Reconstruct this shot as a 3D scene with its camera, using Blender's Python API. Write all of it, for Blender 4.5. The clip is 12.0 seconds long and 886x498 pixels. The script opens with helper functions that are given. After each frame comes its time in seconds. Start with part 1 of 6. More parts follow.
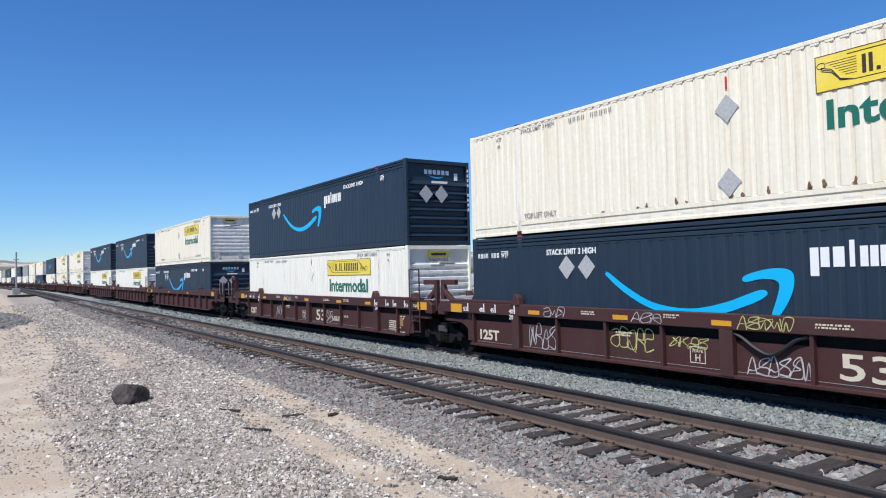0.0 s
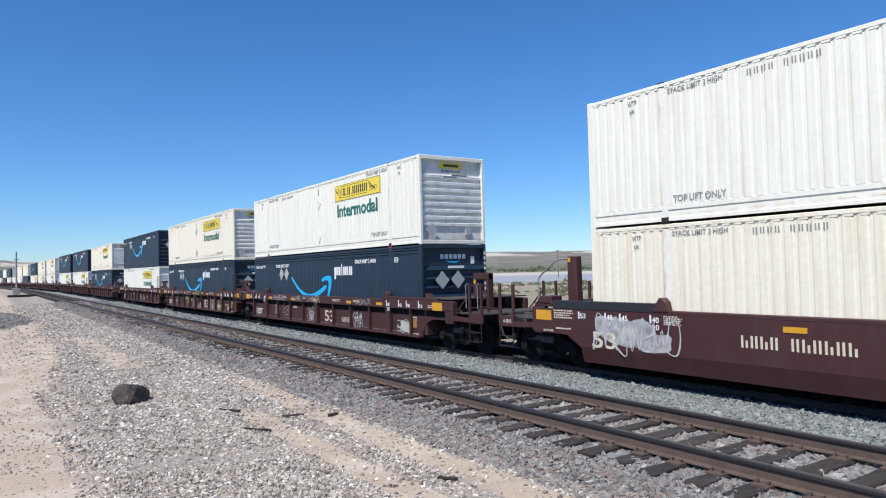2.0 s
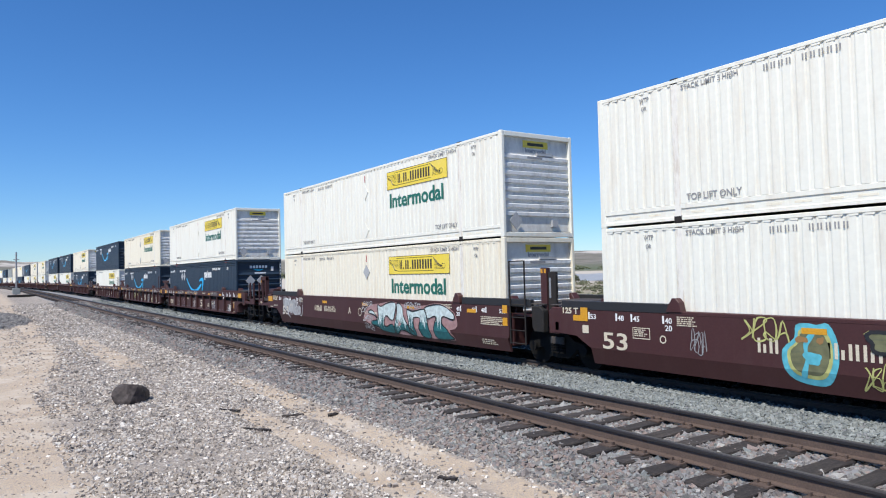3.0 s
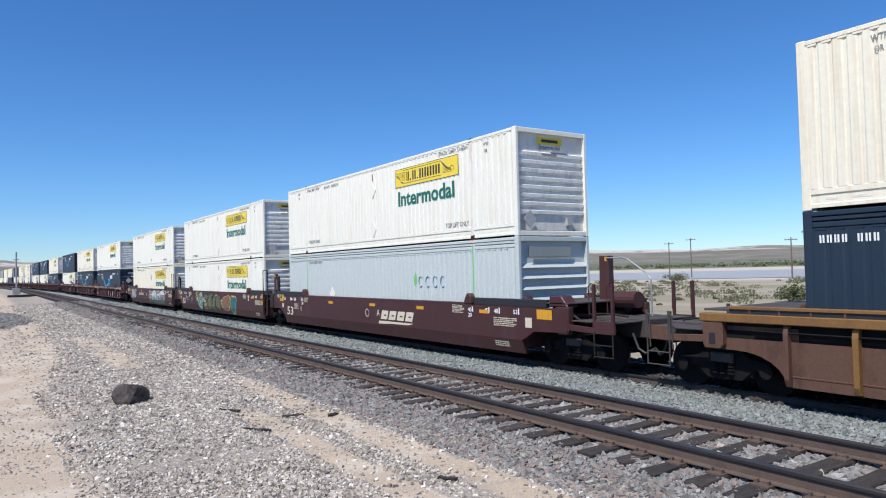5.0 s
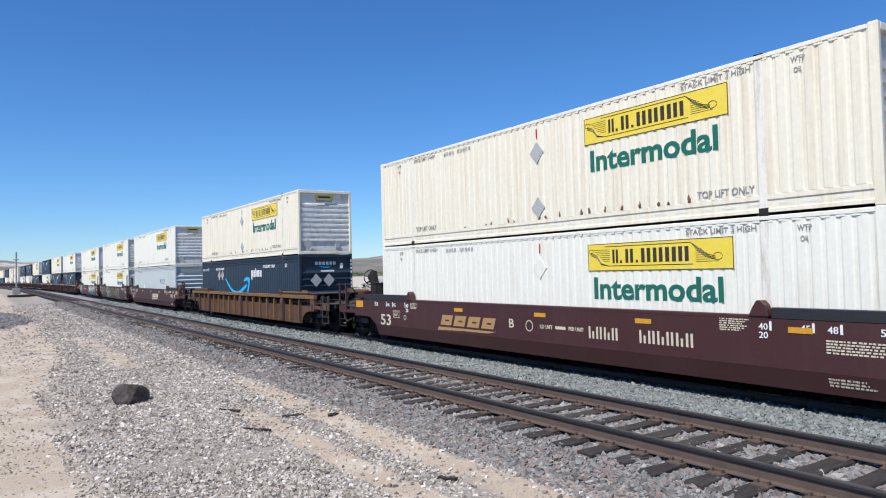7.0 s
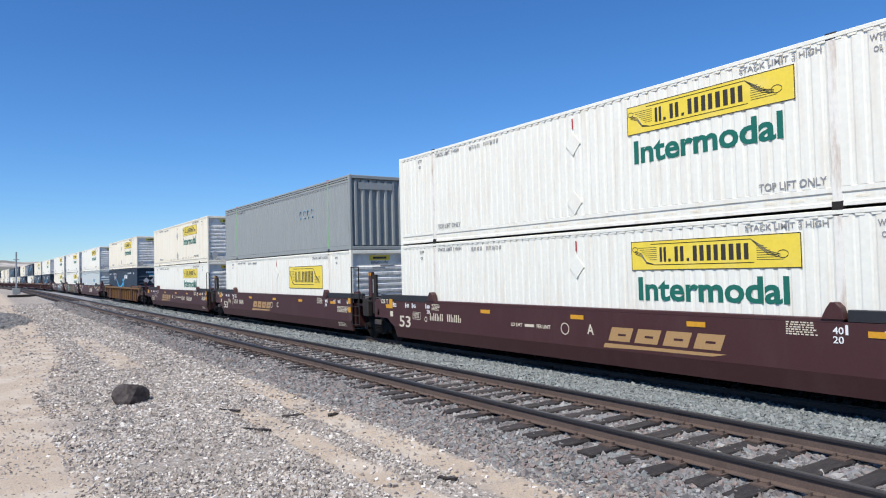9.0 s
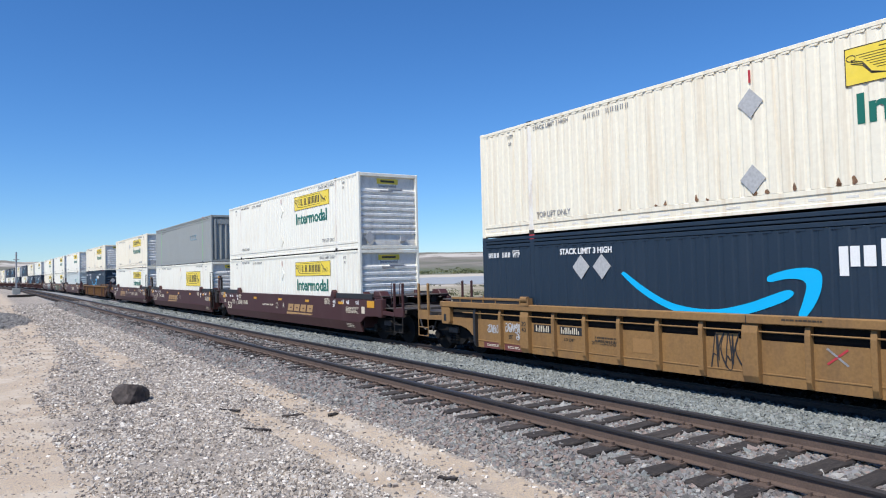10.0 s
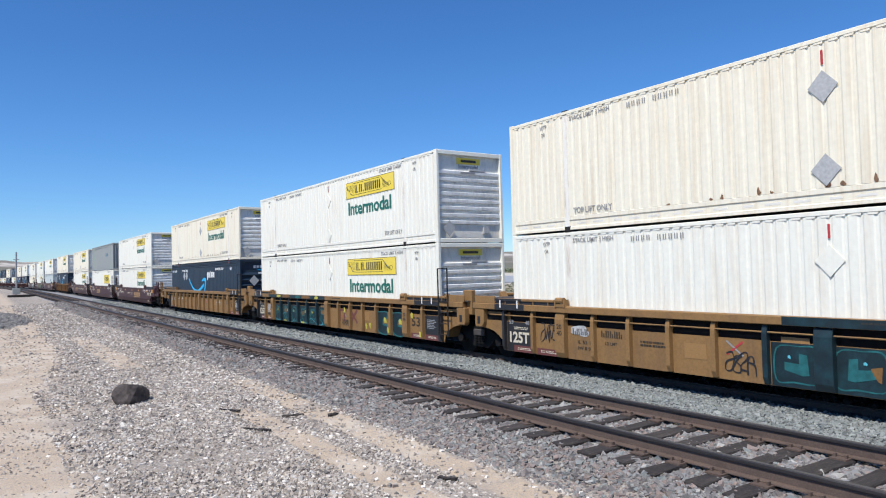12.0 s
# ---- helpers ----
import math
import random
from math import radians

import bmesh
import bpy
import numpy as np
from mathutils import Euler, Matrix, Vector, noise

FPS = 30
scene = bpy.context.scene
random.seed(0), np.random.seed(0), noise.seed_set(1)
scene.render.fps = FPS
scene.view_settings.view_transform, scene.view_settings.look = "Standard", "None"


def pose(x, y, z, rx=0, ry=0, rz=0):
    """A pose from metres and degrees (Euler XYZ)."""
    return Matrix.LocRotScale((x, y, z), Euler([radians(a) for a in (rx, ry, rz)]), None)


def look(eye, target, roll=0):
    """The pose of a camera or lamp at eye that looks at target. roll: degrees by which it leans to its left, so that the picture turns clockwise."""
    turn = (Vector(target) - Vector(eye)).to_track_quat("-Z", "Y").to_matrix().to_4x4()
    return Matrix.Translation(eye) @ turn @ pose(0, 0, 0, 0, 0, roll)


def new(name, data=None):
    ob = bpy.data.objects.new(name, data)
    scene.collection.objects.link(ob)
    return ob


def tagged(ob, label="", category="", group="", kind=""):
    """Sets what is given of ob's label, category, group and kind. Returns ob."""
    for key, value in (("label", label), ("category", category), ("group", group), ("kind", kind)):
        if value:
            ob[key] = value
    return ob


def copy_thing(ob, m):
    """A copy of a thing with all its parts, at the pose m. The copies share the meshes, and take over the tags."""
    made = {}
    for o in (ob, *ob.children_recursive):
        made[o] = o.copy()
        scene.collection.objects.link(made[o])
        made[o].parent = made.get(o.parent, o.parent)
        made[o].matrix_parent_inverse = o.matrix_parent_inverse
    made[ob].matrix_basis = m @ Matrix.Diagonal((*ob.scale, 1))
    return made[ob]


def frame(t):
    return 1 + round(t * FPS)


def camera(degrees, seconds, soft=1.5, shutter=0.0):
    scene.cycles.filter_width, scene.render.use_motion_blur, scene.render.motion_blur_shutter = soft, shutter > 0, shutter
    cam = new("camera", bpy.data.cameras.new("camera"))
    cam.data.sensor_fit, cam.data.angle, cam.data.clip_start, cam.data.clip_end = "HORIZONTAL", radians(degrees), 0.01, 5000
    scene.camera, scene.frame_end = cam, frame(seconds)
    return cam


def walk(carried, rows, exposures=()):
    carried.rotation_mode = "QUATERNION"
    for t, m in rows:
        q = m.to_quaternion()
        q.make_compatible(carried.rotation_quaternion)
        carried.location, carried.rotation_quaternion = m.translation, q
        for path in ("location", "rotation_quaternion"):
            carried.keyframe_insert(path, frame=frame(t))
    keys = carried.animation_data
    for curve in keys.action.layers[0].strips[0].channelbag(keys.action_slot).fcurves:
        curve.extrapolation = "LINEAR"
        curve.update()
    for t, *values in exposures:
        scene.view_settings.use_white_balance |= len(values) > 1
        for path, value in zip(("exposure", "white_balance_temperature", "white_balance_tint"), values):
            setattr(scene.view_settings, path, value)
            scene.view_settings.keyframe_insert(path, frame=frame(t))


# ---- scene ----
from mathutils import geometry

cam = camera(65.6, 12.0, soft=1.1)
EYE = (0.0, 0.0, 2.01)
AIM = (math.sin(radians(-56.2)) * math.cos(radians(1.74)), math.cos(radians(-56.2)) * math.cos(radians(1.74)), math.sin(radians(1.74)))
VIEW = look(EYE, tuple(e + 10 * a for e, a in zip(EYE, AIM)), -1.43)
walk(cam, [(0.0, VIEW), (12.0, VIEW)], [(0.0, 0.26, 6450, 9), (12.0, 0.26, 6450, 9)])

# ---- light ----
SUN_DIR = Vector((0.23, -0.60, 0.95)).normalized()      # towards the sun
world = bpy.data.worlds.new("desert_sky")
scene.world = world
world.use_nodes = True
wn = world.node_tree.nodes
sky = wn.new("ShaderNodeTexSky")
sky.sky_type, sky.sun_disc = "NISHITA", False
sky.sun_elevation = math.asin(SUN_DIR.z)
sky.sun_rotation = math.atan2(SUN_DIR.x, SUN_DIR.y)
sky.altitude, sky.air_density, sky.dust_density, sky.ozone_density = 1500, 1.2, 0.0, 6.0
rich = wn.new("ShaderNodeHueSaturation")
rich.inputs["Saturation"].default_value = 1.085
cool = wn.new("ShaderNodeMix")
cool.data_type, cool.blend_type = "RGBA", "MULTIPLY"
cool.inputs["Factor"].default_value, cool.inputs["B"].default_value = 1.0, (0.77, 0.94, 1.17, 1)
world.node_tree.links.new(sky.outputs[0], cool.inputs["A"])
world.node_tree.links.new(cool.outputs["Result"], rich.inputs["Color"])
world.node_tree.links.new(rich.outputs[0], wn["Background"].inputs[0])
wn["Background"].inputs[1].default_value = 0.0985
sun = new("sun", bpy.data.lights.new("sun", "SUN"))
sun.data.energy, sun.data.angle, sun.data.color = 4.4, radians(0.53), (1.0, 0.955, 0.89)
sun.matrix_world = look((0, 0, 60), tuple(Vector((0, 0, 60)) - SUN_DIR))

# ---- plan ----
SPEED = 19.31            # metres a second, towards -x
NEAR_Y = 6.50            # inner face of the near rail of the empty track
TRACK_A = NEAR_Y + 0.7175
TRACK_B = 12.90          # middle of the train's track
RAIL_B = -0.45           # its rail head; that of the empty track is 0
FAR_END = -900.0


def bend(x):
    """How far both tracks lie off their near line at x: sideways, up."""
    s = max(0.0, -x - 60.0)
    return (-0.00009 * s * s if s < 300 else -8.1 - 0.054 * (s - 300)), 0.25 * min(1.0, s / 80.0)


# ---- materials ----
def shader(name, colour, rough=0.6, metal=0.0, grain=40.0, vary=0.12, stain=(0.2, 0.16, 0.12), stain_amount=0.0, stain_scale=1.5,
           bump=0.1, streak=(1, 1, 1), own=0.0, spec=0.5):
    m = bpy.data.materials.new(name)
    m.use_nodes = True
    nt = m.node_tree
    n, l = nt.nodes, nt.links
    b = n["Principled BSDF"]
    b.inputs["Roughness"].default_value, b.inputs["Metallic"].default_value = rough, metal
    b.inputs["Specular IOR Level"].default_value = spec
    co = n.new("ShaderNodeTexCoord")
    fine = n.new("ShaderNodeTexNoise")
    fine.inputs["Scale"].default_value, fine.inputs["Detail"].default_value = grain, 4
    l.new(co.outputs["Object"], fine.inputs["Vector"])
    mp = n.new("ShaderNodeMapping")
    mp.inputs["Scale"].default_value = streak
    l.new(co.outputs["Object"], mp.inputs["Vector"])
    info = n.new("ShaderNodeObjectInfo")
    off = n.new("ShaderNodeVectorMath")
    off.operation = "MULTIPLY_ADD"
    off.inputs[1].default_value, off.inputs[2].default_value = (37, 53, 71), (0, 0, 0)
    l.new(info.outputs["Random"], off.inputs[0])
    add = n.new("ShaderNodeVectorMath")
    l.new(mp.outputs[0], add.inputs[0])
    l.new(off.outputs[0], add.inputs[1])
    big = n.new("ShaderNodeTexNoise")
    big.inputs["Scale"].default_value, big.inputs["Detail"].default_value, big.inputs["Roughness"].default_value = stain_scale, 6, 0.65
    l.new(add.outputs[0], big.inputs["Vector"])
    ramp = n.new("ShaderNodeMapRange")
    ramp.inputs[1].default_value, ramp.inputs[2].default_value = 0.48, 0.75
    ramp.inputs[3].default_value, ramp.inputs[4].default_value = 0.0, stain_amount
    l.new(big.outputs[0], ramp.inputs[0])
    mixc = n.new("ShaderNodeMix")
    mixc.data_type = "RGBA"
    mixc.inputs["A"].default_value, mixc.inputs["B"].default_value = (*colour, 1), (*stain, 1)
    l.new(ramp.outputs[0], mixc.inputs["Factor"])
    hsv = n.new("ShaderNodeHueSaturation")
    val = n.new("ShaderNodeMapRange")
    val.inputs[1].default_value, val.inputs[2].default_value = 0.3, 0.7
    val.inputs[3].default_value, val.inputs[4].default_value = 1 - vary, 1 + vary
    l.new(fine.outputs[0], val.inputs[0])
    rnd = n.new("ShaderNodeMath")
    rnd.operation = "MULTIPLY_ADD"
    rnd.inputs[1].default_value, rnd.inputs[2].default_value = own, -own / 2
    l.new(info.outputs["Random"], rnd.inputs[0])
    tot = n.new("ShaderNodeMath")
    l.new(val.outputs[0], tot.inputs[0])
    l.new(rnd.outputs[0], tot.inputs[1])
    l.new(tot.outputs[0], hsv.inputs["Value"])
    l.new(mixc.outputs["Result"], hsv.inputs["Color"])
    l.new(hsv.outputs[0], b.inputs["Base Color"])
    if bump:
        bp = n.new("ShaderNodeBump")
        bp.inputs["Strength"].default_value, bp.inputs["Distance"].default_value = bump, 0.01
        l.new(fine.outputs[0], bp.inputs["Height"])
        l.new(bp.outputs[0], b.inputs["Normal"])
    return m


M = {
    "white": shader("white_container_paint", (0.80, 0.785, 0.685), 0.5, grain=12, vary=0.03, stain=(0.55, 0.42, 0.28), stain_amount=0.35, stain_scale=2.0, bump=0.03, streak=(2.5, 1, 0.25)),
    "cream": shader("cream_container_paint", (0.80, 0.75, 0.605), 0.55, grain=12, vary=0.04, stain=(0.55, 0.38, 0.20), stain_amount=0.45, stain_scale=2.0, bump=0.03, streak=(4.0, 1, 0.16)),
    "post_white": shader("rust_streaked_white_paint", (0.78, 0.75, 0.67), 0.55, grain=12, vary=0.04, stain=(0.34, 0.20, 0.10), stain_amount=0.75, stain_scale=2.2, bump=0.03, streak=(3, 3, 0.5)),
    "end_grey": shader("pale_grey_end_paint", (0.74, 0.715, 0.65), 0.55, grain=14, vary=0.05, stain=(0.12, 0.10, 0.09), stain_amount=0.45, stain_scale=1.6, bump=0.03, streak=(1, 1.6, 0.6)),
    # Lighter copy of the end paint: sunlight on the ribs put into colour.
    "end_rib": shader("sunlit_end_rib_paint", (0.80, 0.79, 0.75), 0.55, grain=14, vary=0.05, stain=(0.14, 0.12, 0.11), stain_amount=0.45, stain_scale=1.6, bump=0.03, streak=(1, 1.6, 0.6)),
    "navy": shader("dark_navy_paint", (0.0095, 0.0235, 0.043), 0.5, grain=20, vary=0.08, stain=(0.04, 0.055, 0.075), stain_amount=0.2, stain_scale=1.4, bump=0.03, streak=(2, 1, 0.3)),
    "grey": shader("blue_grey_container_paint", (0.50, 0.545, 0.53), 0.5, grain=16, vary=0.06, stain=(0.58, 0.62, 0.60), stain_amount=0.3, bump=0.03, streak=(2, 1, 0.3)),
    "slate": shader("slate_grey_container_paint", (0.275, 0.292, 0.28), 0.55, grain=16, vary=0.06, stain=(0.34, 0.365, 0.37), stain_amount=0.3, bump=0.03, streak=(2, 1, 0.3)),
    "maroon": shader("weathered_maroon_paint", (0.054, 0.0165, 0.015), 0.65, grain=25, vary=0.14, stain=(0.055, 0.034, 0.027), stain_amount=0.6, stain_scale=1.1, bump=0.06, streak=(1, 1, 0.5)),
    "oxide": shader("oxide_brown_car_paint", (0.056, 0.0175, 0.0165), 0.55, grain=25, vary=0.10, stain=(0.075, 0.034, 0.032), stain_amount=0.65, stain_scale=0.8, bump=0.04, streak=(2.2, 1, 0.5)),
    "yellow": shader("weathered_yellow_car_paint", (0.25, 0.138, 0.048), 0.7, grain=22, vary=0.12, stain=(0.13, 0.075, 0.04), stain_amount=0.7, stain_scale=1.3, bump=0.05, streak=(1.5, 1, 0.4)),
    "orange": shader("rusty_orange_car_paint", (0.108, 0.052, 0.033), 0.75, grain=22, vary=0.14, stain=(0.038, 0.018, 0.015), stain_amount=0.95, stain_scale=1.8, bump=0.06, streak=(1.5, 1, 0.4)),
    "black": shader("black_painted_steel", (0.02, 0.02, 0.022), 0.55, grain=30, vary=0.2, bump=0.05),
    "dark": shader("grimy_dark_steel", (0.013, 0.011, 0.010), 0.85, grain=30, vary=0.3, stain=(0.035, 0.022, 0.015), stain_amount=0.7, stain_scale=3, bump=0.1),
    # Near-black: the shade under the cars is put into this colour.
    "shade_black": shader("shade_black_gear", (0.004, 0.0037, 0.0037), 0.9, grain=30, vary=0.3, stain=(0.016, 0.012, 0.010), stain_amount=0.6, stain_scale=4, bump=0.1, spec=0.3),
    "deck_steel": shader("worn_deck_steel", (0.060, 0.050, 0.045), 0.75, grain=26, vary=0.25, stain=(0.025, 0.020, 0.018), stain_amount=0.8, stain_scale=2.5, bump=0.1),
    "spray_yellow": shader("bright_yellow_spray_paint", (0.46, 0.40, 0.06), 0.55, grain=8, vary=0.2, bump=0.0),
    "rust": shader("brown_rust_spot", (0.20, 0.11, 0.06), 0.85, grain=20, vary=0.3, stain=(0.05, 0.03, 0.025), stain_amount=0.8, stain_scale=12, bump=0.05),
    "amber": shader("worn_amber_car_paint", (0.20, 0.098, 0.027), 0.7, grain=22, vary=0.12, stain=(0.14, 0.065, 0.03), stain_amount=0.8, stain_scale=1.4, bump=0.05, streak=(1.0, 1, 0.4)),
    "rail_side": shader("rusty_rail_steel", (0.105, 0.072, 0.056), 0.8, grain=60, vary=0.25, stain=(0.045, 0.03, 0.025), stain_amount=0.6, stain_scale=4, bump=0.15),
    "rail_head": shader("worn_rail_head", (0.028, 0.025, 0.026), 0.45, 0.0, grain=50, vary=0.2, stain=(0.06, 0.045, 0.04), stain_amount=0.5, bump=0.03, streak=(0.3, 4, 4)),
    "tie": shader("weathered_timber_tie", (0.030, 0.024, 0.022), 0.9, grain=30, vary=0.4, stain=(0.085, 0.070, 0.060), stain_amount=0.7, stain_scale=3, bump=0.5, streak=(6, 1, 6), own=0.5),
    "logo_yellow": shader("yellow_decal", (0.80, 0.61, 0.06), 0.5, grain=12, vary=0.04, stain=(0.8, 0.66, 0.25), stain_amount=0.4, bump=0.0),
    "logo_black": shader("dark_brown_lettering", (0.035, 0.028, 0.02), 0.5, vary=0.1, bump=0.0),
    "logo_green": shader("green_lettering", (0.010, 0.135, 0.095), 0.45, vary=0.08, bump=0.0),
    "sky_blue": shader("bright_blue_decal", (0.0, 0.42, 0.78), 0.4, vary=0.03, bump=0.0),
    "faded_blue": shader("faded_blue_marking", (0.10, 0.24, 0.34), 0.55, vary=0.15, bump=0.0),
    "letter": shader("white_lettering", (0.78, 0.78, 0.76), 0.5, vary=0.06, bump=0.0),
    "letter_grey": shader("faded_grey_lettering", (0.27, 0.27, 0.27), 0.6, vary=0.2, bump=0.0),
    "letter_cream": shader("cream_lettering", (0.62, 0.55, 0.42), 0.6, vary=0.12, bump=0.0),
    "gold": shader("faded_gold_lettering", (0.40, 0.24, 0.10), 0.6, vary=0.15, bump=0.0),
    "placard": shader("silver_placard_holder", (0.40, 0.405, 0.405), 0.6, 0.0, grain=20, vary=0.15, bump=0.02),
    "reflector": shader("amber_reflector", (0.62, 0.30, 0.02), 0.4, grain=30, vary=0.1, bump=0.0),
    "red": shader("red_paint_mark", (0.45, 0.04, 0.05), 0.5, bump=0.0),
    "teal": shader("teal_spray_paint", (0.018, 0.12, 0.125), 0.5, grain=8, vary=0.3, bump=0.0),
    "spray_white": shader("white_spray_paint", (0.43, 0.43, 0.43), 0.55, grain=8, vary=0.25, bump=0.0),
    "spray_mint": shader("pale_mint_spray_paint", (0.52, 0.60, 0.58), 0.55, grain=8, vary=0.2, stain=(0.30, 0.44, 0.42), stain_amount=0.5, stain_scale=3, bump=0.0),
    "spray_pink": shader("pink_spray_paint", (0.34, 0.20, 0.19), 0.55, grain=8, vary=0.2, bump=0.0),
    "spray_grey": shader("smeared_grey_white_paint", (0.36, 0.36, 0.355), 0.6, grain=5, vary=0.3, stain=(0.16, 0.10, 0.10), stain_amount=0.7, stain_scale=3, bump=0.0),
    "spray_lime": shader("pale_yellow_spray_paint", (0.45, 0.45, 0.16), 0.55, grain=8, vary=0.2, bump=0.0),
    "spray_cyan": shader("cyan_spray_paint", (0.10, 0.42, 0.50), 0.55, grain=8, vary=0.2, bump=0.0),
    "olive": shader("olive_spray_paint", (0.15, 0.15, 0.075), 0.6, grain=6, vary=0.25, stain=(0.09, 0.10, 0.07), stain_amount=0.8, stain_scale=4, bump=0.0, streak=(0.3, 1, 6)),
    "dark_teal": shader("dark_teal_spray_paint", (0.007, 0.020, 0.026), 0.55, grain=6, vary=0.3, stain=(0.010, 0.05, 0.06), stain_amount=0.9, stain_scale=2.2, bump=0.0),
    "brick": shader("brick_red_label", (0.14, 0.045, 0.04), 0.6, vary=0.1, bump=0.0),
    "faint_yellow": shader("faint_yellow_paint", (0.30, 0.165, 0.06), 0.6, vary=0.1, bump=0.0),
    "lime_green": shader("bright_green_paint", (0.18, 0.52, 0.16), 0.5, vary=0.1, bump=0.0),
    "wood_pole": shader("grey_wooden_pole", (0.13, 0.10, 0.08), 0.85, grain=20, vary=0.3, bump=0.2),
    "galv": shader("galvanised_steel", (0.35, 0.36, 0.37), 0.5, 0.5, grain=20, vary=0.2, bump=0.03),
    "rock": shader("dark_basalt", (0.045, 0.035, 0.032), 0.85, grain=18, vary=0.35, stain=(0.12, 0.10, 0.09), stain_amount=0.5, stain_scale=6, bump=0.5),
}


# ---- mesh helpers ----
def box(bm, x0, x1, y0, y1, z0, z1, taper=0.0):
    t = taper
    v = [bm.verts.new(c) for c in ((x0, y0, z0), (x1, y0, z0), (x1, y1, z0), (x0, y1, z0),
                                   (x0 + t, y0 + t, z1), (x1 - t, y0 + t, z1), (x1 - t, y1 - t, z1), (x0 + t, y1 - t, z1))]
    for f in ((3, 2, 1, 0), (4, 5, 6, 7), (0, 1, 5, 4), (1, 2, 6, 5), (2, 3, 7, 6), (3, 0, 4, 7)):
        bm.faces.new([v[i] for i in f])
    return bm


def boxes(*specs):
    bm = bmesh.new()
    for s in specs:
        box(bm, *s)
    return bm


def soften(bm, w=0.012):
    bmesh.ops.bevel(bm, geom=bm.edges[:], offset=w, segments=1, affect="EDGES")
    return bm


def prism(bm, outline, a, b, axis="x"):
    """A straight body: the closed outline (two coordinates a point) drawn out along an axis from a to b."""
    def at(p, s):
        return {"x": (s, p[0], p[1]), "y": (p[0], s, p[1]), "z": (p[0], p[1], s)}[axis]
    r0 = [bm.verts.new(at(p, a)) for p in outline]
    r1 = [bm.verts.new(at(p, b)) for p in outline]
    n = len(outline)
    for i in range(n):
        bm.faces.new((r0[i], r0[(i + 1) % n], r1[(i + 1) % n], r1[i]))
    bm.faces.new(r0[::-1])
    bm.faces.new(r1)
    bmesh.ops.recalc_face_normals(bm, faces=bm.faces[:])
    return bm


def tube(bm, points, r, sides=6, closed=False):
    pts = [Vector(p) for p in points]
    rings = []
    for i, p in enumerate(pts):
        a = pts[i - 1] if (i or closed) else p
        b = pts[(i + 1) % len(pts)] if (i < len(pts) - 1 or closed) else p
        d = (b - a).normalized()
        q = d.to_track_quat("Z", "Y")
        rings.append([bm.verts.new(p + q @ Vector((r * math.cos(k * math.tau / sides), r * math.sin(k * math.tau / sides), 0))) for k in range(sides)])
    pairs = list(zip(rings, rings[1:])) + ([(rings[-1], rings[0])] if closed else [])
    for u, v in pairs:
        for k in range(sides):
            bm.faces.new((u[k], u[(k + 1) % sides], v[(k + 1) % sides], v[k]))
    if not closed:
        bm.faces.new(rings[0][::-1])
        bm.faces.new(rings[-1])
    return bm


def disc(bm, c, r, a, b, axis="y", sides=24):
    pts = [(c[0] + r * math.cos(k * math.tau / sides), c[1] + r * math.sin(k * math.tau / sides)) for k in range(sides)]
    return prism(bm, pts, a, b, axis)


def mesh_of(name, bm, material):
    me = bpy.data.meshes.new(name)
    bm.to_mesh(me)
    bm.free()
    me.materials.append(material)
    return me


def part(name, bm, material, parent, label=""):
    ob = new(name, mesh_of(name, bm, M.get(material, material) if isinstance(material, str) else material))
    ob.parent = parent
    if name in SMALL_PIECES:
        ob["kind"] = "stuff"
    return tagged(ob, label)


SMALL_PIECES = {"number_bars", "running_board", "scroll_drawing", "word_mark", "end_word_mark", "rail_slotting", "stencilled_number", "small_print"}


def arrays(name, verts, faces, material, smooth=False):
    me = bpy.data.meshes.new(name)
    verts, faces = np.asarray(verts, np.float32), np.asarray(faces, np.int32)
    k = faces.shape[1]
    me.vertices.add(len(verts))
    me.vertices.foreach_set("co", verts.ravel())
    me.loops.add(faces.size)
    me.loops.foreach_set("vertex_index", faces.ravel())
    me.polygons.add(len(faces))
    me.polygons.foreach_set("loop_start", np.arange(0, faces.size, k, dtype=np.int32))
    me.polygons.foreach_set("use_smooth", np.full(len(faces), smooth))
    me.update(calc_edges=True)
    me.materials.append(material)
    return me


LETTERS = {}


def words(text, size, material, parent, x, y, z, width=None, name="lettering", label="", mirror=False, lean=0.0, face="y", bold=0.012):
    """Flat lettering on a side facing the camera: x the left end, z the foot of the line, size the height of a capital."""
    key = (text, material, lean, bold)
    if key not in LETTERS:
        cu = bpy.data.curves.new("letters", "FONT")
        cu.body, cu.size, cu.extrude, cu.resolution_u, cu.shear = text, 1.0, 0.002, 3, lean
        cu.offset = bold
        ob = bpy.data.objects.new("letters", cu)
        scene.collection.objects.link(ob)
        me = bpy.data.meshes.new_from_object(ob.evaluated_get(bpy.context.evaluated_depsgraph_get()))
        bpy.data.objects.remove(ob)
        me.materials.clear()
        me.materials.append(M[material])
        LETTERS[key] = me
    me = LETTERS[key]
    xs = [v.co.x for v in me.vertices]
    ob = new(name, me)
    ob.parent = parent
    sx = size / 0.69 if width is None else width / (max(xs) - min(xs))
    turn = pose(0, 0, 0, 90, 0, 0) if face == "y" else pose(0, 0, 0, 90, 0, 90)
    ob.matrix_basis = Matrix.Translation((x, y, z)) @ turn @ Matrix.Diagonal((sx, size / 0.69, 1, 1)) @ Matrix.Translation((-min(xs), 0, 0))
    return tagged(ob, label)


def flat(outline, y, thick=0.003):
    """A thin plate on a side facing the camera; outline in x, z."""
    return prism(bmesh.new(), outline, y - thick, y, "y")


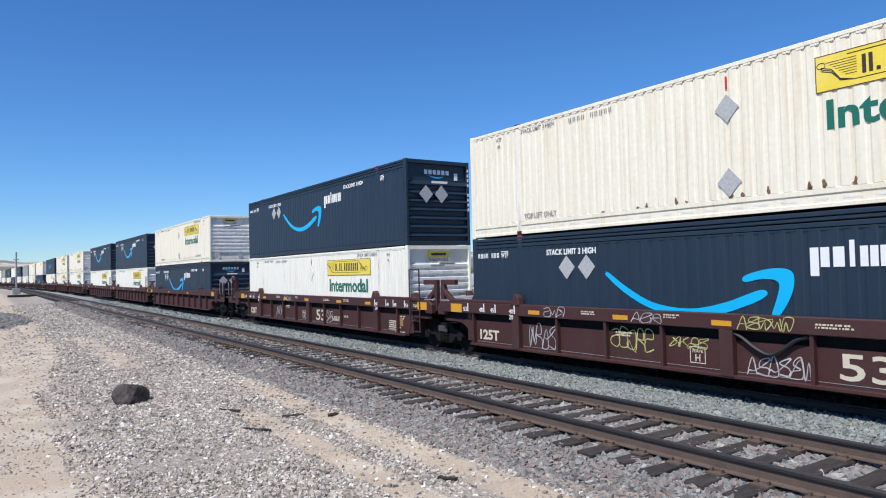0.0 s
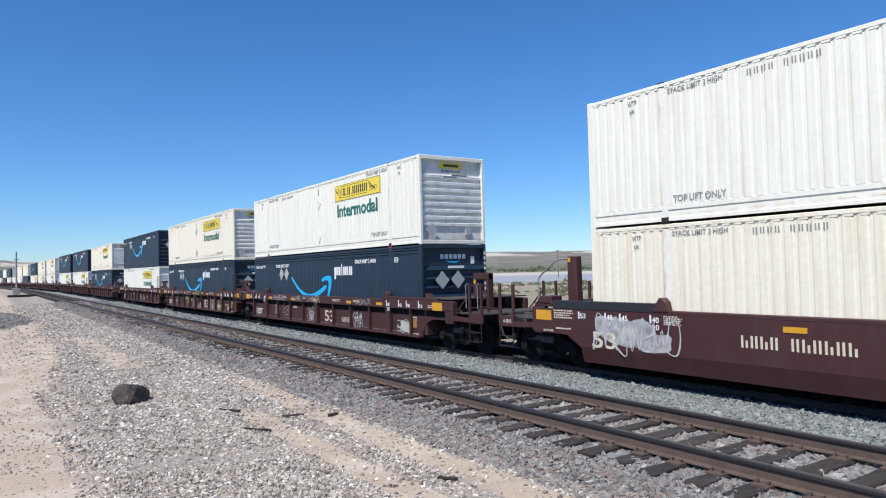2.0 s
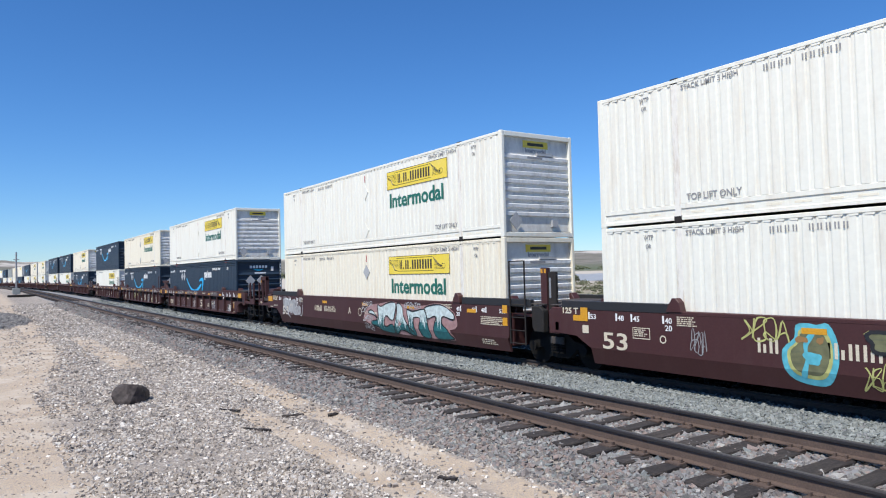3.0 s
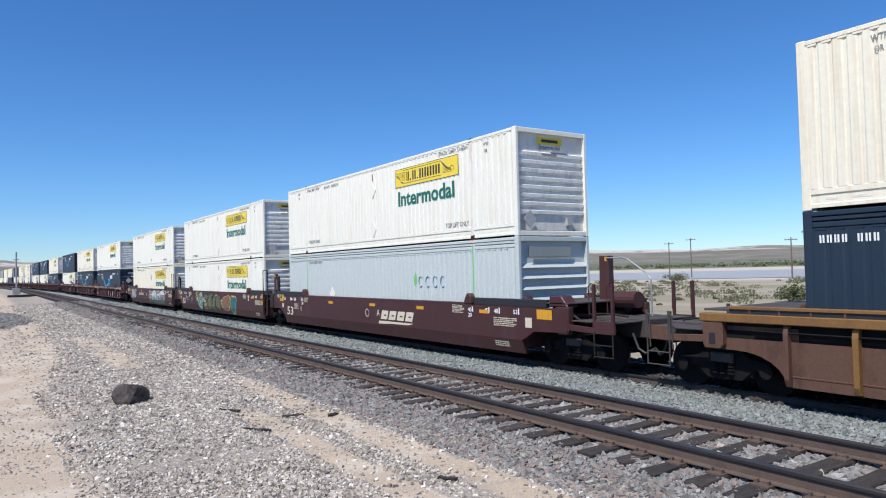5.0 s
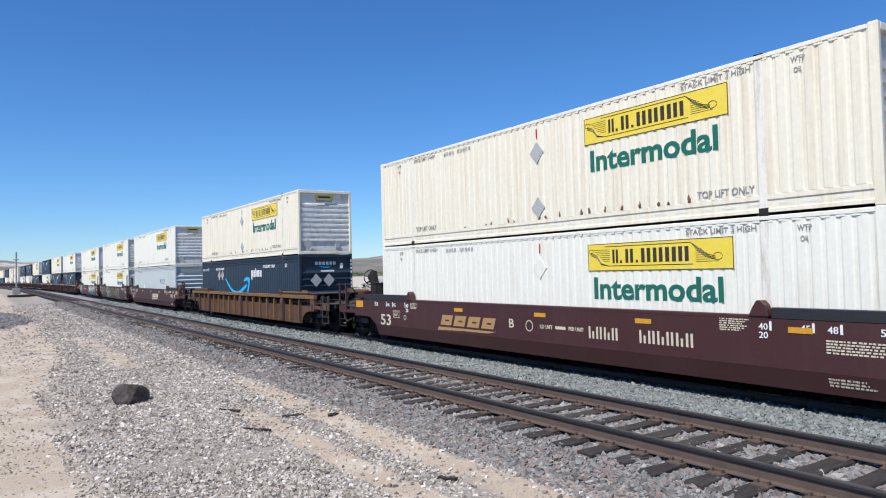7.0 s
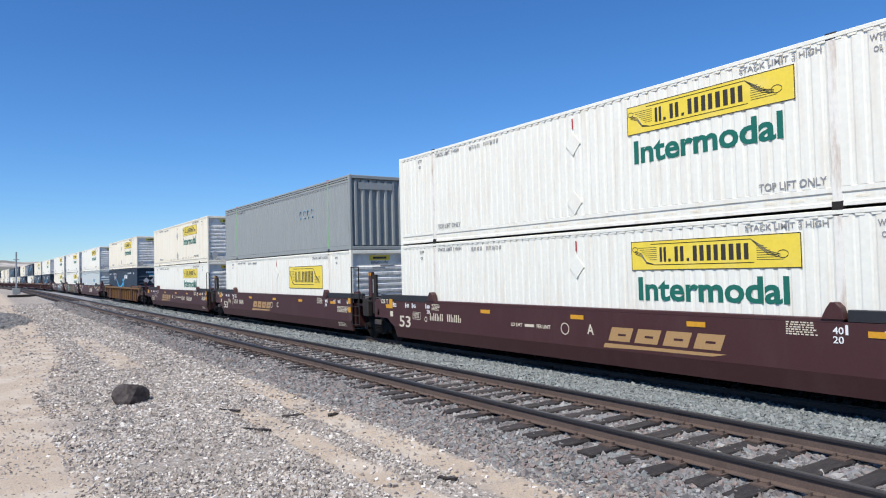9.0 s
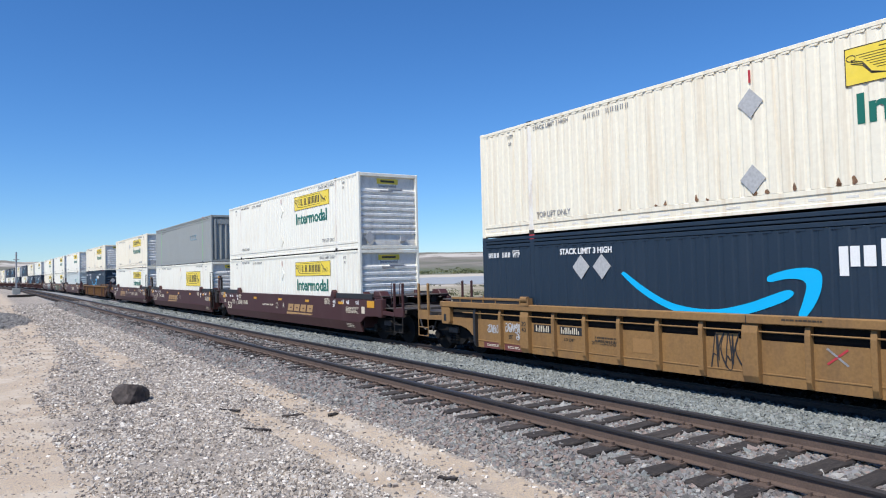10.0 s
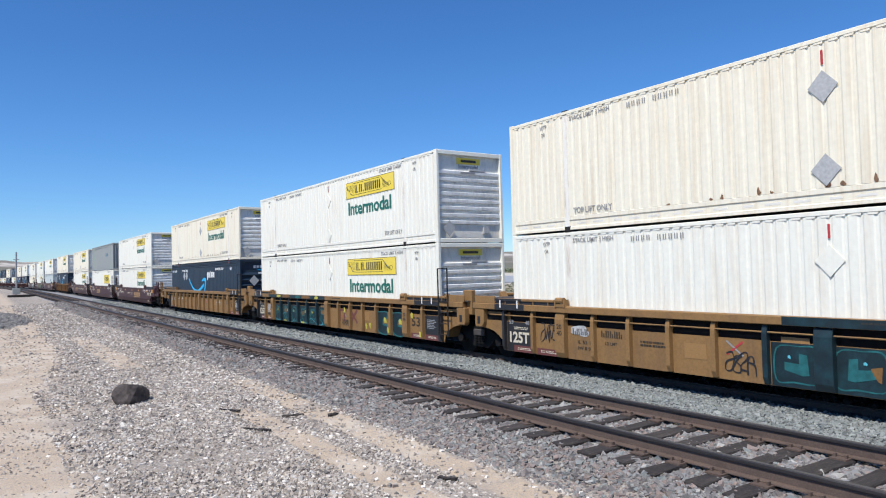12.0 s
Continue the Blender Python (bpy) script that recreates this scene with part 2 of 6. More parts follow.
def rounded(outline, steps=5):
    """A closed outline made smooth through its points."""
    p, out = [Vector(q) for q in outline], []
    for k in range(len(p)):
        a, b, c, d = p[k - 1], p[k], p[(k + 1) % len(p)], p[(k + 2) % len(p)]
        for q in range(steps):
            t = q / steps
            v = 0.5 * (2 * b + (c - a) * t + (2 * a - 5 * b + 4 * c - d) * t * t + (3 * b - a - 3 * c + d) * t ** 3)
            out.append((v.x, v.y))
    return out


def rect(x0, x1, z0, z1):
    return [(x0, z0), (x1, z0), (x1, z1), (x0, z1)]


def bars(runs, y, thick=0.003):
    """Rows of plain bars: (x0, x1, z0, z1)."""
    return boxes(*[(a, b, y - thick, y, c, d) for a, b, c, d in runs])


def text_block(x, z, w, h, lines, y, seed):
    rng = random.Random(seed)
    step = h / lines
    runs = []
    for i in range(lines):
        cx = x
        end = x + w * rng.uniform(0.7, 1.0)
        while cx < end:
            wl = rng.uniform(0.02, 0.075)
            runs.append((cx, min(cx + wl, end), z + h - (i + 1) * step + step * 0.42, z + h - i * step))
            cx += wl + rng.choice((0.014, 0.014, 0.03))
    return bars(runs, y)


# ---- ground ----
def swell(x, y):
    return noise.noise((x * 0.35, y * 0.35, 0.0)) * 0.035 + noise.noise((x * 1.3, y * 1.3, 4.0)) * 0.018


SECTION_Y = [-4000, -6, 1.2, 4.6, 5.2, 5.85, 6.15, 6.6, 8.0, 8.7, 9.6, 10.6, 11.2, 15.2, 16.6, 19, 30, 90, 4000]
SECTION_Z = [-0.30, -0.27, -0.26, -0.34, -0.34, -0.240, -0.226, -0.228, -0.222, -0.225, -0.25, -0.55, -0.60, -0.60, -1.0, -1.45, -1.6, -1.6, -1.6]


def ground_height(x, y):
    dy, dz = bend(x)
    if abs(y) < 60:
        yy = y - dy
    else:
        yy = y
    z = float(np.interp(yy, SECTION_Y, SECTION_Z)) + (dz if abs(y) < 60 else 0.0)
    if yy < 5.6 or yy > 16:
        z += swell(x, y)
        z += 0.35 * max(0.0, 1 - ((x + 46) / 8) ** 2 - ((y - 0.5) / 1.7) ** 2)
    elif yy < 8.8:
        z += 0.022 * noise.noise((x * 0.9, y * 1.1, 8.0))
    r = math.hypot(x, y)
    if r > 1000:
        a = math.atan2(x, y)
        top = 60 + 16 * noise.noise((a * 5, 1.5, 0)) + 7 * noise.noise((a * 17, 7.5, 0)) + 5 * noise.noise((a * 40, 3.5, 0))
        z += top * min(1.0, (r - 1000) / 1500) ** 1.5 * (1.0 if r < 2700 else max(0.0, 1 - (r - 2700) / 900))
        z += 5 * noise.noise((x * 0.006, y * 0.006, 2)) * min(1.0, (r - 1000) / 600)
    return z


def spaced(near, far, first, grow):
    out, s = [near], first
    while abs(out[-1]) < abs(far):
        out.append(out[-1] + s)
        s *= grow
    return out


def ground_material():
    m = bpy.data.materials.new("desert_ground")
    m.use_nodes = True
    nt = m.node_tree
    n, l = nt.nodes, nt.links
    b = n["Principled BSDF"]
    b.inputs["Roughness"].default_value = 0.95
    b.inputs["Specular IOR Level"].default_value = 0.2
    geo = n.new("ShaderNodeNewGeometry")
    sep = n.new("ShaderNodeSeparateXYZ")
    l.new(geo.outputs["Position"], sep.inputs[0])

    def noisy(scale, detail=5, stretch=(1, 1, 1)):
        mp = n.new("ShaderNodeMapping")
        mp.inputs["Scale"].default_value = stretch
        l.new(geo.outputs["Position"], mp.inputs["Vector"])
        t = n.new("ShaderNodeTexNoise")
        t.inputs["Scale"].default_value, t.inputs["Detail"].default_value, t.inputs["Roughness"].default_value = scale, detail, 0.65
        l.new(mp.outputs[0], t.inputs["Vector"])
        return t.outputs[0]

    def ramp(src, a, b_, lo=0.0, hi=1.0):
        r = n.new("ShaderNodeMapRange")
        r.interpolation_type = "SMOOTHSTEP"
        for i, v in zip((1, 2, 3, 4), (a, b_, lo, hi)):
            r.inputs[i].default_value = v
        l.new(src, r.inputs[0])
        return r.outputs[0]

    def maths(op, a, b_):
        k = n.new("ShaderNodeMath")
        k.operation = op
        for i, v in enumerate((a, b_)):
            if isinstance(v, (int, float)):
                k.inputs[i].default_value = v
            else:
                l.new(v, k.inputs[i])
        return k.outputs[0]

    def blend(f, a, c):
        k = n.new("ShaderNodeMix")
        k.data_type = "RGBA"
        for s, v in (("Factor", f), ("A", a), ("B", c)):
            if isinstance(v, tuple):
                k.inputs[s].default_value = (*v, 1)
            else:
                l.new(v, k.inputs[s])
        return k.outputs["Result"]

    wob = maths("MULTIPLY_ADD", noisy(0.5), 2.2)
    n_wob = wob.node
    n_wob.inputs[2].default_value = -1.1
    yy = maths("ADD", sep.outputs["Y"], wob)
    sand = blend(noisy(3.0), (0.45, 0.345, 0.235), (0.56, 0.445, 0.325))
    sand = blend(ramp(noisy(55, 6), 0.42, 0.62), sand, (0.33, 0.285, 0.25))
    sand = blend(ramp(noisy(1.1, 6), 0.45, 0.65), sand, (0.52, 0.445, 0.36))
    grit = blend(ramp(noisy(38, 4), 0.38, 0.62), (0.225, 0.198, 0.172), (0.39, 0.342, 0.295))
    # gravel apron beside the track, with two bare sandy strips in it
    edge = maths("MULTIPLY", ramp(sep.outputs["X"], -15, -24), -1.2)
    gravel = ramp(maths("ADD", yy, edge), 0.75, 1.75)
    soft_y = maths("MULTIPLY_ADD", noisy(0.9), 0.3)
    soft_y.node.inputs[2].default_value = -0.15
    y2 = maths("ADD", sep.outputs["Y"], soft_y)
    strip = maths("MULTIPLY", maths("MULTIPLY", ramp(y2, 4.34, 4.46), ramp(y2, 5.02, 4.92)), ramp(sep.outputs["X"], -17, -14.5))
    other = maths("MULTIPLY", maths("MULTIPLY", ramp(y2, 3.40, 3.52), ramp(y2, 4.0, 3.9)), ramp(sep.outputs["X"], -12.5, -11.5))
    third = maths("MULTIPLY", maths("MULTIPLY", ramp(y2, 2.6, 2.9), ramp(y2, 3.6, 3.4)), maths("MULTIPLY", ramp(sep.outputs["X"], -34, -29), ramp(sep.outputs["X"], -18, -20)))
    strip = maths("MAXIMUM", maths("MAXIMUM", strip, other), third)
    near = blend(gravel, sand, grit)
    near = blend(maths("MULTIPLY", strip, ramp(noisy(0.8), 0.32, 0.46)), near, sand)
    near = blend(ramp(sep.outputs["Y"], 5.5, 5.9), near, (0.24, 0.24, 0.245))
    far_sand = blend(noisy(0.06), (0.31, 0.262, 0.205), (0.41, 0.36, 0.29))
    scrub = blend(noisy(0.9, 6), (0.14, 0.14, 0.075), (0.30, 0.26, 0.16))
    plain = blend(maths("MULTIPLY", ramp(noisy(0.045, 6, (0.5, 1.3, 1)), 0.40, 0.56), 0.7), far_sand, scrub)
    # distance along the line of sight from the tracks
    r = n.new("ShaderNodeVectorMath")
    r.operation = "LENGTH"
    l.new(geo.outputs["Position"], r.inputs[0])
    dist = r.outputs["Value"]
    slope_col = blend(ramp(noisy(0.008, 6), 0.4, 0.6), (0.225, 0.20, 0.17), (0.15, 0.145, 0.11))
    woods = blend(ramp(noisy(0.012, 6, (0.6, 1, 1)), 0.38, 0.50), slope_col, (0.12, 0.135, 0.08))
    hills = blend(ramp(dist, 1150, 1500), woods, slope_col)
    cliffs = maths("MULTIPLY", ramp(noisy(0.0035, 5), 0.46, 0.56), maths("MULTIPLY", ramp(sep.outputs["Z"], 36, 44), ramp(sep.outputs["Z"], 62, 52)))
    hills = blend(cliffs, hills, (0.50, 0.455, 0.40))
    shore = maths("MULTIPLY", ramp(dist, 140, 166), ramp(dist, 560, 480))
    plain = blend(shore, plain, (0.50, 0.445, 0.37))
    beyond = blend(ramp(dist, 540, 640), plain, hills)
    side = blend(ramp(dist, 400, 900), near, hills)
    col = blend(ramp(sep.outputs["Y"], 15.5, 19), side, beyond)
    l.new(col, b.inputs["Base Color"])
    bp = n.new("ShaderNodeBump")
    bp.inputs["Strength"].default_value, bp.inputs["Distance"].default_value = 0.5, 0.03
    l.new(noisy(30, 6), bp.inputs["Height"])
    l.new(bp.outputs[0], b.inputs["Normal"])
    return m


def build_ground():
    left_x = spaced(3.0, -4200, -0.6, 1.045)[::-1]
    xs = np.array(left_x + spaced(4.0, 4200, 1.5, 1.12))
    ys = np.array(spaced(-1.0, -4200, -0.8, 1.14)[::-1] + list(np.arange(-0.6, 20, 0.35)) + spaced(20.5, 4200, 0.9, 1.06))
    verts = np.array([(x, y, ground_height(x, y)) for x in xs for y in ys])
    ny = len(ys)
    i, j = np.meshgrid(np.arange(len(xs) - 1), np.arange(ny - 1), indexing="ij")
    a = (i * ny + j).ravel()
    faces = np.stack((a, a + ny, a + ny + 1, a + 1), 1)
    g = new("ground", arrays("ground", verts, faces, ground_material(), True))
    tagged(g, "pale sandy desert ground with gravel beside the tracks", "ground", kind="structure")


def stone_field(name, label, area, count, size, palette, rise=0.3, seed=1):
    """Loose crushed stones on the ground, all one mesh: area draws a random place."""
    rng = np.random.default_rng(seed)
    corner = np.array([(x, y, z) for z in (-1, 1) for y in (-1, 1) for x in (-1, 1)], float)
    quads = np.array([(0, 2, 3, 1), (4, 5, 7, 6), (0, 1, 5, 4), (2, 6, 7, 3), (0, 4, 6, 2), (1, 3, 7, 5)])
    xy = area(rng, count)
    z = np.array([ground_height(a, b) for a, b in xy])
    s = size(rng, xy)
    dims = s[:, None] * rng.uniform(0.55, 1.15, (count, 3)) * np.array((1.15, 1.0, 0.75))
    v = corner[None] * dims[:, None, :] * rng.uniform(0.5, 1.2, (count, 8, 3))
    a, t, u = rng.uniform(0, 6.3, count), rng.normal(0, 0.5, count), rng.normal(0, 0.5, count)
    c, d = np.cos(t)[:, None], np.sin(t)[:, None]
    v = np.stack((v[..., 0], v[..., 1] * c - v[..., 2] * d, v[..., 1] * d + v[..., 2] * c), -1)
    c, d = np.cos(u)[:, None], np.sin(u)[:, None]
    v = np.stack((v[..., 0] * c + v[..., 2] * d, v[..., 1], -v[..., 0] * d + v[..., 2] * c), -1)
    c, d = np.cos(a)[:, None], np.sin(a)[:, None]
    v = np.stack((v[..., 0] * c - v[..., 1] * d, v[..., 0] * d + v[..., 1] * c, v[..., 2]), -1)
    v += np.stack((xy[:, 0], xy[:, 1], z + s * rise), -1)[:, None, :]
    faces = (quads[None] + 8 * np.arange(count)[:, None, None]).reshape(-1, 4)
    m = bpy.data.materials.new(name)
    m.use_nodes = True
    n, l = m.node_tree.nodes, m.node_tree.links
    b = n["Principled BSDF"]
    b.inputs["Roughness"].default_value = 0.9
    geo = n.new("ShaderNodeNewGeometry")
    cr = n.new("ShaderNodeValToRGB")
    el = cr.color_ramp.elements
    while len(el) < len(palette):
        el.new(0.5)
    for k, colour in enumerate(palette):
        el[k].position, el[k].color = k / (len(palette) - 1), (*colour, 1)
    l.new(geo.outputs["Random Per Island"], cr.inputs[0])
    tex = n.new("ShaderNodeTexNoise")
    tex.inputs["Scale"].default_value, tex.inputs["Detail"].default_value = 90, 4
    l.new(geo.outputs["Position"], tex.inputs["Vector"])
    mx = n.new("ShaderNodeMix")
    mx.data_type, mx.blend_type = "RGBA", "MULTIPLY"
    mx.inputs["Factor"].default_value = 0.6
    l.new(cr.outputs[0], mx.inputs["A"])
    gr = n.new("ShaderNodeMapRange")
    gr.inputs[1].default_value, gr.inputs[2].default_value, gr.inputs[3].default_value, gr.inputs[4].default_value = 0.3, 0.7, 0.6, 1.3
    l.new(tex.outputs[0], gr.inputs[0])
    l.new(gr.outputs[0], mx.inputs["B"])
    l.new(mx.outputs["Result"], b.inputs["Base Color"])
    ob = new(name, arrays(name, v.reshape(-1, 3), faces, m))
    return tagged(ob, label, "gravel", kind="stuff")


def bands(y0, y1, cells):
    """Random places between two lines along the tracks; cells: (x0, x1, share)."""
    def draw(rng, count):
        share = np.array([c[2] for c in cells], float)
        pick = rng.choice(len(cells), count, p=share / share.sum())
        lo, hi = np.array([c[0] for c in cells])[pick], np.array([c[1] for c in cells])[pick]
        x = rng.uniform(lo, hi)
        y = rng.uniform(y0, y1, count)
        y = y + np.array([bend(a)[0] for a in x])
        return np.stack((x, y), 1)
    return draw


GREYS = [(0.09, 0.083, 0.082), (0.19, 0.174, 0.165), (0.26, 0.243, 0.23), (0.14, 0.136, 0.13), (0.28, 0.215, 0.186), (0.22, 0.175, 0.157), (0.19, 0.207, 0.20), (0.40, 0.38, 0.35)]
PALE = [(0.165, 0.18, 0.17), (0.225, 0.24, 0.225), (0.13, 0.14, 0.132), (0.29, 0.30, 0.28), (0.195, 0.21, 0.197)]
# Pale ballast darkened: the train's shade is put into these stone colours.
SHADED = [(0.03, 0.028, 0.026), (0.06, 0.057, 0.053), (0.045, 0.042, 0.04), (0.09, 0.085, 0.08)]
BUFF = [(0.18, 0.155, 0.135), (0.42, 0.36, 0.30), (0.12, 0.108, 0.10), (0.54, 0.475, 0.405), (0.30, 0.255, 0.215), (0.72, 0.67, 0.60), (0.24, 0.215, 0.20), (0.47, 0.42, 0.36)]


def build_stones():
    def sz(base, grow):
        return lambda rng, xy: np.clip(base * np.exp(rng.normal(0, 0.3, len(xy))), base * 0.4, base * 2.2) * (1 + np.clip(-xy[:, 0] - 8, 0, 60) * grow)
    near = [(-2, 14, 0.25), (-16, -2, 1.0), (-34, -16, 0.55), (-75, -34, 0.35)]
    stone_field("ballast_shoulder", "grey crushed-stone ballast heaped beside the empty track", bands(5.0, 6.05, near), 23000, sz(0.0205, 0.02), GREYS, seed=2)
    stone_field("ballast_bed", "grey crushed-stone ballast between the ties", bands(6.0, 8.7, near), 34000, sz(0.0265, 0.02), GREYS, -0.15, seed=3)
    stone_field("ballast_middle", "pale fresh ballast between the two tracks", bands(8.5, 12.0, near), 48000, sz(0.022, 0.025), PALE, seed=4)

    # Stones coloured dark to imitate the shade under the train.
    stone_field("ballast_under_train", "dark ballast under the train, its shade put into the colour", bands(11.9, 15.2, near), 22000, sz(0.03, 0.025), SHADED, seed=9)

    def apron(rng, count):
        p = bands(0.8, 5.1, near)(rng, count * 2)
        v = np.array([noise.noise((a * 0.5, b * 0.5, 9)) for a, b in p])
        keep = rng.uniform(0, 1, len(p)) < np.clip((p[:, 1] - 0.6 - 1.2 * np.clip((-p[:, 0] - 15) / 9, 0, 1)) / 1.1, 0.03, 1) * np.where(((p[:, 1] + v * 0.08 > 4.40) & (p[:, 1] + v * 0.08 < 4.96) & (p[:, 0] > -15.5)) | ((p[:, 1] + v * 0.08 > 3.46) & (p[:, 1] + v * 0.08 < 3.94) & (p[:, 0] > -12)) | ((p[:, 1] + v * 0.08 > 2.7) & (p[:, 1] + v * 0.08 < 3.5) & (p[:, 0] > -31) & (p[:, 0] < -19)), 0.09, np.where(v > 0.22, 0.35, 1.0))
        p = p[keep]
        return p[rng.integers(0, len(p), count)] if len(p) < count else p[:count]
    stone_field("roadside_gravel", "buff and grey gravel spread over sandy ground", apron, 80000, sz(0.0165, 0.025), BUFF, 0.15, seed=5)

    def path(rng, count):
        return bands(-3.5, 1.4, [(-14, -5, 1), (-40, -14, 0.8)])(rng, count)
    stone_field("path_pebbles", "scattered small pebbles on the sandy path", path, 11000, sz(0.0105, 0.03), BUFF, 0.05, seed=6)

    def mound(rng, count):
        a, q = rng.uniform(0, math.tau, count), np.sqrt(rng.uniform(0, 1, count))
        return np.stack((-46 + 8 * q * np.cos(a), 0.5 + 1.7 * q * np.sin(a)), 1)
    stone_field("gravel_patch", "patch of dark grey gravel beside the path", mound, 8000, sz(0.022, 0.02), [(0.13, 0.125, 0.12), (0.22, 0.21, 0.2), (0.3, 0.28, 0.26)], 0.2, seed=7)


# ---- tracks ----
def rail_outline(z):
    return [(-0.07, z - 0.17), (0.07, z - 0.17), (0.07, z - 0.158), (0.012, z - 0.145), (0.012, z - 0.045), (0.036, z - 0.036), (0.036, z - 0.008), (0.028, z),
            (-0.028, z), (-0.036, z - 0.008), (-0.036, z - 0.036), (-0.012, z - 0.045), (-0.012, z - 0.145), (-0.07, z - 0.158)]


def sweep(outline, y, xs):
    bm = bmesh.new()
    rings = []
    for x in xs:
        dy, dz = bend(x)
        rings.append([bm.verts.new((x, y + dy + a, b + dz)) for a, b in outline])
    k = len(outline)
    for u, v in zip(rings, rings[1:]):
        for i in range(k):
            bm.faces.new((u[i], u[(i + 1) % k], v[(i + 1) % k], v[i]))
    bm.faces.new(rings[0])
    bm.faces.new(rings[-1][::-1])
    bmesh.ops.recalc_face_normals(bm, faces=bm.faces[:])
    return bm


def build_track(name, mid, top, label, ties_near):
    track = tagged(new(name), label, "railway track", kind="structure")
    xs = [280, 40, 3, -60] + [-60 - 20 * k for k in range(1, 40)] + [FAR_END]
    for s in (-1, 1):
        y = mid + s * (0.7175 + 0.036)
        r = part("rail", sweep(rail_outline(top), y, xs), "rail_side", track, "brown rusty steel rail")
        part("rail_head", sweep([(-0.0375, top - 0.034), (0.0375, top - 0.034), (0.0375, top - 0.006), (0.028, top + 0.003), (-0.028, top + 0.003), (-0.0375, top - 0.006)], y, xs), "rail_head", r, "dark worn rail head")
    rng = random.Random(4)
    base = []
    for k in range(6):
        bm = boxes((-0.115, 0.115, -1.3, 1.3, -0.19, 0.0))
        soften(bm, 0.012)
        bmesh.ops.subdivide_edges(bm, edges=[e for e in bm.edges if abs(e.verts[0].co.y - e.verts[1].co.y) > 1], cuts=7)
        for v in bm.verts:
            v.co += Vector((rng.uniform(-0.01, 0.01), rng.uniform(-0.02, 0.02) if abs(v.co.y) > 1.2 else 0, rng.uniform(-0.009, 0.004)))
        base.append(mesh_of("tie", bm, M["tie"]))
    plate = bmesh.new()
    box(plate, -0.095, 0.095, -0.18, 0.18, 0.0, 0.018)
    for a in (-0.06, 0.06):
        for b in (-0.1, 0.1):
            box(plate, a - 0.012, a + 0.012, b - 0.02, b + 0.02, 0.018, 0.055)
    plate_me = mesh_of("tie_plate", plate, M["rail_side"])
    x, tie_top = 12.0, top - 0.188
    n = 0
    while n < ties_near:
        dy, dz = bend(x)
        t = new("tie", base[rng.randrange(6)])
        t.parent = track
        t.matrix_basis = pose(x, mid + dy + rng.uniform(-0.06, 0.06), tie_top + dz, 0, 0, rng.uniform(-1.5, 1.5))
        if 14 < n < 76 and top == 0.0:
            for s in (-1, 1):
                p = new("tie_plate", plate_me)
                p.parent = track
                p.matrix_basis = pose(x, mid + dy + s * 0.7535, tie_top + dz)
        x -= 0.5 + rng.uniform(-0.04, 0.04)
        n += 1
    bm = bmesh.new()
    far_ties = [12.5 + 0.5 * k for k in range(530)]
    while x > -420:
        far_ties.append(x)
        x -= 0.5
    for x in far_ties:
        dy, dz = bend(x)
        box(bm, x - 0.115, x + 0.115, mid + dy - 1.3, mid + dy + 1.3, tie_top + dz - 0.19, tie_top + dz)
    rest = part("distant_ties", bm, "tie", track)
    rest["kind"] = "stuff"


# ---- containers ----
LONG, HALF, TALL = 16.15, 1.295, 2.90


def corrugated(x0, x1, z0, z1, y, pitch, depth, flat_share=0.55):
    """A pressed side wall facing -y, its ribs upright."""
    bm = bmesh.new()
    n = max(1, round((x1 - x0) / pitch))
    w = (x1 - x0) / n
    prof = []
    for k in range(n):
        a = x0 + k * w
        prof += [(a, 0), (a + w * flat_share, 0), (a + w * (flat_share + 0.12), depth), (a + w * 0.88, depth)]
    prof.append((x1, 0))
    lo = [bm.verts.new((a, y + d, z0)) for a, d in prof]
    hi = [bm.verts.new((a, y + d, z1)) for a, d in prof]
    for i in range(len(prof) - 1):
        bm.faces.new((lo[i], lo[i + 1], hi[i + 1], hi[i]))
    back = [bm.verts.new(c) for c in ((x0, y + depth + 0.03, z0), (x1, y + depth + 0.03, z0), (x1, y + depth + 0.03, z1), (x0, y + depth + 0.03, z1))]
    bm.faces.new(back[::-1])
    bm.faces.new((lo[0], hi[0], back[3], back[0]))
    bm.faces.new((hi[-1], lo[-1], back[1], back[2]))
    return bm


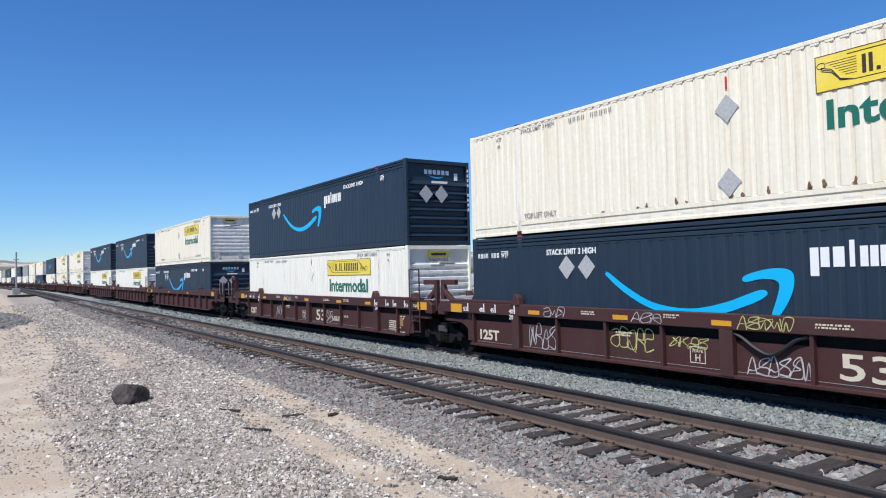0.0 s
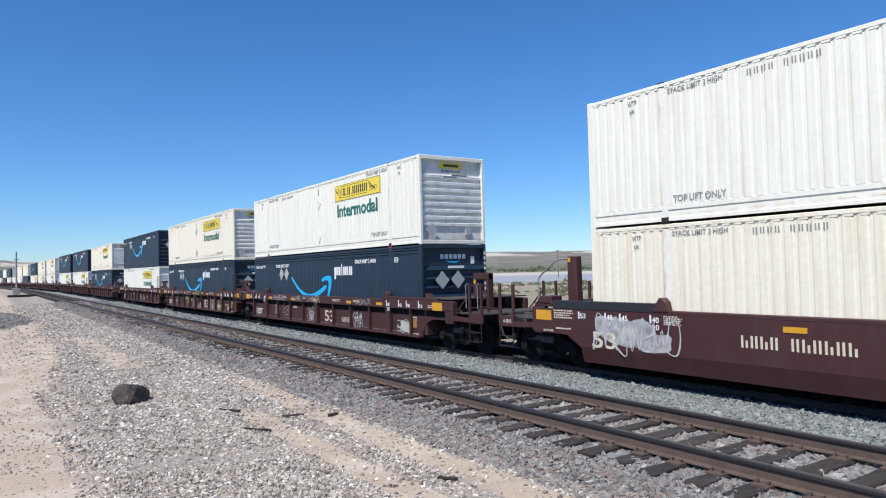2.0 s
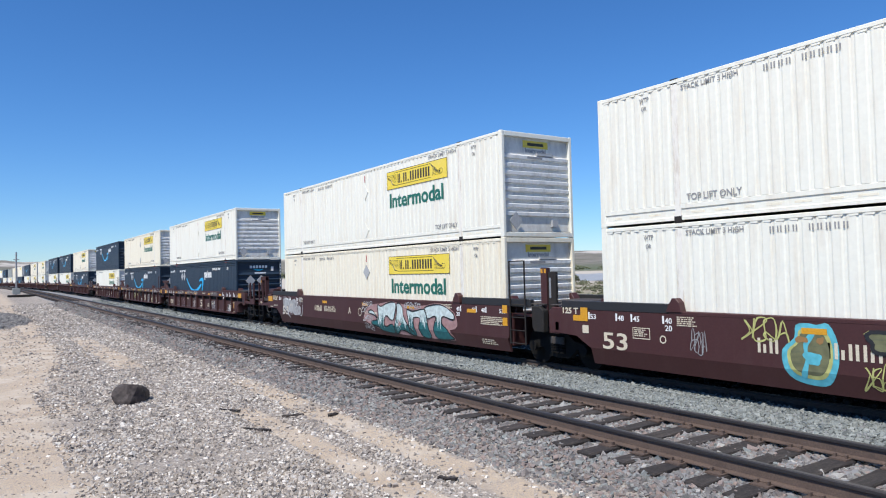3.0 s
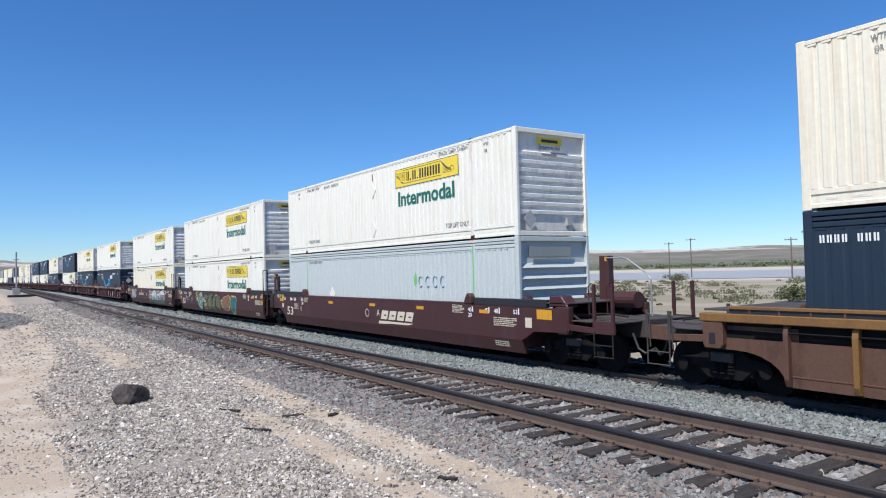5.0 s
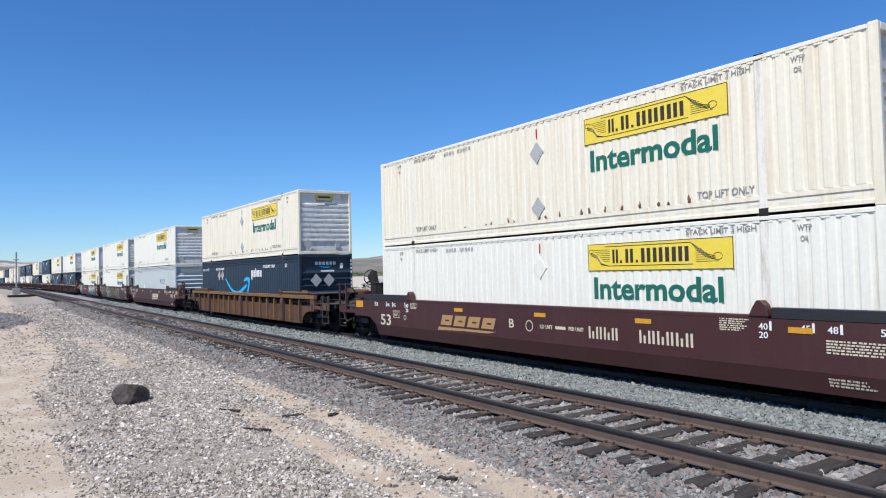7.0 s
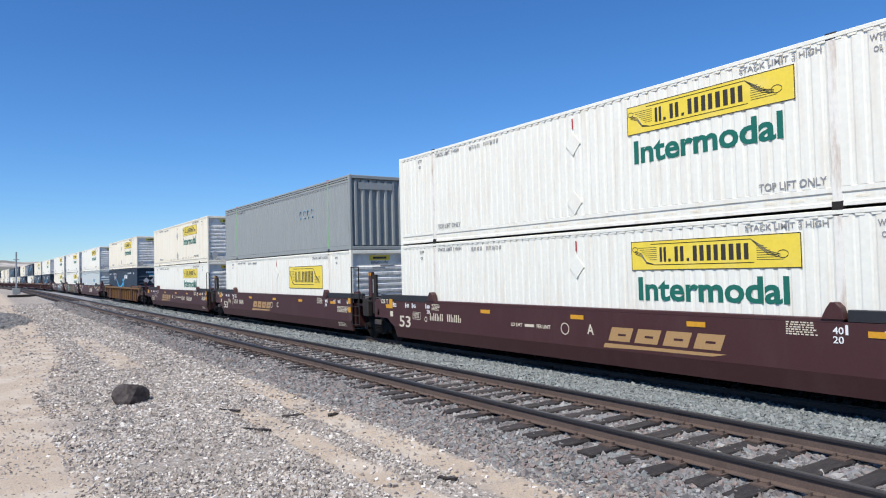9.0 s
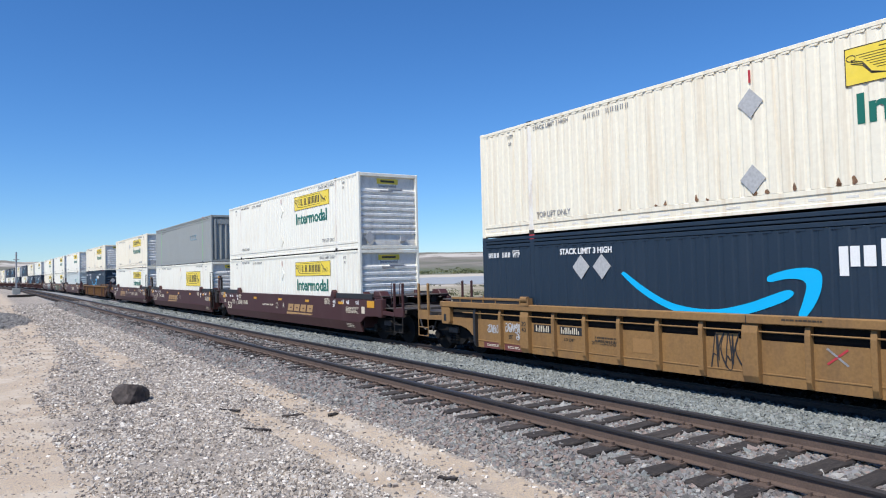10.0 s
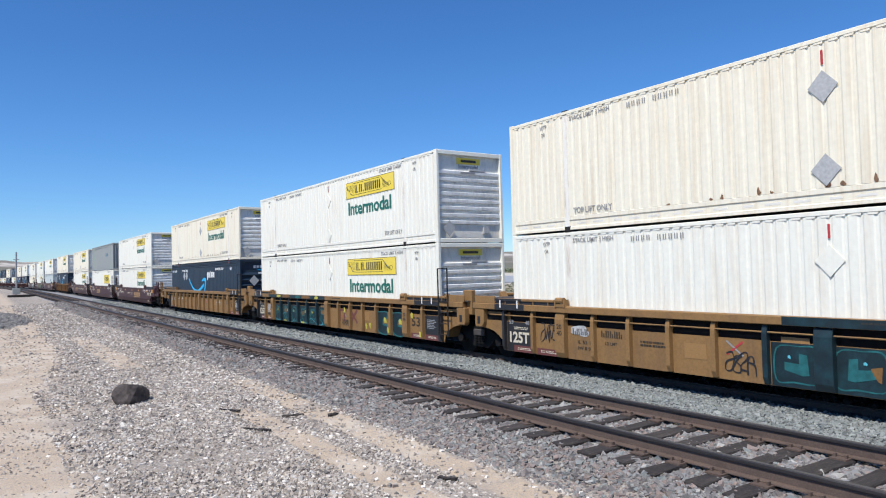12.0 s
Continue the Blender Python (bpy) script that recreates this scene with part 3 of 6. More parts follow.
def build_container(style, paint, end_paint, label, group, far=False):
    c = tagged(new("container"), label, "container", group)
    f = -HALF
    jbh = style == "hunt"
    pitch, depth = {"hunt": (0.245, 0.014), "prime": (0.30, 0.009), "plain": (0.26, 0.012), "rib": (0.28, 0.016)}[style]
    zb, zt = (0.36, 2.80) if jbh else (0.2, 2.60)
    for k, (a, b) in enumerate(((0.16, 2.0), (2.16, 14.07), (14.23, 15.99))):
        part("side_panel", corrugated(a, b, zb, zt, f + 0.002, pitch, depth), paint, c)
        w = corrugated(a, b, zb, zt, f + 0.002, pitch * 2, depth)
        bmesh.ops.rotate(w, cent=(LONG / 2, 0, 0), matrix=Matrix.Rotation(math.pi, 3, "Z"), verts=w.verts[:])
        if not far:
            part("side_panel", w, paint, c)
        else:
            w.free()
    for s in (-1, 1):
        y0, y1 = sorted((s * HALF, s * (HALF - 0.10)))
        part("top_rail", soften(boxes((0.16, 15.99, y0 - 0.012 * (s < 0), y1 + 0.012 * (s > 0), 2.80, 2.88)), 0.01), paint, c)
        if not jbh:
            a0, a1 = sorted((s * (HALF - 0.004), s * (HALF - 0.09)))
            part("top_panel", soften(boxes((0.16, 15.99, a0, a1, 2.72, 2.79), (0.16, 15.99, a0, a1, 2.61, 2.70)), 0.012), paint, c)
        part("bottom_rail", prism(bmesh.new(), [(s * (HALF - 0.1), 0.04), (s * HALF, 0.04), (s * HALF, 0.10), (s * (HALF - 0.02), 0.115), (s * (HALF - 0.02), 0.255), (s * HALF, 0.27), (s * HALF, 0.35), (s * (HALF - 0.012), 0.36), (s * (HALF - 0.1), 0.36)], 0.16, 15.99, "x") if jbh
                                   else soften(boxes((0.16, 15.99, y0, y1, 0.03, 0.19)), 0.01), paint, c)
        for x in (0.0, 15.99):
            part("corner_post", soften(boxes((x, x + 0.16, y0, y1, 0.0, 2.9)), 0.014), paint, c)
        for x in (2.0, 14.07):
            part("lift_post", soften(boxes((x, x + 0.16, y0 - 0.003 * (s < 0), y1 + 0.003 * (s > 0), 0.0, 2.9)), 0.012), "post_white" if jbh else paint, c)
            if style in ("plain", "rib") and s < 0:
                part("post_stripe", boxes((x + 0.05, x + 0.10, -HALF - 0.007, -HALF - 0.004, 0.14, 2.76)), "lime_green", c, "thin green stripe")
            for z in () if far else (0.0, 2.78):
                cast = boxes((x - 0.015, x + 0.175, min(s * (HALF + 0.007), s * (HALF - 0.12)), max(s * (HALF + 0.007), s * (HALF - 0.12)), z - 0.001, z + 0.125))
                soften(cast, 0.01)
                part("lift_casting", cast, "dark" if jbh else ("red" if z == 2.78 else "navy"), c)
    if jbh:
        part("rail_slotting", bars([(0.3 + 0.52 * k + (0.0 if k % 3 else 0.1), 0.3 + 0.52 * k + 0.3, 0.16, 0.20) for k in range(30)], f + 0.019), "cream" if paint == "white" else "end_grey", c)
    scallop = bmesh.new()
    n_rib = int(15.7 / pitch)
    for q in range(n_rib):
        a = 0.2 + q * pitch
        zt_ = zt + 0.002
        prism(scallop, [(a, zt_), (a + 0.012, zt_ - 0.035), (a + pitch * 0.6, zt_ - 0.035), (a + pitch * 0.6 + 0.012, zt_)], f - 0.006, f + 0.02, "y")
    part("scalloped_rail_edge", scallop, paint, c)["kind"] = "stuff"
    roof = boxes((0.02, 16.13, -HALF + 0.03, HALF - 0.03, 2.84, 2.885))
    part("roof", roof, paint, c)
    part("floor", boxes((0.02, 16.13, -HALF + 0.11, HALF - 0.11, 0.05, 0.15)), "dark", c)
    # ends
    e = bmesh.new()
    box(e, 16.0, 16.04, -HALF + 0.09, HALF - 0.09, 0.05, 2.86)
    end = part("end_wall", e, end_paint, c)
    part("end_header", soften(boxes((16.0, 16.15, -HALF + 0.1, HALF - 0.1, 2.76, 2.89)), 0.012), paint, c)
    part("end_sill", soften(boxes((16.0, 16.15, -HALF + 0.1, HALF - 0.1, 0.01, 0.14)), 0.012), paint, c)
    if style == "rib":
        for k in range(7):
            y = -1.08 + k * 0.33
            part("end_rib", soften(boxes((16.03, 16.12, y, y + 0.14, 0.16, 2.74)), 0.03), end_paint, end)
    else:
        for k in range(8 if jbh else 7):
            z = (0.60 if jbh else 0.30) + k * (0.225 if jbh else 0.29)
            if jbh:
                rib = prism(bmesh.new(), [(16.035, z - 0.03), (16.095, z), (16.10, z + 0.085), (16.035, z + 0.115)], -HALF + 0.1, HALF - 0.1, "y")
            else:
                rib = prism(bmesh.new(), [(16.035, z - 0.01), (16.12, z), (16.135, z + 0.02), (16.03, z + 0.16)], -HALF + 0.1, HALF - 0.1, "y")
            part("end_rib", rib, "end_rib" if jbh else end_paint, end)
    part("end_wall", boxes((0.01, 0.09, -HALF + 0.09, HALF - 0.09, 0.02, 2.88)), end_paint, c)
    g = f - 0.001
    if far:
        if jbh:
            part("yellow_sign", bars([(9.68, 13.38, 1.95, 2.56)], g, 0.004), "logo_yellow", c, "yellow rectangular sign on the side")
        elif style == "prime":
            low = [(5.04, 1.90), (6.1, 1.26), (7.3, 1.07), (8.35, 1.30), (9.36, 1.52), (9.42, 1.95), (8.62, 1.66), (7.4, 1.27), (6.2, 1.40), (5.12, 1.96)]
            part("curved_arrow", flat(low, g - 0.002, 0.004), "sky_blue", c, "bright blue curved arrow decal")
        return c
    if jbh:
        logo = part("yellow_sign", bars([(9.68, 13.38, 1.95, 2.56)], g, 0.004), "logo_yellow", c, "yellow rectangular sign on the side")
        part("sign_border", bars([(9.68, 13.38, 1.95, 1.965), (9.68, 13.38, 2.545, 2.56), (9.68, 9.695, 1.965, 2.545), (13.365, 13.38, 1.965, 2.545)], g - 0.004, 0.002), "logo_black", logo)
        scroll = bmesh.new()
        for dz in (0.0, 0.028, 0.056):
            tube(scroll, [(9.78, g - 0.005, 2.36 - dz), (9.95, g - 0.005, 2.30 - dz), (10.08, g - 0.005, 2.12 - dz * 0.5), (10.3, g - 0.005, 2.06), (12.5, g - 0.005, 2.06)], 0.007, 4)
            tube(scroll, [(10.2, g - 0.005, 2.49), (12.45, g - 0.005, 2.49), (12.62, g - 0.005, 2.38 - dz), (12.78, g - 0.005, 2.26 - dz), (13.0, g - 0.005, 2.2 - dz)], 0.007, 4)
        tube(scroll, [(9.78 + 0.07 * math.cos(a), g - 0.005, 2.39 + 0.05 * math.sin(a)) for a in np.linspace(0, 6.0, 12)], 0.007, 4)
        tube(scroll, [(13.05 + 0.1 * math.cos(a), g - 0.005, 2.2 + 0.07 * math.sin(a)) for a in np.linspace(0, 6.0, 12)], 0.007, 4)
        for q in range(7):
            z_ = 2.42 - 0.042 * q
            tube(scroll, [(9.86 + 0.05 * q, g - 0.005, z_), (10.34, g - 0.005, z_)], 0.005, 4)
            tube(scroll, [(12.56, g - 0.005, z_ - 0.06), (12.70 + 0.06 * q, g - 0.005, z_ - 0.06)], 0.005, 4)
        part("scroll_drawing", scroll, "logo_black", logo)
        # the maker's name as plain blocks in its place
        logo.matrix_basis = pose(0.15, 0, -0.005) if "only" not in label else pose(0.12, 0, -1.70) @ Matrix.Diagonal((1.0, 1.0, 1.59, 1.0))
        xs = [(10.42, 10.58), (10.79, 11.0), (11.22, 11.46), (11.53, 11.77), (11.84, 12.10), (12.16, 12.40)]
        part("name_dot", bars([(10.63, 10.69, 2.12, 2.18)], g - 0.003, 0.005), "logo_black", logo)
        part("name_dot", bars([(11.07, 11.13, 2.12, 2.18)], g - 0.003, 0.005), "logo_black", logo)
        for k, (a, b) in enumerate(xs):
            blocks = bmesh.new()
            m_ = (a + b) / 2
            w_ = (b - a) * 0.37
            box(blocks, a, a + w_, g - 0.008, g - 0.003, 2.12, 2.42)
            box(blocks, b - w_, b, g - 0.008, g - 0.003, 2.12, 2.42)
            part("name_block", blocks, "logo_black", logo)
        if "only" not in label:
            words("Intermodal", 0.46, "logo_green", c, 9.99, g - 0.001, 1.33, 3.30, label="bold green lettering", bold=0.027)
        for x in (2.30, 12.80):
            words("TOP LIFT ONLY", 0.13, "letter_grey", c, x, g - 0.006, 0.42, 1.2)
        words("STACK LIMIT 3 HIGH", 0.10, "letter_grey", c, 2.25, g - 0.006, 2.63, 1.25)
        words("STACK LIMIT 3 HIGH", 0.10, "letter_grey", c, 12.5, g - 0.006, 2.63, 1.5)
        for x in (1.2, 14.75):
            words("WTP", 0.10, "letter_grey", c, x, g - 0.006, 2.58, 0.25)
            words("OR", 0.09, "letter_grey", c, x + 0.05, g - 0.006, 2.40, 0.14)
        part("stencilled_number", bars([(4.0 + 0.14 * (k // 2) + 0.055 * (k % 2), 4.025 + 0.14 * (k // 2) + 0.055 * (k % 2), 2.58, 2.69) for k in range(20) if k // 2 != 4], g - 0.004), "letter_grey", c)
        for z in (2.05, 0.66):
            part("placard_holder", flat([(8.17, z - 0.27), (8.42, z), (8.17, z + 0.27), (7.92, z)], g - 0.002, 0.012), "placard" if paint == "cream" else paint, c, "diamond placard holder")
        if paint == "cream":
            spot = random.Random(77)
            for _ in range(24):
                x, h = 4.4 + 9.0 * spot.random() ** 0.7, spot.uniform(0.02, 0.09)
                x = 0.35 + 0.245 * round((x - 0.35) / 0.245)
                part("rust_spot", flat(rounded([(x + spot.uniform(0.015, 0.06) * math.cos(a), 0.36 + h * spot.uniform(0.4, 1.2) * (1 + math.sin(a))) for a in np.linspace(0, 5.6, 8)], 2), g - 0.001, 0.002), "rust", c, "brown rust spot")
        part("paint_mark", bars([(8.15, 8.19, 2.42, 2.66)], g - 0.002), "red", c)
        sign = part("end_sign", boxes((16.042, 16.05, -0.46, 0.46, 2.50, 2.70)), "logo_yellow", end, "small yellow sign")
        part("end_name_bar", boxes((16.05, 16.054, -0.30, 0.30, 2.56, 2.64)), "logo_black", sign)
        words("Intermodal", 0.12, "letter_grey", end, 16.044, -0.38, 2.37, 0.76, face="x", bold=0.03)
        part("number_bar", boxes((16.101, 16.104, -0.35, 0.2, 2.19, 2.25)), "letter_grey", end)
        part("end_plate", boxes((16.05, 16.11, 0.0, 0.62, 2.29, 2.36)), "placard", end)
        part("end_plate", boxes((16.04, 16.14, 0.5, 0.7, 0.3, 0.5)), "placard", end)
        part("placard_holder", prism(bmesh.new(), [(-0.85, 0.2), (-0.62, 0.45), (-0.85, 0.7), (-1.08, 0.45)], 16.136, 16.15, "x"), "placard", end)
    if style == "prime":
        low = [(5.04, 1.90), (5.5, 1.56), (6.1, 1.26), (6.7, 1.10), (7.3, 1.07), (7.9, 1.16), (8.35, 1.30), (8.70, 1.44)]
        high = [(8.84, 1.56), (8.72, 1.62), (8.35, 1.50), (8.0, 1.38), (7.4, 1.25), (6.8, 1.25), (6.2, 1.37), (5.6, 1.66), (5.12, 1.96), (5.03, 1.96)]
        part("curved_arrow", flat(rounded(low + high), g - 0.002, 0.004), "sky_blue", c, "bright blue curved arrow decal").matrix_basis = pose(0, 0, -0.06)
        head = [(8.42, 1.79), (8.46, 1.87), (8.7, 1.95), (9.0, 2.0), (9.25, 1.99), (9.38, 1.90), (9.38, 1.68), (9.28, 1.42), (9.12, 1.19), (9.02, 1.14), (8.97, 1.20), (9.05, 1.42), (9.12, 1.66), (9.10, 1.76), (8.98, 1.81), (8.75, 1.81), (8.5, 1.76)]
        part("arrow_head", flat(rounded(head, 4), g - 0.003, 0.004), "sky_blue", c).matrix_basis = pose(-0.06, 0, -0.06)
        blocks = bmesh.new()
        for a, b, z0, z1, n_ in ((9.62, 9.94, 1.80, 2.28, 2), (10.0, 10.18, 1.95, 2.28, 1), (10.26, 10.34, 1.95, 2.38, 1), (10.42, 10.84, 1.95, 2.28, 3), (10.92, 11.2, 1.95, 2.28, 2)):
            w = (b - a + 0.03) / n_
            for q in range(n_):
                box(blocks, a + q * w, a + (q + 1) * w - 0.03, g - 0.008, g - 0.002, z0 if q == 0 else 1.95, z1)
        part("word_mark", blocks, "letter", c, "white plain block word mark")
        words("STACK LIMIT 3 HIGH", 0.13, "letter", c, 3.1, g - 0.010, 2.36, 1.65, bold=0.03)
        words("STACK LIMIT 3 HIGH", 0.13, "letter", c, 11.45, g - 0.010, 2.38, 1.65, bold=0.03)
        for x in (3.79, 4.44):
            part("placard_holder", flat([(x, 1.76), (x + 0.27, 2.05), (x, 2.33), (x - 0.27, 2.05)], g - 0.002, 0.012), "placard", c, "silver diamond placard holder")
        part("stencilled_number", bars([(0.28 + 0.12 * (k // 2) + 0.05 * (k % 2), 0.31 + 0.12 * (k // 2) + 0.05 * (k % 2), 2.35, 2.48) for k in range(16) if k // 2 != 4], g - 0.002), "letter", c)
        for x in (1.3, 14.4):
            words("WTP", 0.14, "letter", c, x, g - 0.002, 2.34, 0.3)
            part("line_mark", bars([(x, x + 0.28, 2.50, 2.52)], g - 0.002), "letter", c)
        # end marks
        part("end_word_mark", boxes(*[(16.042, 16.05, -0.50 + 0.175 * k, -0.375 + 0.175 * k, 2.42, 2.57) for k in range(6)]), "letter", end)
        part("number_bars", boxes(*[(16.151, 16.154, 1.20, 1.26, 2.55 - 0.17 * k, 2.65 - 0.17 * k) for k in range(9) if k != 4]), "letter", end)
        part("end_arrow", prism(bmesh.new(), [(-0.36, 2.38), (-0.1, 2.29), (0.1, 2.28), (0.30, 2.37), (0.1, 2.33), (-0.1, 2.34)], 16.042, 16.05, "x"), "sky_blue", end)
        part("number_bar", boxes((16.105, 16.11, -0.25, 0.40, 2.11, 2.19)), "letter", end)
        part("end_plate", boxes((16.042, 16.06, 0.72, 0.86, 2.25, 2.5)), "letter", end)
        for y in (-0.5, 0.12):
            part("placard_holder", prism(bmesh.new(), [(y, 1.43), (y + 0.27, 1.73), (y, 2.03), (y - 0.27, 1.73)], 16.136, 16.15, "x"), "placard", end, "silver diamond placard holder")
    if style in ("plain", "rib"):
        tube_mark = bmesh.new()
        for k in range(4):
            x = 11.3 + 0.42 * k
            tube(tube_mark, [(x + 0.12 * math.cos(a), g, 1.7 + 0.17 * math.sin(a)) for a in np.linspace(0.8, 5.4, 9)], 0.02, 4)
        part("word_mark", tube_mark, "faded_blue", c, "small faded blue mark")
        if style == "plain":
            part("leaf_mark", flat(rounded([(10.95, 1.55), (11.08, 1.75), (11.0, 2.0), (10.88, 1.8)], 3), g - 0.001), "lime_green", c, "small green mark")
            part("placard_holder", flat([(4.6, 0.95), (4.85, 1.22), (4.6, 1.5), (4.35, 1.22)], g - 0.002, 0.01), "white", c, "white diamond placard")
        words("STACK LIMIT 3 HIGH", 0.10, "letter_grey", c, 2.3, g - 0.002, 2.45, 1.3)
        part("end_plate", boxes((16.12, 16.13, -0.9, 0.6, 2.35, 2.62)), "slate", end)
    return c


# ---- well cars ----
def arch(x, sign, z0=0.34, z1=0.98, w=0.75, n=7):
    """The curve by which the side rises over a truck: from the foot of the side outwards."""
    return [(x + sign * w * (1 - math.cos(a)) , z0 + (z1 - z0) * math.sin(a)) for a in np.linspace(0, math.pi / 2, n)]


WHEELS = []


def build_truck(car, x, spin):
    # The truck's near-black carries the shade under the car.
    t = part("truck", bmesh.new(), "shade_black", car, "grimy steel truck, shade under the car put into its colour")
    bm = bmesh.new()
    for s in (-1, 1):
        y0, y1 = s * 1.0 - 0.07, s * 1.0 + 0.07
        frame_line = [(-1.0, 0.40), (-0.98, 0.58), (-0.55, 0.66), (-0.3, 0.82), (0.3, 0.82), (0.55, 0.66), (0.98, 0.58), (1.0, 0.40), (0.8, 0.40), (0.62, 0.46), (0.36, 0.24), (-0.36, 0.24), (-0.62, 0.46), (-0.8, 0.40)]
        prism(bm, frame_line, y0, y1, "y")
        for k in (-0.16, 0.0, 0.16):
            for q in range(5):
                disc(bm, (k, s * 1.09), 0.07, 0.34 + q * 0.065, 0.375 + q * 0.065, "z", 8)
        for k in (-0.89, 0.89):
            disc(bm, (k, 0.46), 0.13, s * 1.05 - 0.1, s * 1.05 + 0.1, "y", 12)
    box(bm, -0.25, 0.25, -1.05, 1.05, 0.58, 0.80)
    bm.to_mesh(t.data)
    bm.free()
    t.matrix_basis = pose(x, 0, 0)
    for s in (-1, 1):
        b_end = soften(boxes((-0.24, 0.24, *sorted((s * 1.08, s * 1.16)), 0.56, 0.74)), 0.02)
        # Lighter than the truck: sunlight on its middle is put into the colour.
        part("bolster_end", b_end, "deck_steel", t, "steel bolster end, sunlight put into its lighter colour")
    for k in (-0.89, 0.89):
        w = bmesh.new()
        disc(w, (0, 0), 0.085, -0.98, 0.98, "y", 10)
        for s in (-1, 1):
            disc(w, (0, 0), 0.46, s * 0.785 - 0.065, s * 0.785 + 0.065, "y", 28)
            disc(w, (0, 0), 0.485, s * 0.715 - 0.015, s * 0.715 + 0.015, "y", 28)
            disc(w, (0, 0), 0.36, s * 0.84, s * 0.853, "y", 20)
            for q in range(3):
                disc(w, (0.1 * math.cos(q * 2.1), 0.1 * math.sin(q * 2.1)), 0.02, s * 0.98 - 0.02, s * 0.98 + 0.02, "y", 6)
        # Wheels share that near-black, with the shade put into the colour.
        ob = part("wheelset", w, "shade_black", t)
        ob.matrix_basis = pose(k, 0, 0.46)
        if spin:
            WHEELS.append((ob, k))


def ladder(car, x0, x1, z0, z1, y, paint):
    bm = bmesh.new()
    tube(bm, [(x0, y, z0), (x0, y, z1), ], 0.022)
    tube(bm, [(x1, y, z0), (x1, y, z1)], 0.022)
    z = z0 + 0.03
    while z < z0 + 1.1:
        tube(bm, [(x0, y, z), (x1, y, z)], 0.016)
        z += 0.33
    tube(bm, [(x0, y, z1), (x1, y, z1)], 0.018)
    part("ladder", bm, paint, car, "steel ladder with round rungs")


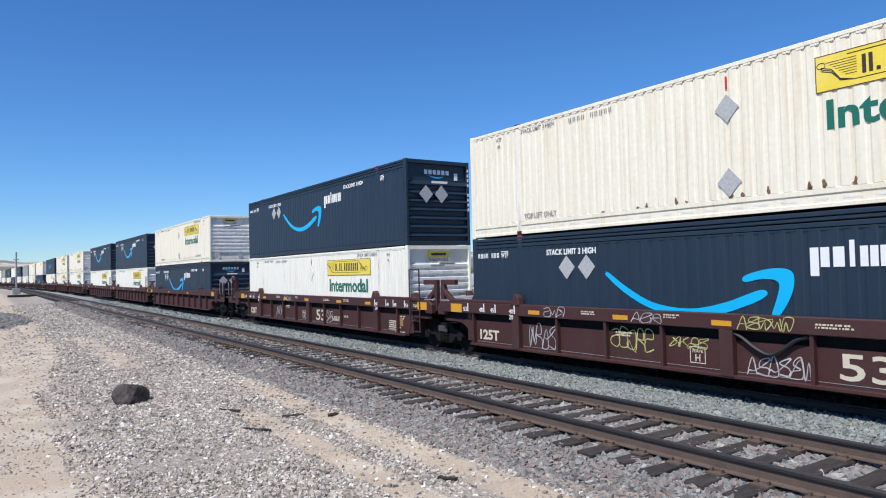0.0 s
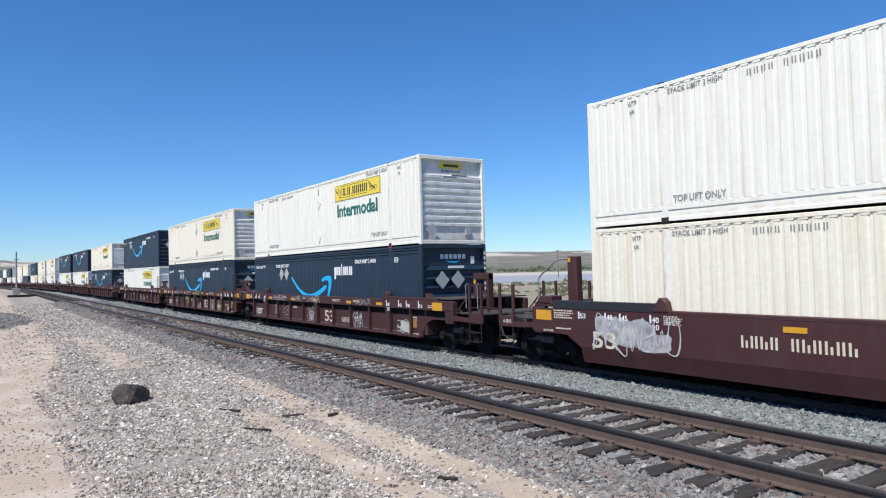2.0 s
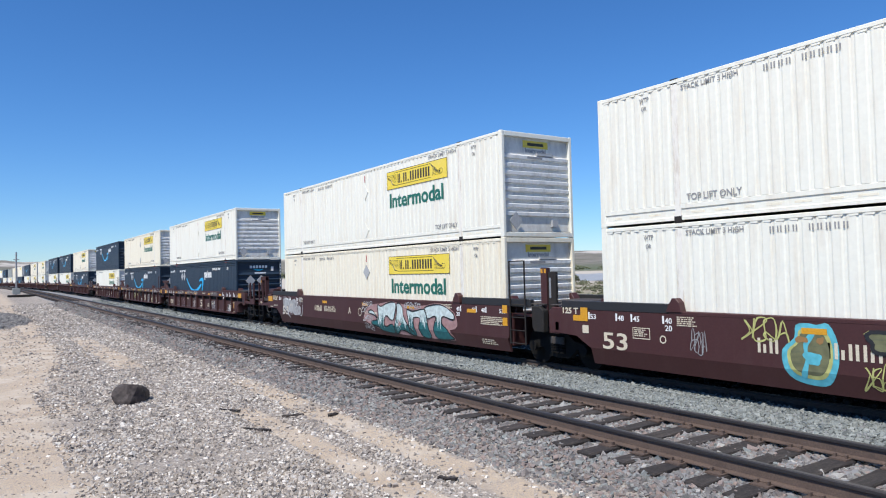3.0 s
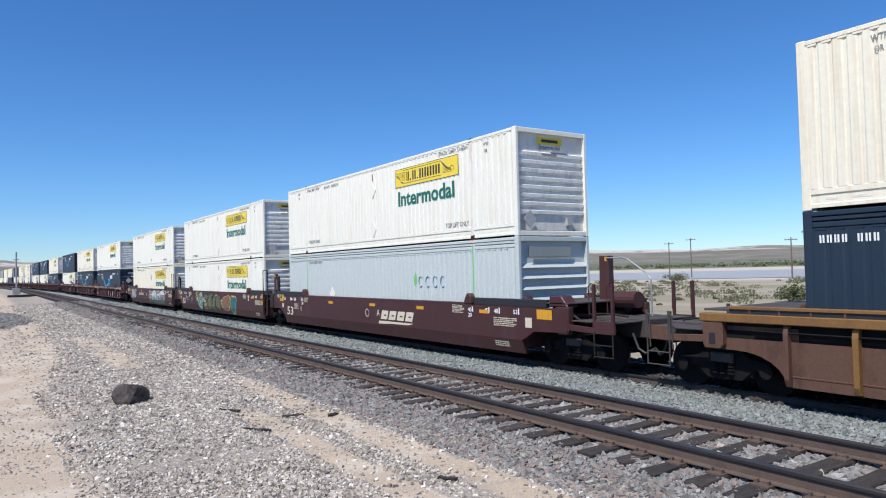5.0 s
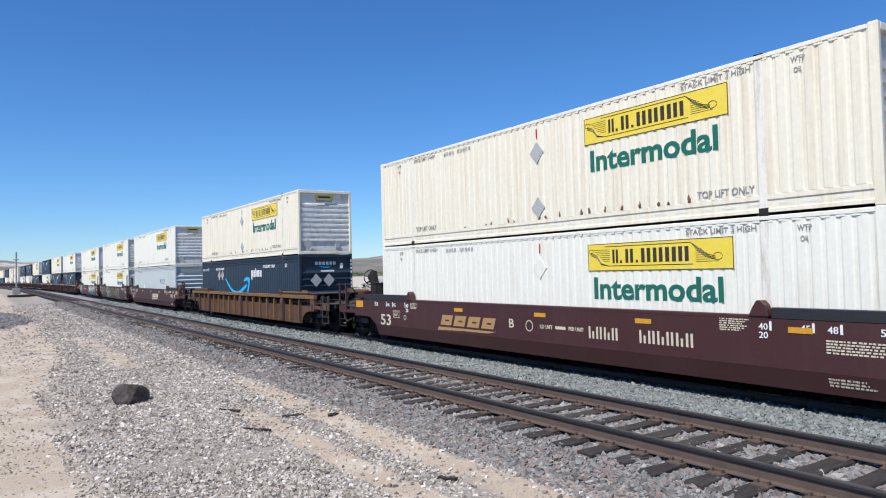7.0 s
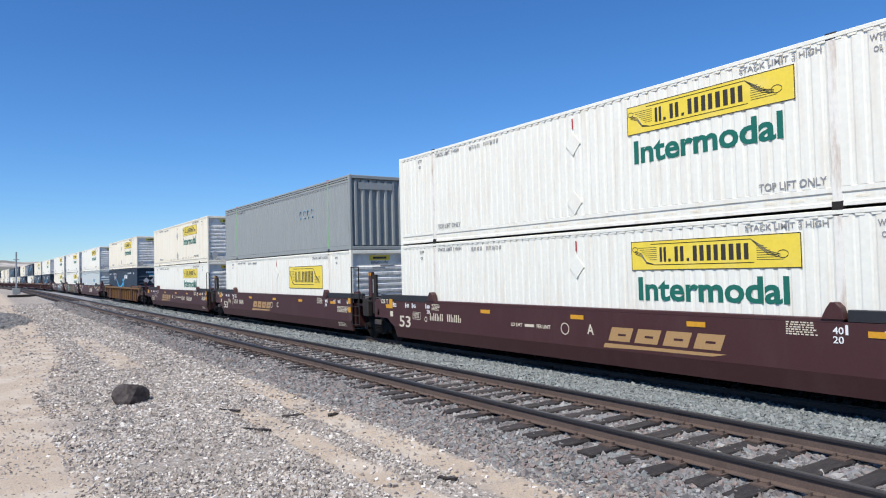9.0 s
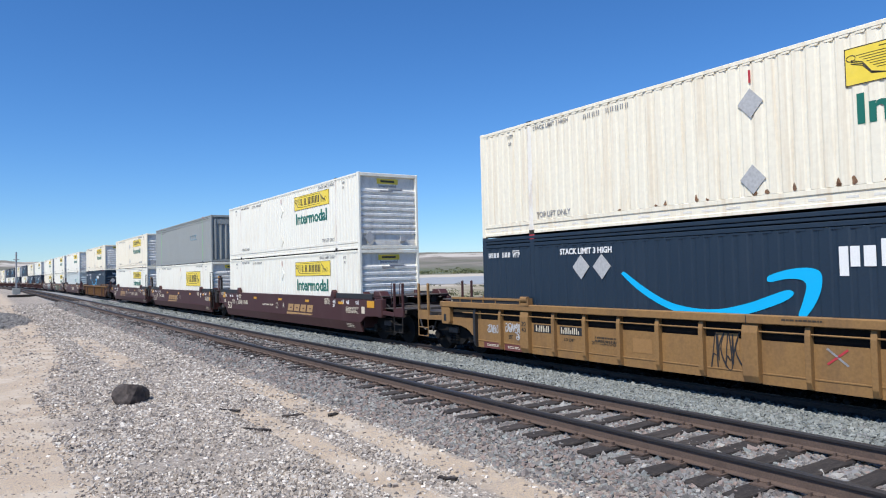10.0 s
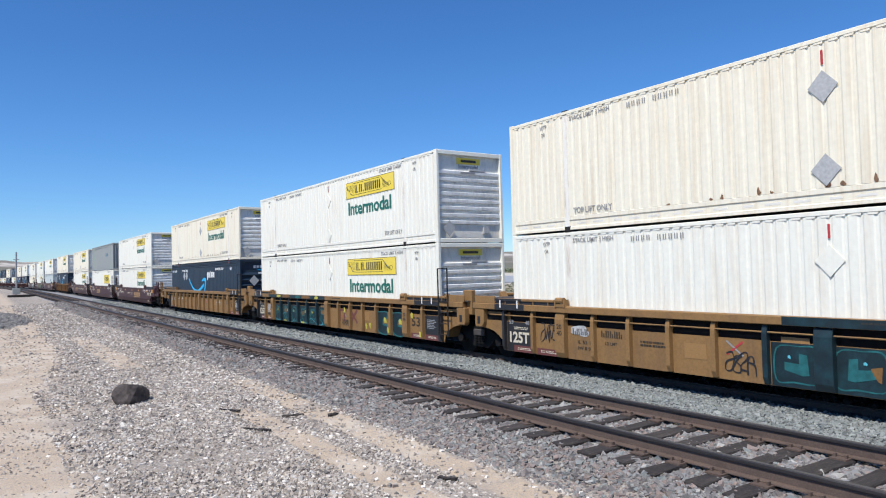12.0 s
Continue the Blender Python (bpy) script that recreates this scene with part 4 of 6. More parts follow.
def end_deck(car, kind, side, paint, style, tower=False, wheel_up=True):
    """The end of a unit past its well. side -1: the low-x end. kind: 'joint' (shared truck) or 'coupler'."""
    reach = 1.72 if kind == "joint" else 3.55
    e = 0.0 if side < 0 else LONG
    def X(a):
        return e + side * a
    def b(bm, a0, a1, y0, y1, z0, z1):
        box(bm, *sorted((X(a0), X(a1))), y0, y1, z0, z1)
        return bm
    deck = bmesh.new()
    b(deck, 0.12, 1.5, -1.32, 1.32, 1.20, 1.30)
    b(deck, 0.12, 0.30, -1.32, 1.32, 0.42, 1.22)
    b(deck, 0.3, min(reach, 1.72), -0.42, 0.42, 0.82, 1.22)
    part("end_deck", soften(deck, 0.012), paint, car)
    for s in (-1, 1):
        y0, y1 = sorted((s * 1.46, s * 1.28))
        if kind == "joint":
            zb = 1.12 if style == "ribbed" else 0.86
            if style == "beamed":
                sill = prism(bmesh.new(), [(X(1.12), 1.36), (X(1.14), 0.98), (X(1.2), zb), (X(1.50), zb), (X(1.53), zb + 0.06), (X(1.53), 1.36)], y0, y1, "y")
            else:
                sill = prism(bmesh.new(), [(X(1.2), 1.50), (X(1.22), zb + 0.1), (X(1.3), zb), (X(1.64), zb), (X(1.64), 1.40), (X(1.5), 1.50)], y0, y1, "y")
            part("end_sill", soften(sill, 0.02), "dark" if style == "smooth" and side > 0 else paint, car)
            if s > 0:
                part("walkway", soften(b(bmesh.new(), 0.30, 1.62, -1.40, 1.40, 1.53, 1.56), 0.006), "galv" if style == "ribbed" else "deck_steel", car, "steel walkway plate")
        else:
            ez = 1.36 if style == "beamed" else 1.50
            sill = prism(bmesh.new(), [(X(1.50), ez), (X(1.50), 0.92), (X(1.56), 0.85), (X(1.88), 0.85), (X(1.93), 0.92), (X(1.93), ez)], y0, y1, "y")
            part("end_sill", soften(sill, 0.02), paint, car)
        yy0, yy1 = sorted((s * 1.462, s * 1.47))
        if style == "smooth" and (kind == "coupler" or side > 0):
            continue
        part("slot", soften(boxes((*sorted((X(1.28 if kind == "joint" else 1.66), X(1.40 if kind == "joint" else 1.78))), yy0, yy1, (1.2 if style == "ribbed" and kind == "joint" else 0.95), (1.32 if style == "ribbed" and kind == "joint" else 1.15))), 0.003), "black", car, "dark oval slot")
    for s in (-1, 1):
        g = bmesh.new()
        y0, y1 = sorted((s * 1.22, s * 0.98))
        prism(g, [(X(0.05), 1.30), (X(0.34), 1.30), (X(0.34), 1.44), (X(0.12), 1.72), (X(0.05), 1.72)], y0, y1, "y")
        part("container_guide", soften(g, 0.01), paint, car, "sloped steel container guide")
    if kind == "joint":
        if style == "ribbed" or style == "smooth":
            for s in (-1, 1):
                up = bmesh.new()
                y0, y1 = sorted((s * 1.3, s * 1.16))
                h = 2.16 if style == "ribbed" else 2.45
                if style == "ribbed":
                    prism(up, [(X(1.56), 1.2), (X(1.70), 1.2), (X(1.70), h), (X(0.95), h), (X(0.95), h - 0.15), (X(1.56), h - 0.15), (X(1.50), 1.86), (X(0.85), 1.42), (X(0.85), 1.30), (X(0.95), 1.30), (X(1.56), 1.74)], y0, y1, "y")
                elif side > 0:
                    b(up, 1.4, 1.62, y0, y1, 1.2, h)
                else:
                    b(up, 1.1, 1.2, y0, y1, 1.2, 1.5)
                part("upright_bracket", soften(up, 0.012), paint, car, "upright steel bracket with a flat arm")
                if style == "smooth" and side > 0:
                    rear = b(bmesh.new(), 1.64, 1.92, y0 + 0.02, y1 - 0.02, 0.95, 2.35)
                    part("bracket_back", soften(rear, 0.02), "dark", car, "dark steel back of the bracket")
                    part("bracket_strip", b(bmesh.new(), 1.70, 1.76, *sorted((s * 1.285, s * 1.275)), 1.7, 2.2), "galv", car)
                    for q in (1.42, 1.54):
                        part("reflector", b(bmesh.new(), q, q + 0.07, *sorted((s * 1.304, s * 1.30)), 2.32, 2.42), "reflector", car)
        else:
            for s in (-1, 1):
                up = bmesh.new()
                y0, y1 = sorted((s * 1.3, s * 1.14))
                b(up, 1.25, 1.66, y0, y1, 1.15, 1.86 if side > 0 else 1.62)
                part("upright_bracket", soften(up, 0.02), paint, car, "boxy steel bracket")
                plate = b(bmesh.new(), 0.62, 1.5, *sorted((s * 1.46, s * 1.42)), 1.515, 1.72)
                part("side_plate", soften(plate, 0.01), paint, car)
                hub = disc(bmesh.new(), (s * 0.6, 1.2), 0.2, *sorted((X(1.3), X(1.75))), "x", 12)
                part("brake_cylinder", hub, "shade_black", car)
        if side > 0:
            ladder(car, X(0.24 if style == "beamed" else 0.42), X(0.74 if style == "beamed" else 1.02), 0.5, 2.64 if style == "smooth" else 2.5, -1.5, "maroon" if style == "ribbed" else "dark")
    else:
        cp = bmesh.new()
        prism(cp, [(X(3.2), 0.76), (X(3.6), 0.74), (X(3.85), 0.70), (X(3.85), 1.02), (X(3.6), 1.0), (X(3.2), 0.98)], -0.16, 0.16, "y")
        part("coupler", soften(cp, 0.03), "dark", car, "steel knuckle coupler")
        part("center_sill", soften(b(bmesh.new(), 1.7, 3.45, -0.45, 0.45, 0.80, 1.235), 0.02), "deck_steel", car)
        part("walkway", soften(b(bmesh.new(), 0.34, 1.9, -1.42, 1.42, 1.565, 1.60), 0.006), "deck_steel", car, "worn steel walkway plate")
        part("running_board", soften(b(bmesh.new(), 1.95, 3.28, -1.36, 1.36, 1.165, 1.195), 0.006), "deck_steel", car, "open steel running board")
        gear = bmesh.new()
        for k in range(4):
            disc(gear, (-0.9 + 0.55 * k, 1.38 + 0.05 * (k % 2)), 0.11 + 0.03 * (k % 2), *sorted((X(0.9), X(1.5 + 0.1 * k))), "x", 10)
        tube(gear, [(X(1.2), -1.2, 1.35), (X(1.9), -1.25, 1.30), (X(2.3), -1.1, 1.02), (X(2.9), -0.9, 0.95)], 0.03)
        tube(gear, [(X(0.7), -1.3, 1.45), (X(1.5), -1.34, 1.42), (X(1.8), -1.3, 1.1)], 0.02)
        tube(gear, [(X(1.9), -0.7, 1.3), (X(2.6), -0.72, 1.34), (X(3.0), -0.6, 1.28)], 0.025)
        part("brake_gear", gear, "dark", car, "dark brake pipes and cylinders")
        for s in (-1, 1):
            yo = s * 1.43
            st = prism(bmesh.new(), [(X(1.85), 1.10), (X(2.75), 1.06), (X(2.75), 1.22), (X(3.32), 1.22), (X(3.32), 0.93), (X(2.72), 0.93), (X(1.85), 0.96)], *sorted((yo, yo - s * 0.06)), "y")
            part("step_panel", soften(st, 0.008), paint, car)
            for a in (2.72, 3.27):
                gear_paint = "deck_steel" if paint == "orange" else paint
                post = b(bmesh.new(), a - 0.035, a + 0.035, *sorted((yo + s * 0.01, yo - s * 0.06)), 0.95, 1.52 if paint == "orange" else 2.05)
                part("stanchion", soften(post, 0.008), gear_paint, car, "upright steel stanchion")
            gz = 1.42 if paint == "orange" else 2.0
            for a in (2.68, 3.23):
                grab = tube(bmesh.new(), [(X(a - 0.06), yo + s * 0.03, gz - 0.65), (X(a - 0.06), yo + s * 0.04, gz), (X(a), yo + s * 0.03, gz + 0.06)], 0.014, 5)
                part("grab_iron", grab, "galv" if style == "ribbed" else gear_paint, car, "thin round grab iron")
            if style == "ribbed":
                brace = tube(bmesh.new(), [(X(2.05), yo - s * 0.03, 1.2), (X(2.68), yo - s * 0.03, 1.75)], 0.025, 5)
                part("brace", brace, paint, car)
            step = bmesh.new()
            tube(step, [(X(2.72), yo, 0.95), (X(2.72), yo, 0.42), (X(3.27), yo, 0.42), (X(3.27), yo, 0.95)], 0.02)
            tube(step, [(X(2.72), yo, 0.68), (X(3.27), yo, 0.68)], 0.016)
            part("stirrup_step", step, gear_paint if style == "beamed" else "dark", car)
        if style == "ribbed":
            hb = bmesh.new()
            b(hb, 1.68, 1.82, -0.5, -0.3, 1.5, 2.3)
            b(hb, 2.3, 2.42, -0.5, -0.3, 1.2, 2.32)
            b(hb, 1.68, 2.42, -0.48, -0.32, 2.14, 2.34)
            part("hand_brake_frame", soften(hb, 0.012), paint, car, "upright steel frame for the hand brake")
            part("reflector", b(bmesh.new(), 1.70, 1.80, -0.505, -0.501, 2.02, 2.14), "reflector", car)
        if style == "smooth":
            for s in (-1, 1):
                ramp = prism(bmesh.new(), [(X(1.25), 1.5), (X(1.9), 1.5), (X(1.66), 1.76), (X(1.25), 1.76)], *sorted((s * 1.42, s * 1.05)), "y")
                part("deck_block", soften(ramp, 0.02), paint, car)
        if style == "smooth" and wheel_up:
            tw = prism(bmesh.new(), [(X(1.52), 1.55), (X(1.86), 1.55), (X(1.84), 2.45), (X(1.70), 2.5), (X(1.62), 2.3), (X(1.52), 2.0)], -0.82, -0.62, "y")
            disc(tw, (-0.72, 2.25), 0.15, *sorted((X(1.84), X(1.98))), "x", 12)
            part("brake_tower", soften(tw, 0.01), "dark", car, "steel hand brake tower")
            ge = bmesh.new()
            for q in range(4):
                b(ge, 0.95 + 0.14 * q, 1.03 + 0.14 * q, -0.85, -0.4, 1.6, 1.98 + 0.07 * (q % 2))
            tube(ge, [(X(0.9), -0.85, 2.02), (X(1.6), -0.85, 2.05)], 0.03)
            part("brake_linkage", ge, "dark", car)
            tank = disc(bmesh.new(), (-0.62, 2.03), 0.18, *sorted((X(0.34), X(0.92))), "x", 16)
            part("air_reservoir", soften(tank, 0.02), "dark", car, "round dark air reservoir")
        if style == "smooth" and tower:
            ts = 1 if side > 0 else -1
            tw = bmesh.new()
            prism(tw, [(X(1.16), 1.5), (X(1.50), 1.5), (X(1.50), 2.72), (X(1.18), 2.72)], *sorted((ts * 0.62, ts * 0.42)), "y")
            part("brake_tower", soften(tw, 0.015), paint, car, "tall steel brake tower")
            part("reflector", b(bmesh.new(), 1.38, 1.47, *(sorted((ts * 0.625, ts * 0.621)) if ts < 0 else (0.415, 0.419)), 2.58, 2.69), "reflector", car)
            pipe = tube(bmesh.new(), [(X(1.45), ts * 0.4, 2.66), (X(2.0), ts * 0.4, 2.66), (X(2.15), ts * 0.4, 2.62), (X(2.75), ts * 0.4, 2.25), (X(2.85), ts * 0.4, 2.12), (X(2.86), ts * 0.4, 1.2)], 0.022)
            part("bent_pipe", pipe, "galv", car, "bent steel pipe")
            if side > 0:
                tank = disc(bmesh.new(), (0.25, 1.62), 0.2, *sorted((X(1.9), X(2.6))), "x", 16)
                part("air_reservoir", tank, paint, car, "round brown air reservoir")
        if style == "beamed" and side > 0 or style == "smooth" and wheel_up:
            wheel = bmesh.new()
            cx = X(2.02 if style == "smooth" else 3.2)
            wy, wz = (-0.72, 2.25) if style == "smooth" else (-0.45, 1.56)
            tube(wheel, [(cx + 0.02, wy + 0.28 * math.cos(a), wz + 0.28 * math.sin(a)) for a in np.linspace(0, math.tau, 17)[:-1]], 0.02, 5, True)
            for q in range(5):
                a = q * math.tau / 5 + 0.4
                tube(wheel, [(cx + 0.02, wy, wz), (cx + 0.02, wy + 0.28 * math.cos(a), wz + 0.28 * math.sin(a))], 0.014, 4)
            tube(wheel, [(cx + side * -0.1, wy, wz - 0.6), (cx + side * -0.1, wy, wz + 0.1)], 0.05, 6)
            tube(wheel, [(cx + side * -0.12, wy, wz), (cx + 0.03, wy, wz)], 0.04, 6)
            part("hand_brake_wheel", wheel, "dark", car, "round spoked hand brake wheel")
        hose = bmesh.new()
        tube(hose, [(X(3.25), -0.75, 0.93), (X(3.4), -0.75, 0.6), (X(3.55), -0.7, 0.5), (X(3.75), -0.6, 0.62)], 0.03)
        part("air_hose", hose, "black", car)


def smooth_path(pts, steps=4):
    out = []
    for i in range(len(pts) - 1):
        a, b, c, d = (Vector(pts[max(i - 1, 0)]), Vector(pts[i]), Vector(pts[i + 1]), Vector(pts[min(i + 2, len(pts) - 1)]))
        for q in range(steps):
            u = q / steps
            out.append(0.5 * (2 * b + (c - a) * u + (2 * a - 5 * b + 4 * c - d) * u * u + (3 * b - a - 3 * c + d) * u ** 3))
    return out + [Vector(pts[-1])]


def ribbon(bm, path, y, r, lift=0.00006):
    """One flat stroke of paint along a path of (x, z); later stretches lie over earlier ones."""
    left, right = [], []
    n = len(path)
    for i, p in enumerate(path):
        d = path[min(i + 1, n - 1)] - path[max(i - 1, 0)]
        d = d.normalized() if d.length > 1e-6 else Vector((1, 0))
        w = r * (0.75 + 0.25 * math.sin(i * 0.7))
        left.append(bm.verts.new((p.x - d.y * w, y - i * lift, p.y + d.x * w)))
        right.append(bm.verts.new((p.x + d.y * w, y - i * lift, p.y - d.x * w)))
    for i in range(n - 1):
        bm.faces.new((left[i], right[i], right[i + 1], left[i + 1]))
    return bm


# strokes of no readable letters, in a unit square
GLYPHS = (((0, 0), (0.1, 0.9), (0.5, 1), (0.6, 0.6), (0.1, 0.5), (0.7, 0.4), (0.8, 0)),
          ((0, 0.9), (0.3, 0.1), (0.5, 0.8), (0.7, 0), (0.9, 1)),
          ((0.8, 0.9), (0.2, 1), (0, 0.5), (0.2, 0), (0.8, 0.1), (0.7, 0.5)),
          ((0.1, 0), (0.45, 1), (0.8, 0), (0.65, 0.35), (0.2, 0.35)),
          ((0.8, 0.95), (0.2, 0.9), (0.1, 0.6), (0.7, 0.45), (0.7, 0.05), (0, 0.1)),
          ((0, 1), (0.1, 0), (0.15, 0.5), (0.7, 1), (0.3, 0.5), (0.9, 0)))


def squiggle(car, x, z, w, h, colour, seed, y, r=0.018, strokes=5):
    """Sprayed scrawl in one run of paint."""
    rng = random.Random(seed)
    step, pts = w / strokes, []
    for k in range(strokes):
        tilt, drop = rng.uniform(0.0, 0.25), rng.uniform(-0.12, 0.12) * h
        for a, b in rng.choice(GLYPHS):
            b = b + rng.uniform(-0.12, 0.12)
            pts.append((x + step * (k + (1.4 * a if k % 2 else 1.1 - 1.3 * a) + tilt * b), z + drop * (0.5 - k % 2) + h * b))
    return part("graffiti", ribbon(bmesh.new(), smooth_path(pts), y, r), colour, car, "sprayed graffiti scrawl")


def build_car(style, paint, label, group, left, right, spin, plain=False, sprayed=(99, 99), tower=False, wheel_up=False):
    car = tagged(new("well_car"), label, "rail car", group)
    top = 1.52
    xl, xr = (-1.9 if left == "coupler" else -1.45), LONG + (1.9 if right == "coupler" else 1.45)
    if style == "beamed":
        xl, xr = (-1.98 if left == "coupler" else -1.60), LONG + (1.95 if right == "coupler" else 1.45)
    f = -1.47
    stiff = {"ribbed": [0.12, 2.0, 3.52, 5.07, 6.6, 8.08, 9.66, 11.21, 12.73, 14.16, 15.6], "beamed": [-0.30, 0.84] + [1.87 + 1.035 * k for k in range(13)] + [15.30, 16.36], "smooth": []}[style]
    for s in (-1, 1):
        wall = bmesh.new()
        aw = 0.75 if style == "ribbed" else 0.95
        pz = 1.02 if style == "ribbed" else 1.06
        lo, hi = (0.34, 0.94) if style == "ribbed" else (0.28, 0.84)
        foot = arch(16.2 if style == "ribbed" else 16.44, 1, lo, hi, aw) + [(xr, hi), (xr, pz), (xl, pz), (xl, hi)] + arch(-0.05 if style == "ribbed" else -0.36, -1, lo, hi, aw)[::-1]
        if style == "smooth":
            tail = [(16.42, 0.62), (16.46, 0.66), (16.46, 1.46)] if right == "joint" else [(16.42, 0.62), (16.85, 0.86), (xr, 0.90), (xr, 1.46)]
            upper = tail + [(xl, 1.46), (xl, 0.90), (-0.7, 0.86), (-0.27, 0.62)]
            y0, y1 = sorted((s * 1.47, s * 1.40))
            prism(wall, upper, y0, y1, "y")
            lower = bmesh.new()
            sec = [(s * 1.47, 0.62), (s * 1.36, 0.26), (s * 1.30, 0.26), (s * 1.40, 0.62)]
            prism(lower, sec, -0.25, 16.4, "x")
            part("side_skirt", lower, paint, car)
            part("side_wall", wall, paint, car)
            part("side_sill", soften(boxes((1.9, 14.25, *sorted((s * 1.475, s * 1.31)), 1.44, top)), 0.012), paint, car)
            for a, c_ in ((-1.2, 1.85), (14.3, 17.3)):
                part("end_beam", soften(boxes((a, c_, *sorted((s * 1.44, s * 1.31)), 1.46, 1.66)), 0.012), "black", car, "black steel beam along the sill")
        else:
            y0, y1 = sorted((s * 1.335, s * 1.305))
            prism(wall, foot, y0, y1, "y")
            part("side_wall", wall, paint, car)
            zt = 1.22 if style == "ribbed" else 1.36
            part("side_sill", soften(boxes((xl, xr, *sorted((s * 1.475, s * 1.31)), zt, top)), 0.015), "amber" if paint == "orange" else paint, car)
            # Near-black strip in the gap, added to imitate the shade under the sill.
            part("inner_beam", boxes((xl + 0.02, xr - 0.02, *sorted((s * 1.318, s * 1.302)), pz - 0.06, 1.4)), "shade_black", car)
            if style == "ribbed":
                part("bottom_flange", soften(boxes((0.0, 16.15, *sorted((s * 1.46, s * 1.33)), 0.33, 0.39)), 0.006), paint, car)
            for k, x in enumerate(stiff):
                big = k in (1, 5, 9) if style == "ribbed" else k in (2, 8, 14)
                w = (0.14 if style == "ribbed" else 0.155) if big else 0.035 + 0.014 * (style == "beamed")
                d0, d1 = sorted((s * (1.474 if big else 1.45), s * 1.33))
                if style == "beamed" and k in (0, len(stiff) - 1):
                    w = 0.045
                if style == "ribbed":
                    post = boxes((x - w, x + w, d0, d1, 0.36, zt + 0.004))
                else:
                    o = 1.474 if big else 1.45
                    post = prism(bmesh.new(), [(s * 1.30, 0.30), (s * (o - 0.05), 0.30), (s * o, 0.42), (s * o, 1.20), (s * (o - 0.03), 1.33), (s * 1.38, 1.365), (s * 1.30, 1.365)], x - w, x + w, "x")
                part("side_post", soften(post, 0.008), "dark_teal" if s < 0 and sprayed[0] < x < sprayed[1] else "black" if paint == "yellow" and k in (0, len(stiff) - 1) else "amber" if paint == "orange" and not big and k not in (0, len(stiff) - 1) else paint, car)
            if style == "beamed":
                if sprayed[0] > 50:
                    part("panel_ridge", soften(boxes((-0.30, 16.38, *sorted((s * 1.345, s * 1.33)), 0.455, 0.485)), 0.005), paint, car)
                part("sill_seam", boxes((8.02, 8.035, *sorted((s * 1.478, s * 1.47)), 1.365, 1.515)), "black", car)
                rod = bmesh.new()
                tube(rod, [(-0.9, s * 1.40, 1.22), (17.0, s * 1.40, 1.22)], 0.018)
                # On the orange car the pipe is near-black to sink into that shade.
                part("side_pipe", rod, "shade_black" if paint == "orange" else paint, car)
            for a, c_ in ((-1.0, 2.0), (14.1, 17.3)):
                if style == "ribbed":
                    part("end_beam", soften(boxes((a, c_, *sorted((s * 1.47, s * 1.315)), top + 0.002, 1.60)), 0.012), paint, car)
                else:
                    c0, c1 = (-1.35 if left == "coupler" else -0.58, 1.70) if a < 0 else (14.45, 17.45 if right == "coupler" else 16.7)
                    # Black strip stands in for the shade in the gap below the plate.
                    part("beam_filler", boxes((c0 + 0.02, c1 - 0.02, *sorted((s * 1.445, s * 1.33)), top + 0.002, 1.60)), "black", car)
                    part("end_beam", soften(boxes((c0, c1, *sorted((s * 1.472, s * 1.315)), 1.602, 1.66)), 0.008), "amber" if paint == "orange" else paint, car)
                    for q in range(4):
                        part("beam_web", boxes((c0 + 0.55 * q + 0.4, c0 + 0.55 * q + 0.43, *sorted((s * 1.462, s * 1.44)), top, 1.603)), paint, car)
        for x in (2.05, 14.1):
            if style == "beamed":
                x = 1.92 if x < 5 else 14.25
                lock = boxes((x - 0.13, x + 0.13, *sorted((s * 1.49, s * 1.34)), 1.5, 1.57), (x - 0.17, x - 0.13, *sorted((s * 1.5, s * 1.34)), 1.5, 1.68), (x + 0.13, x + 0.17, *sorted((s * 1.5, s * 1.34)), 1.5, 1.68))
                disc(lock, (s * 1.45, 1.655), 0.075, x - 0.12, x + 0.12, "x", 10)
                part("lock_bracket", lock, paint, car, "pinned steel lock bracket")
                continue
            part("lock_bracket", soften(prism(bmesh.new(), [(x - 0.20, 1.5), (x + 0.18, 1.5), (x + 0.13, 1.70), (x + 0.05, 1.78), (x - 0.04, 1.78), (x - 0.12, 1.66)], *sorted((s * 1.5, s * 1.33)), "y"), 0.01), paint, car)
    part("well_floor", boxes((0.1, 16.05, -1.30, 1.30, 0.345, 0.385)), "dark", car)
    for kind, side in ((left, -1), (right, 1)):
        end_deck(car, kind, side, paint, style, tower, wheel_up)
    if right == "joint":
        build_truck(car, LONG + 1.76, spin)
    else:
        build_truck(car, LONG + 1.75, spin)
    if left == "coupler":
        build_truck(car, -1.75, spin)
    g = f - 0.008
    # reflectors along the sill
    sill_z = 1.29 if style == "ribbed" else 1.24
    if style == "beamed":
        pass
    else:
        row = (-0.9, 2.55, 5.35, 7.8, 11.0, 13.4, 17.0) if style == "ribbed" else (-0.9, 4.6, 8.1, 11.3, 14.62, 17.0)
        for x in row[:: 2 if plain else 1]:
            big = x in (-0.9, 17.0)
            if style == "smooth" and x == 17.0 and right == "joint":
                for z in (0.95, 1.28):
                    part("reflector", bars([(16.22, 16.42, z, z + 0.21)], g, 0.004), "reflector", car)
                continue
            if style == "smooth" and x == -0.9 and left == "joint":
                part("reflector", flat([(-0.78, 1.21), (-0.32, 1.21), (-0.32, 1.52), (-0.54, 1.52), (-0.54, 1.34), (-0.78, 1.34)], g, 0.004), "reflector", car)
                words("125 T", 0.13, "letter_cream", car, -1.12, g - 0.001, 1.37, 0.50, bold=0.03)
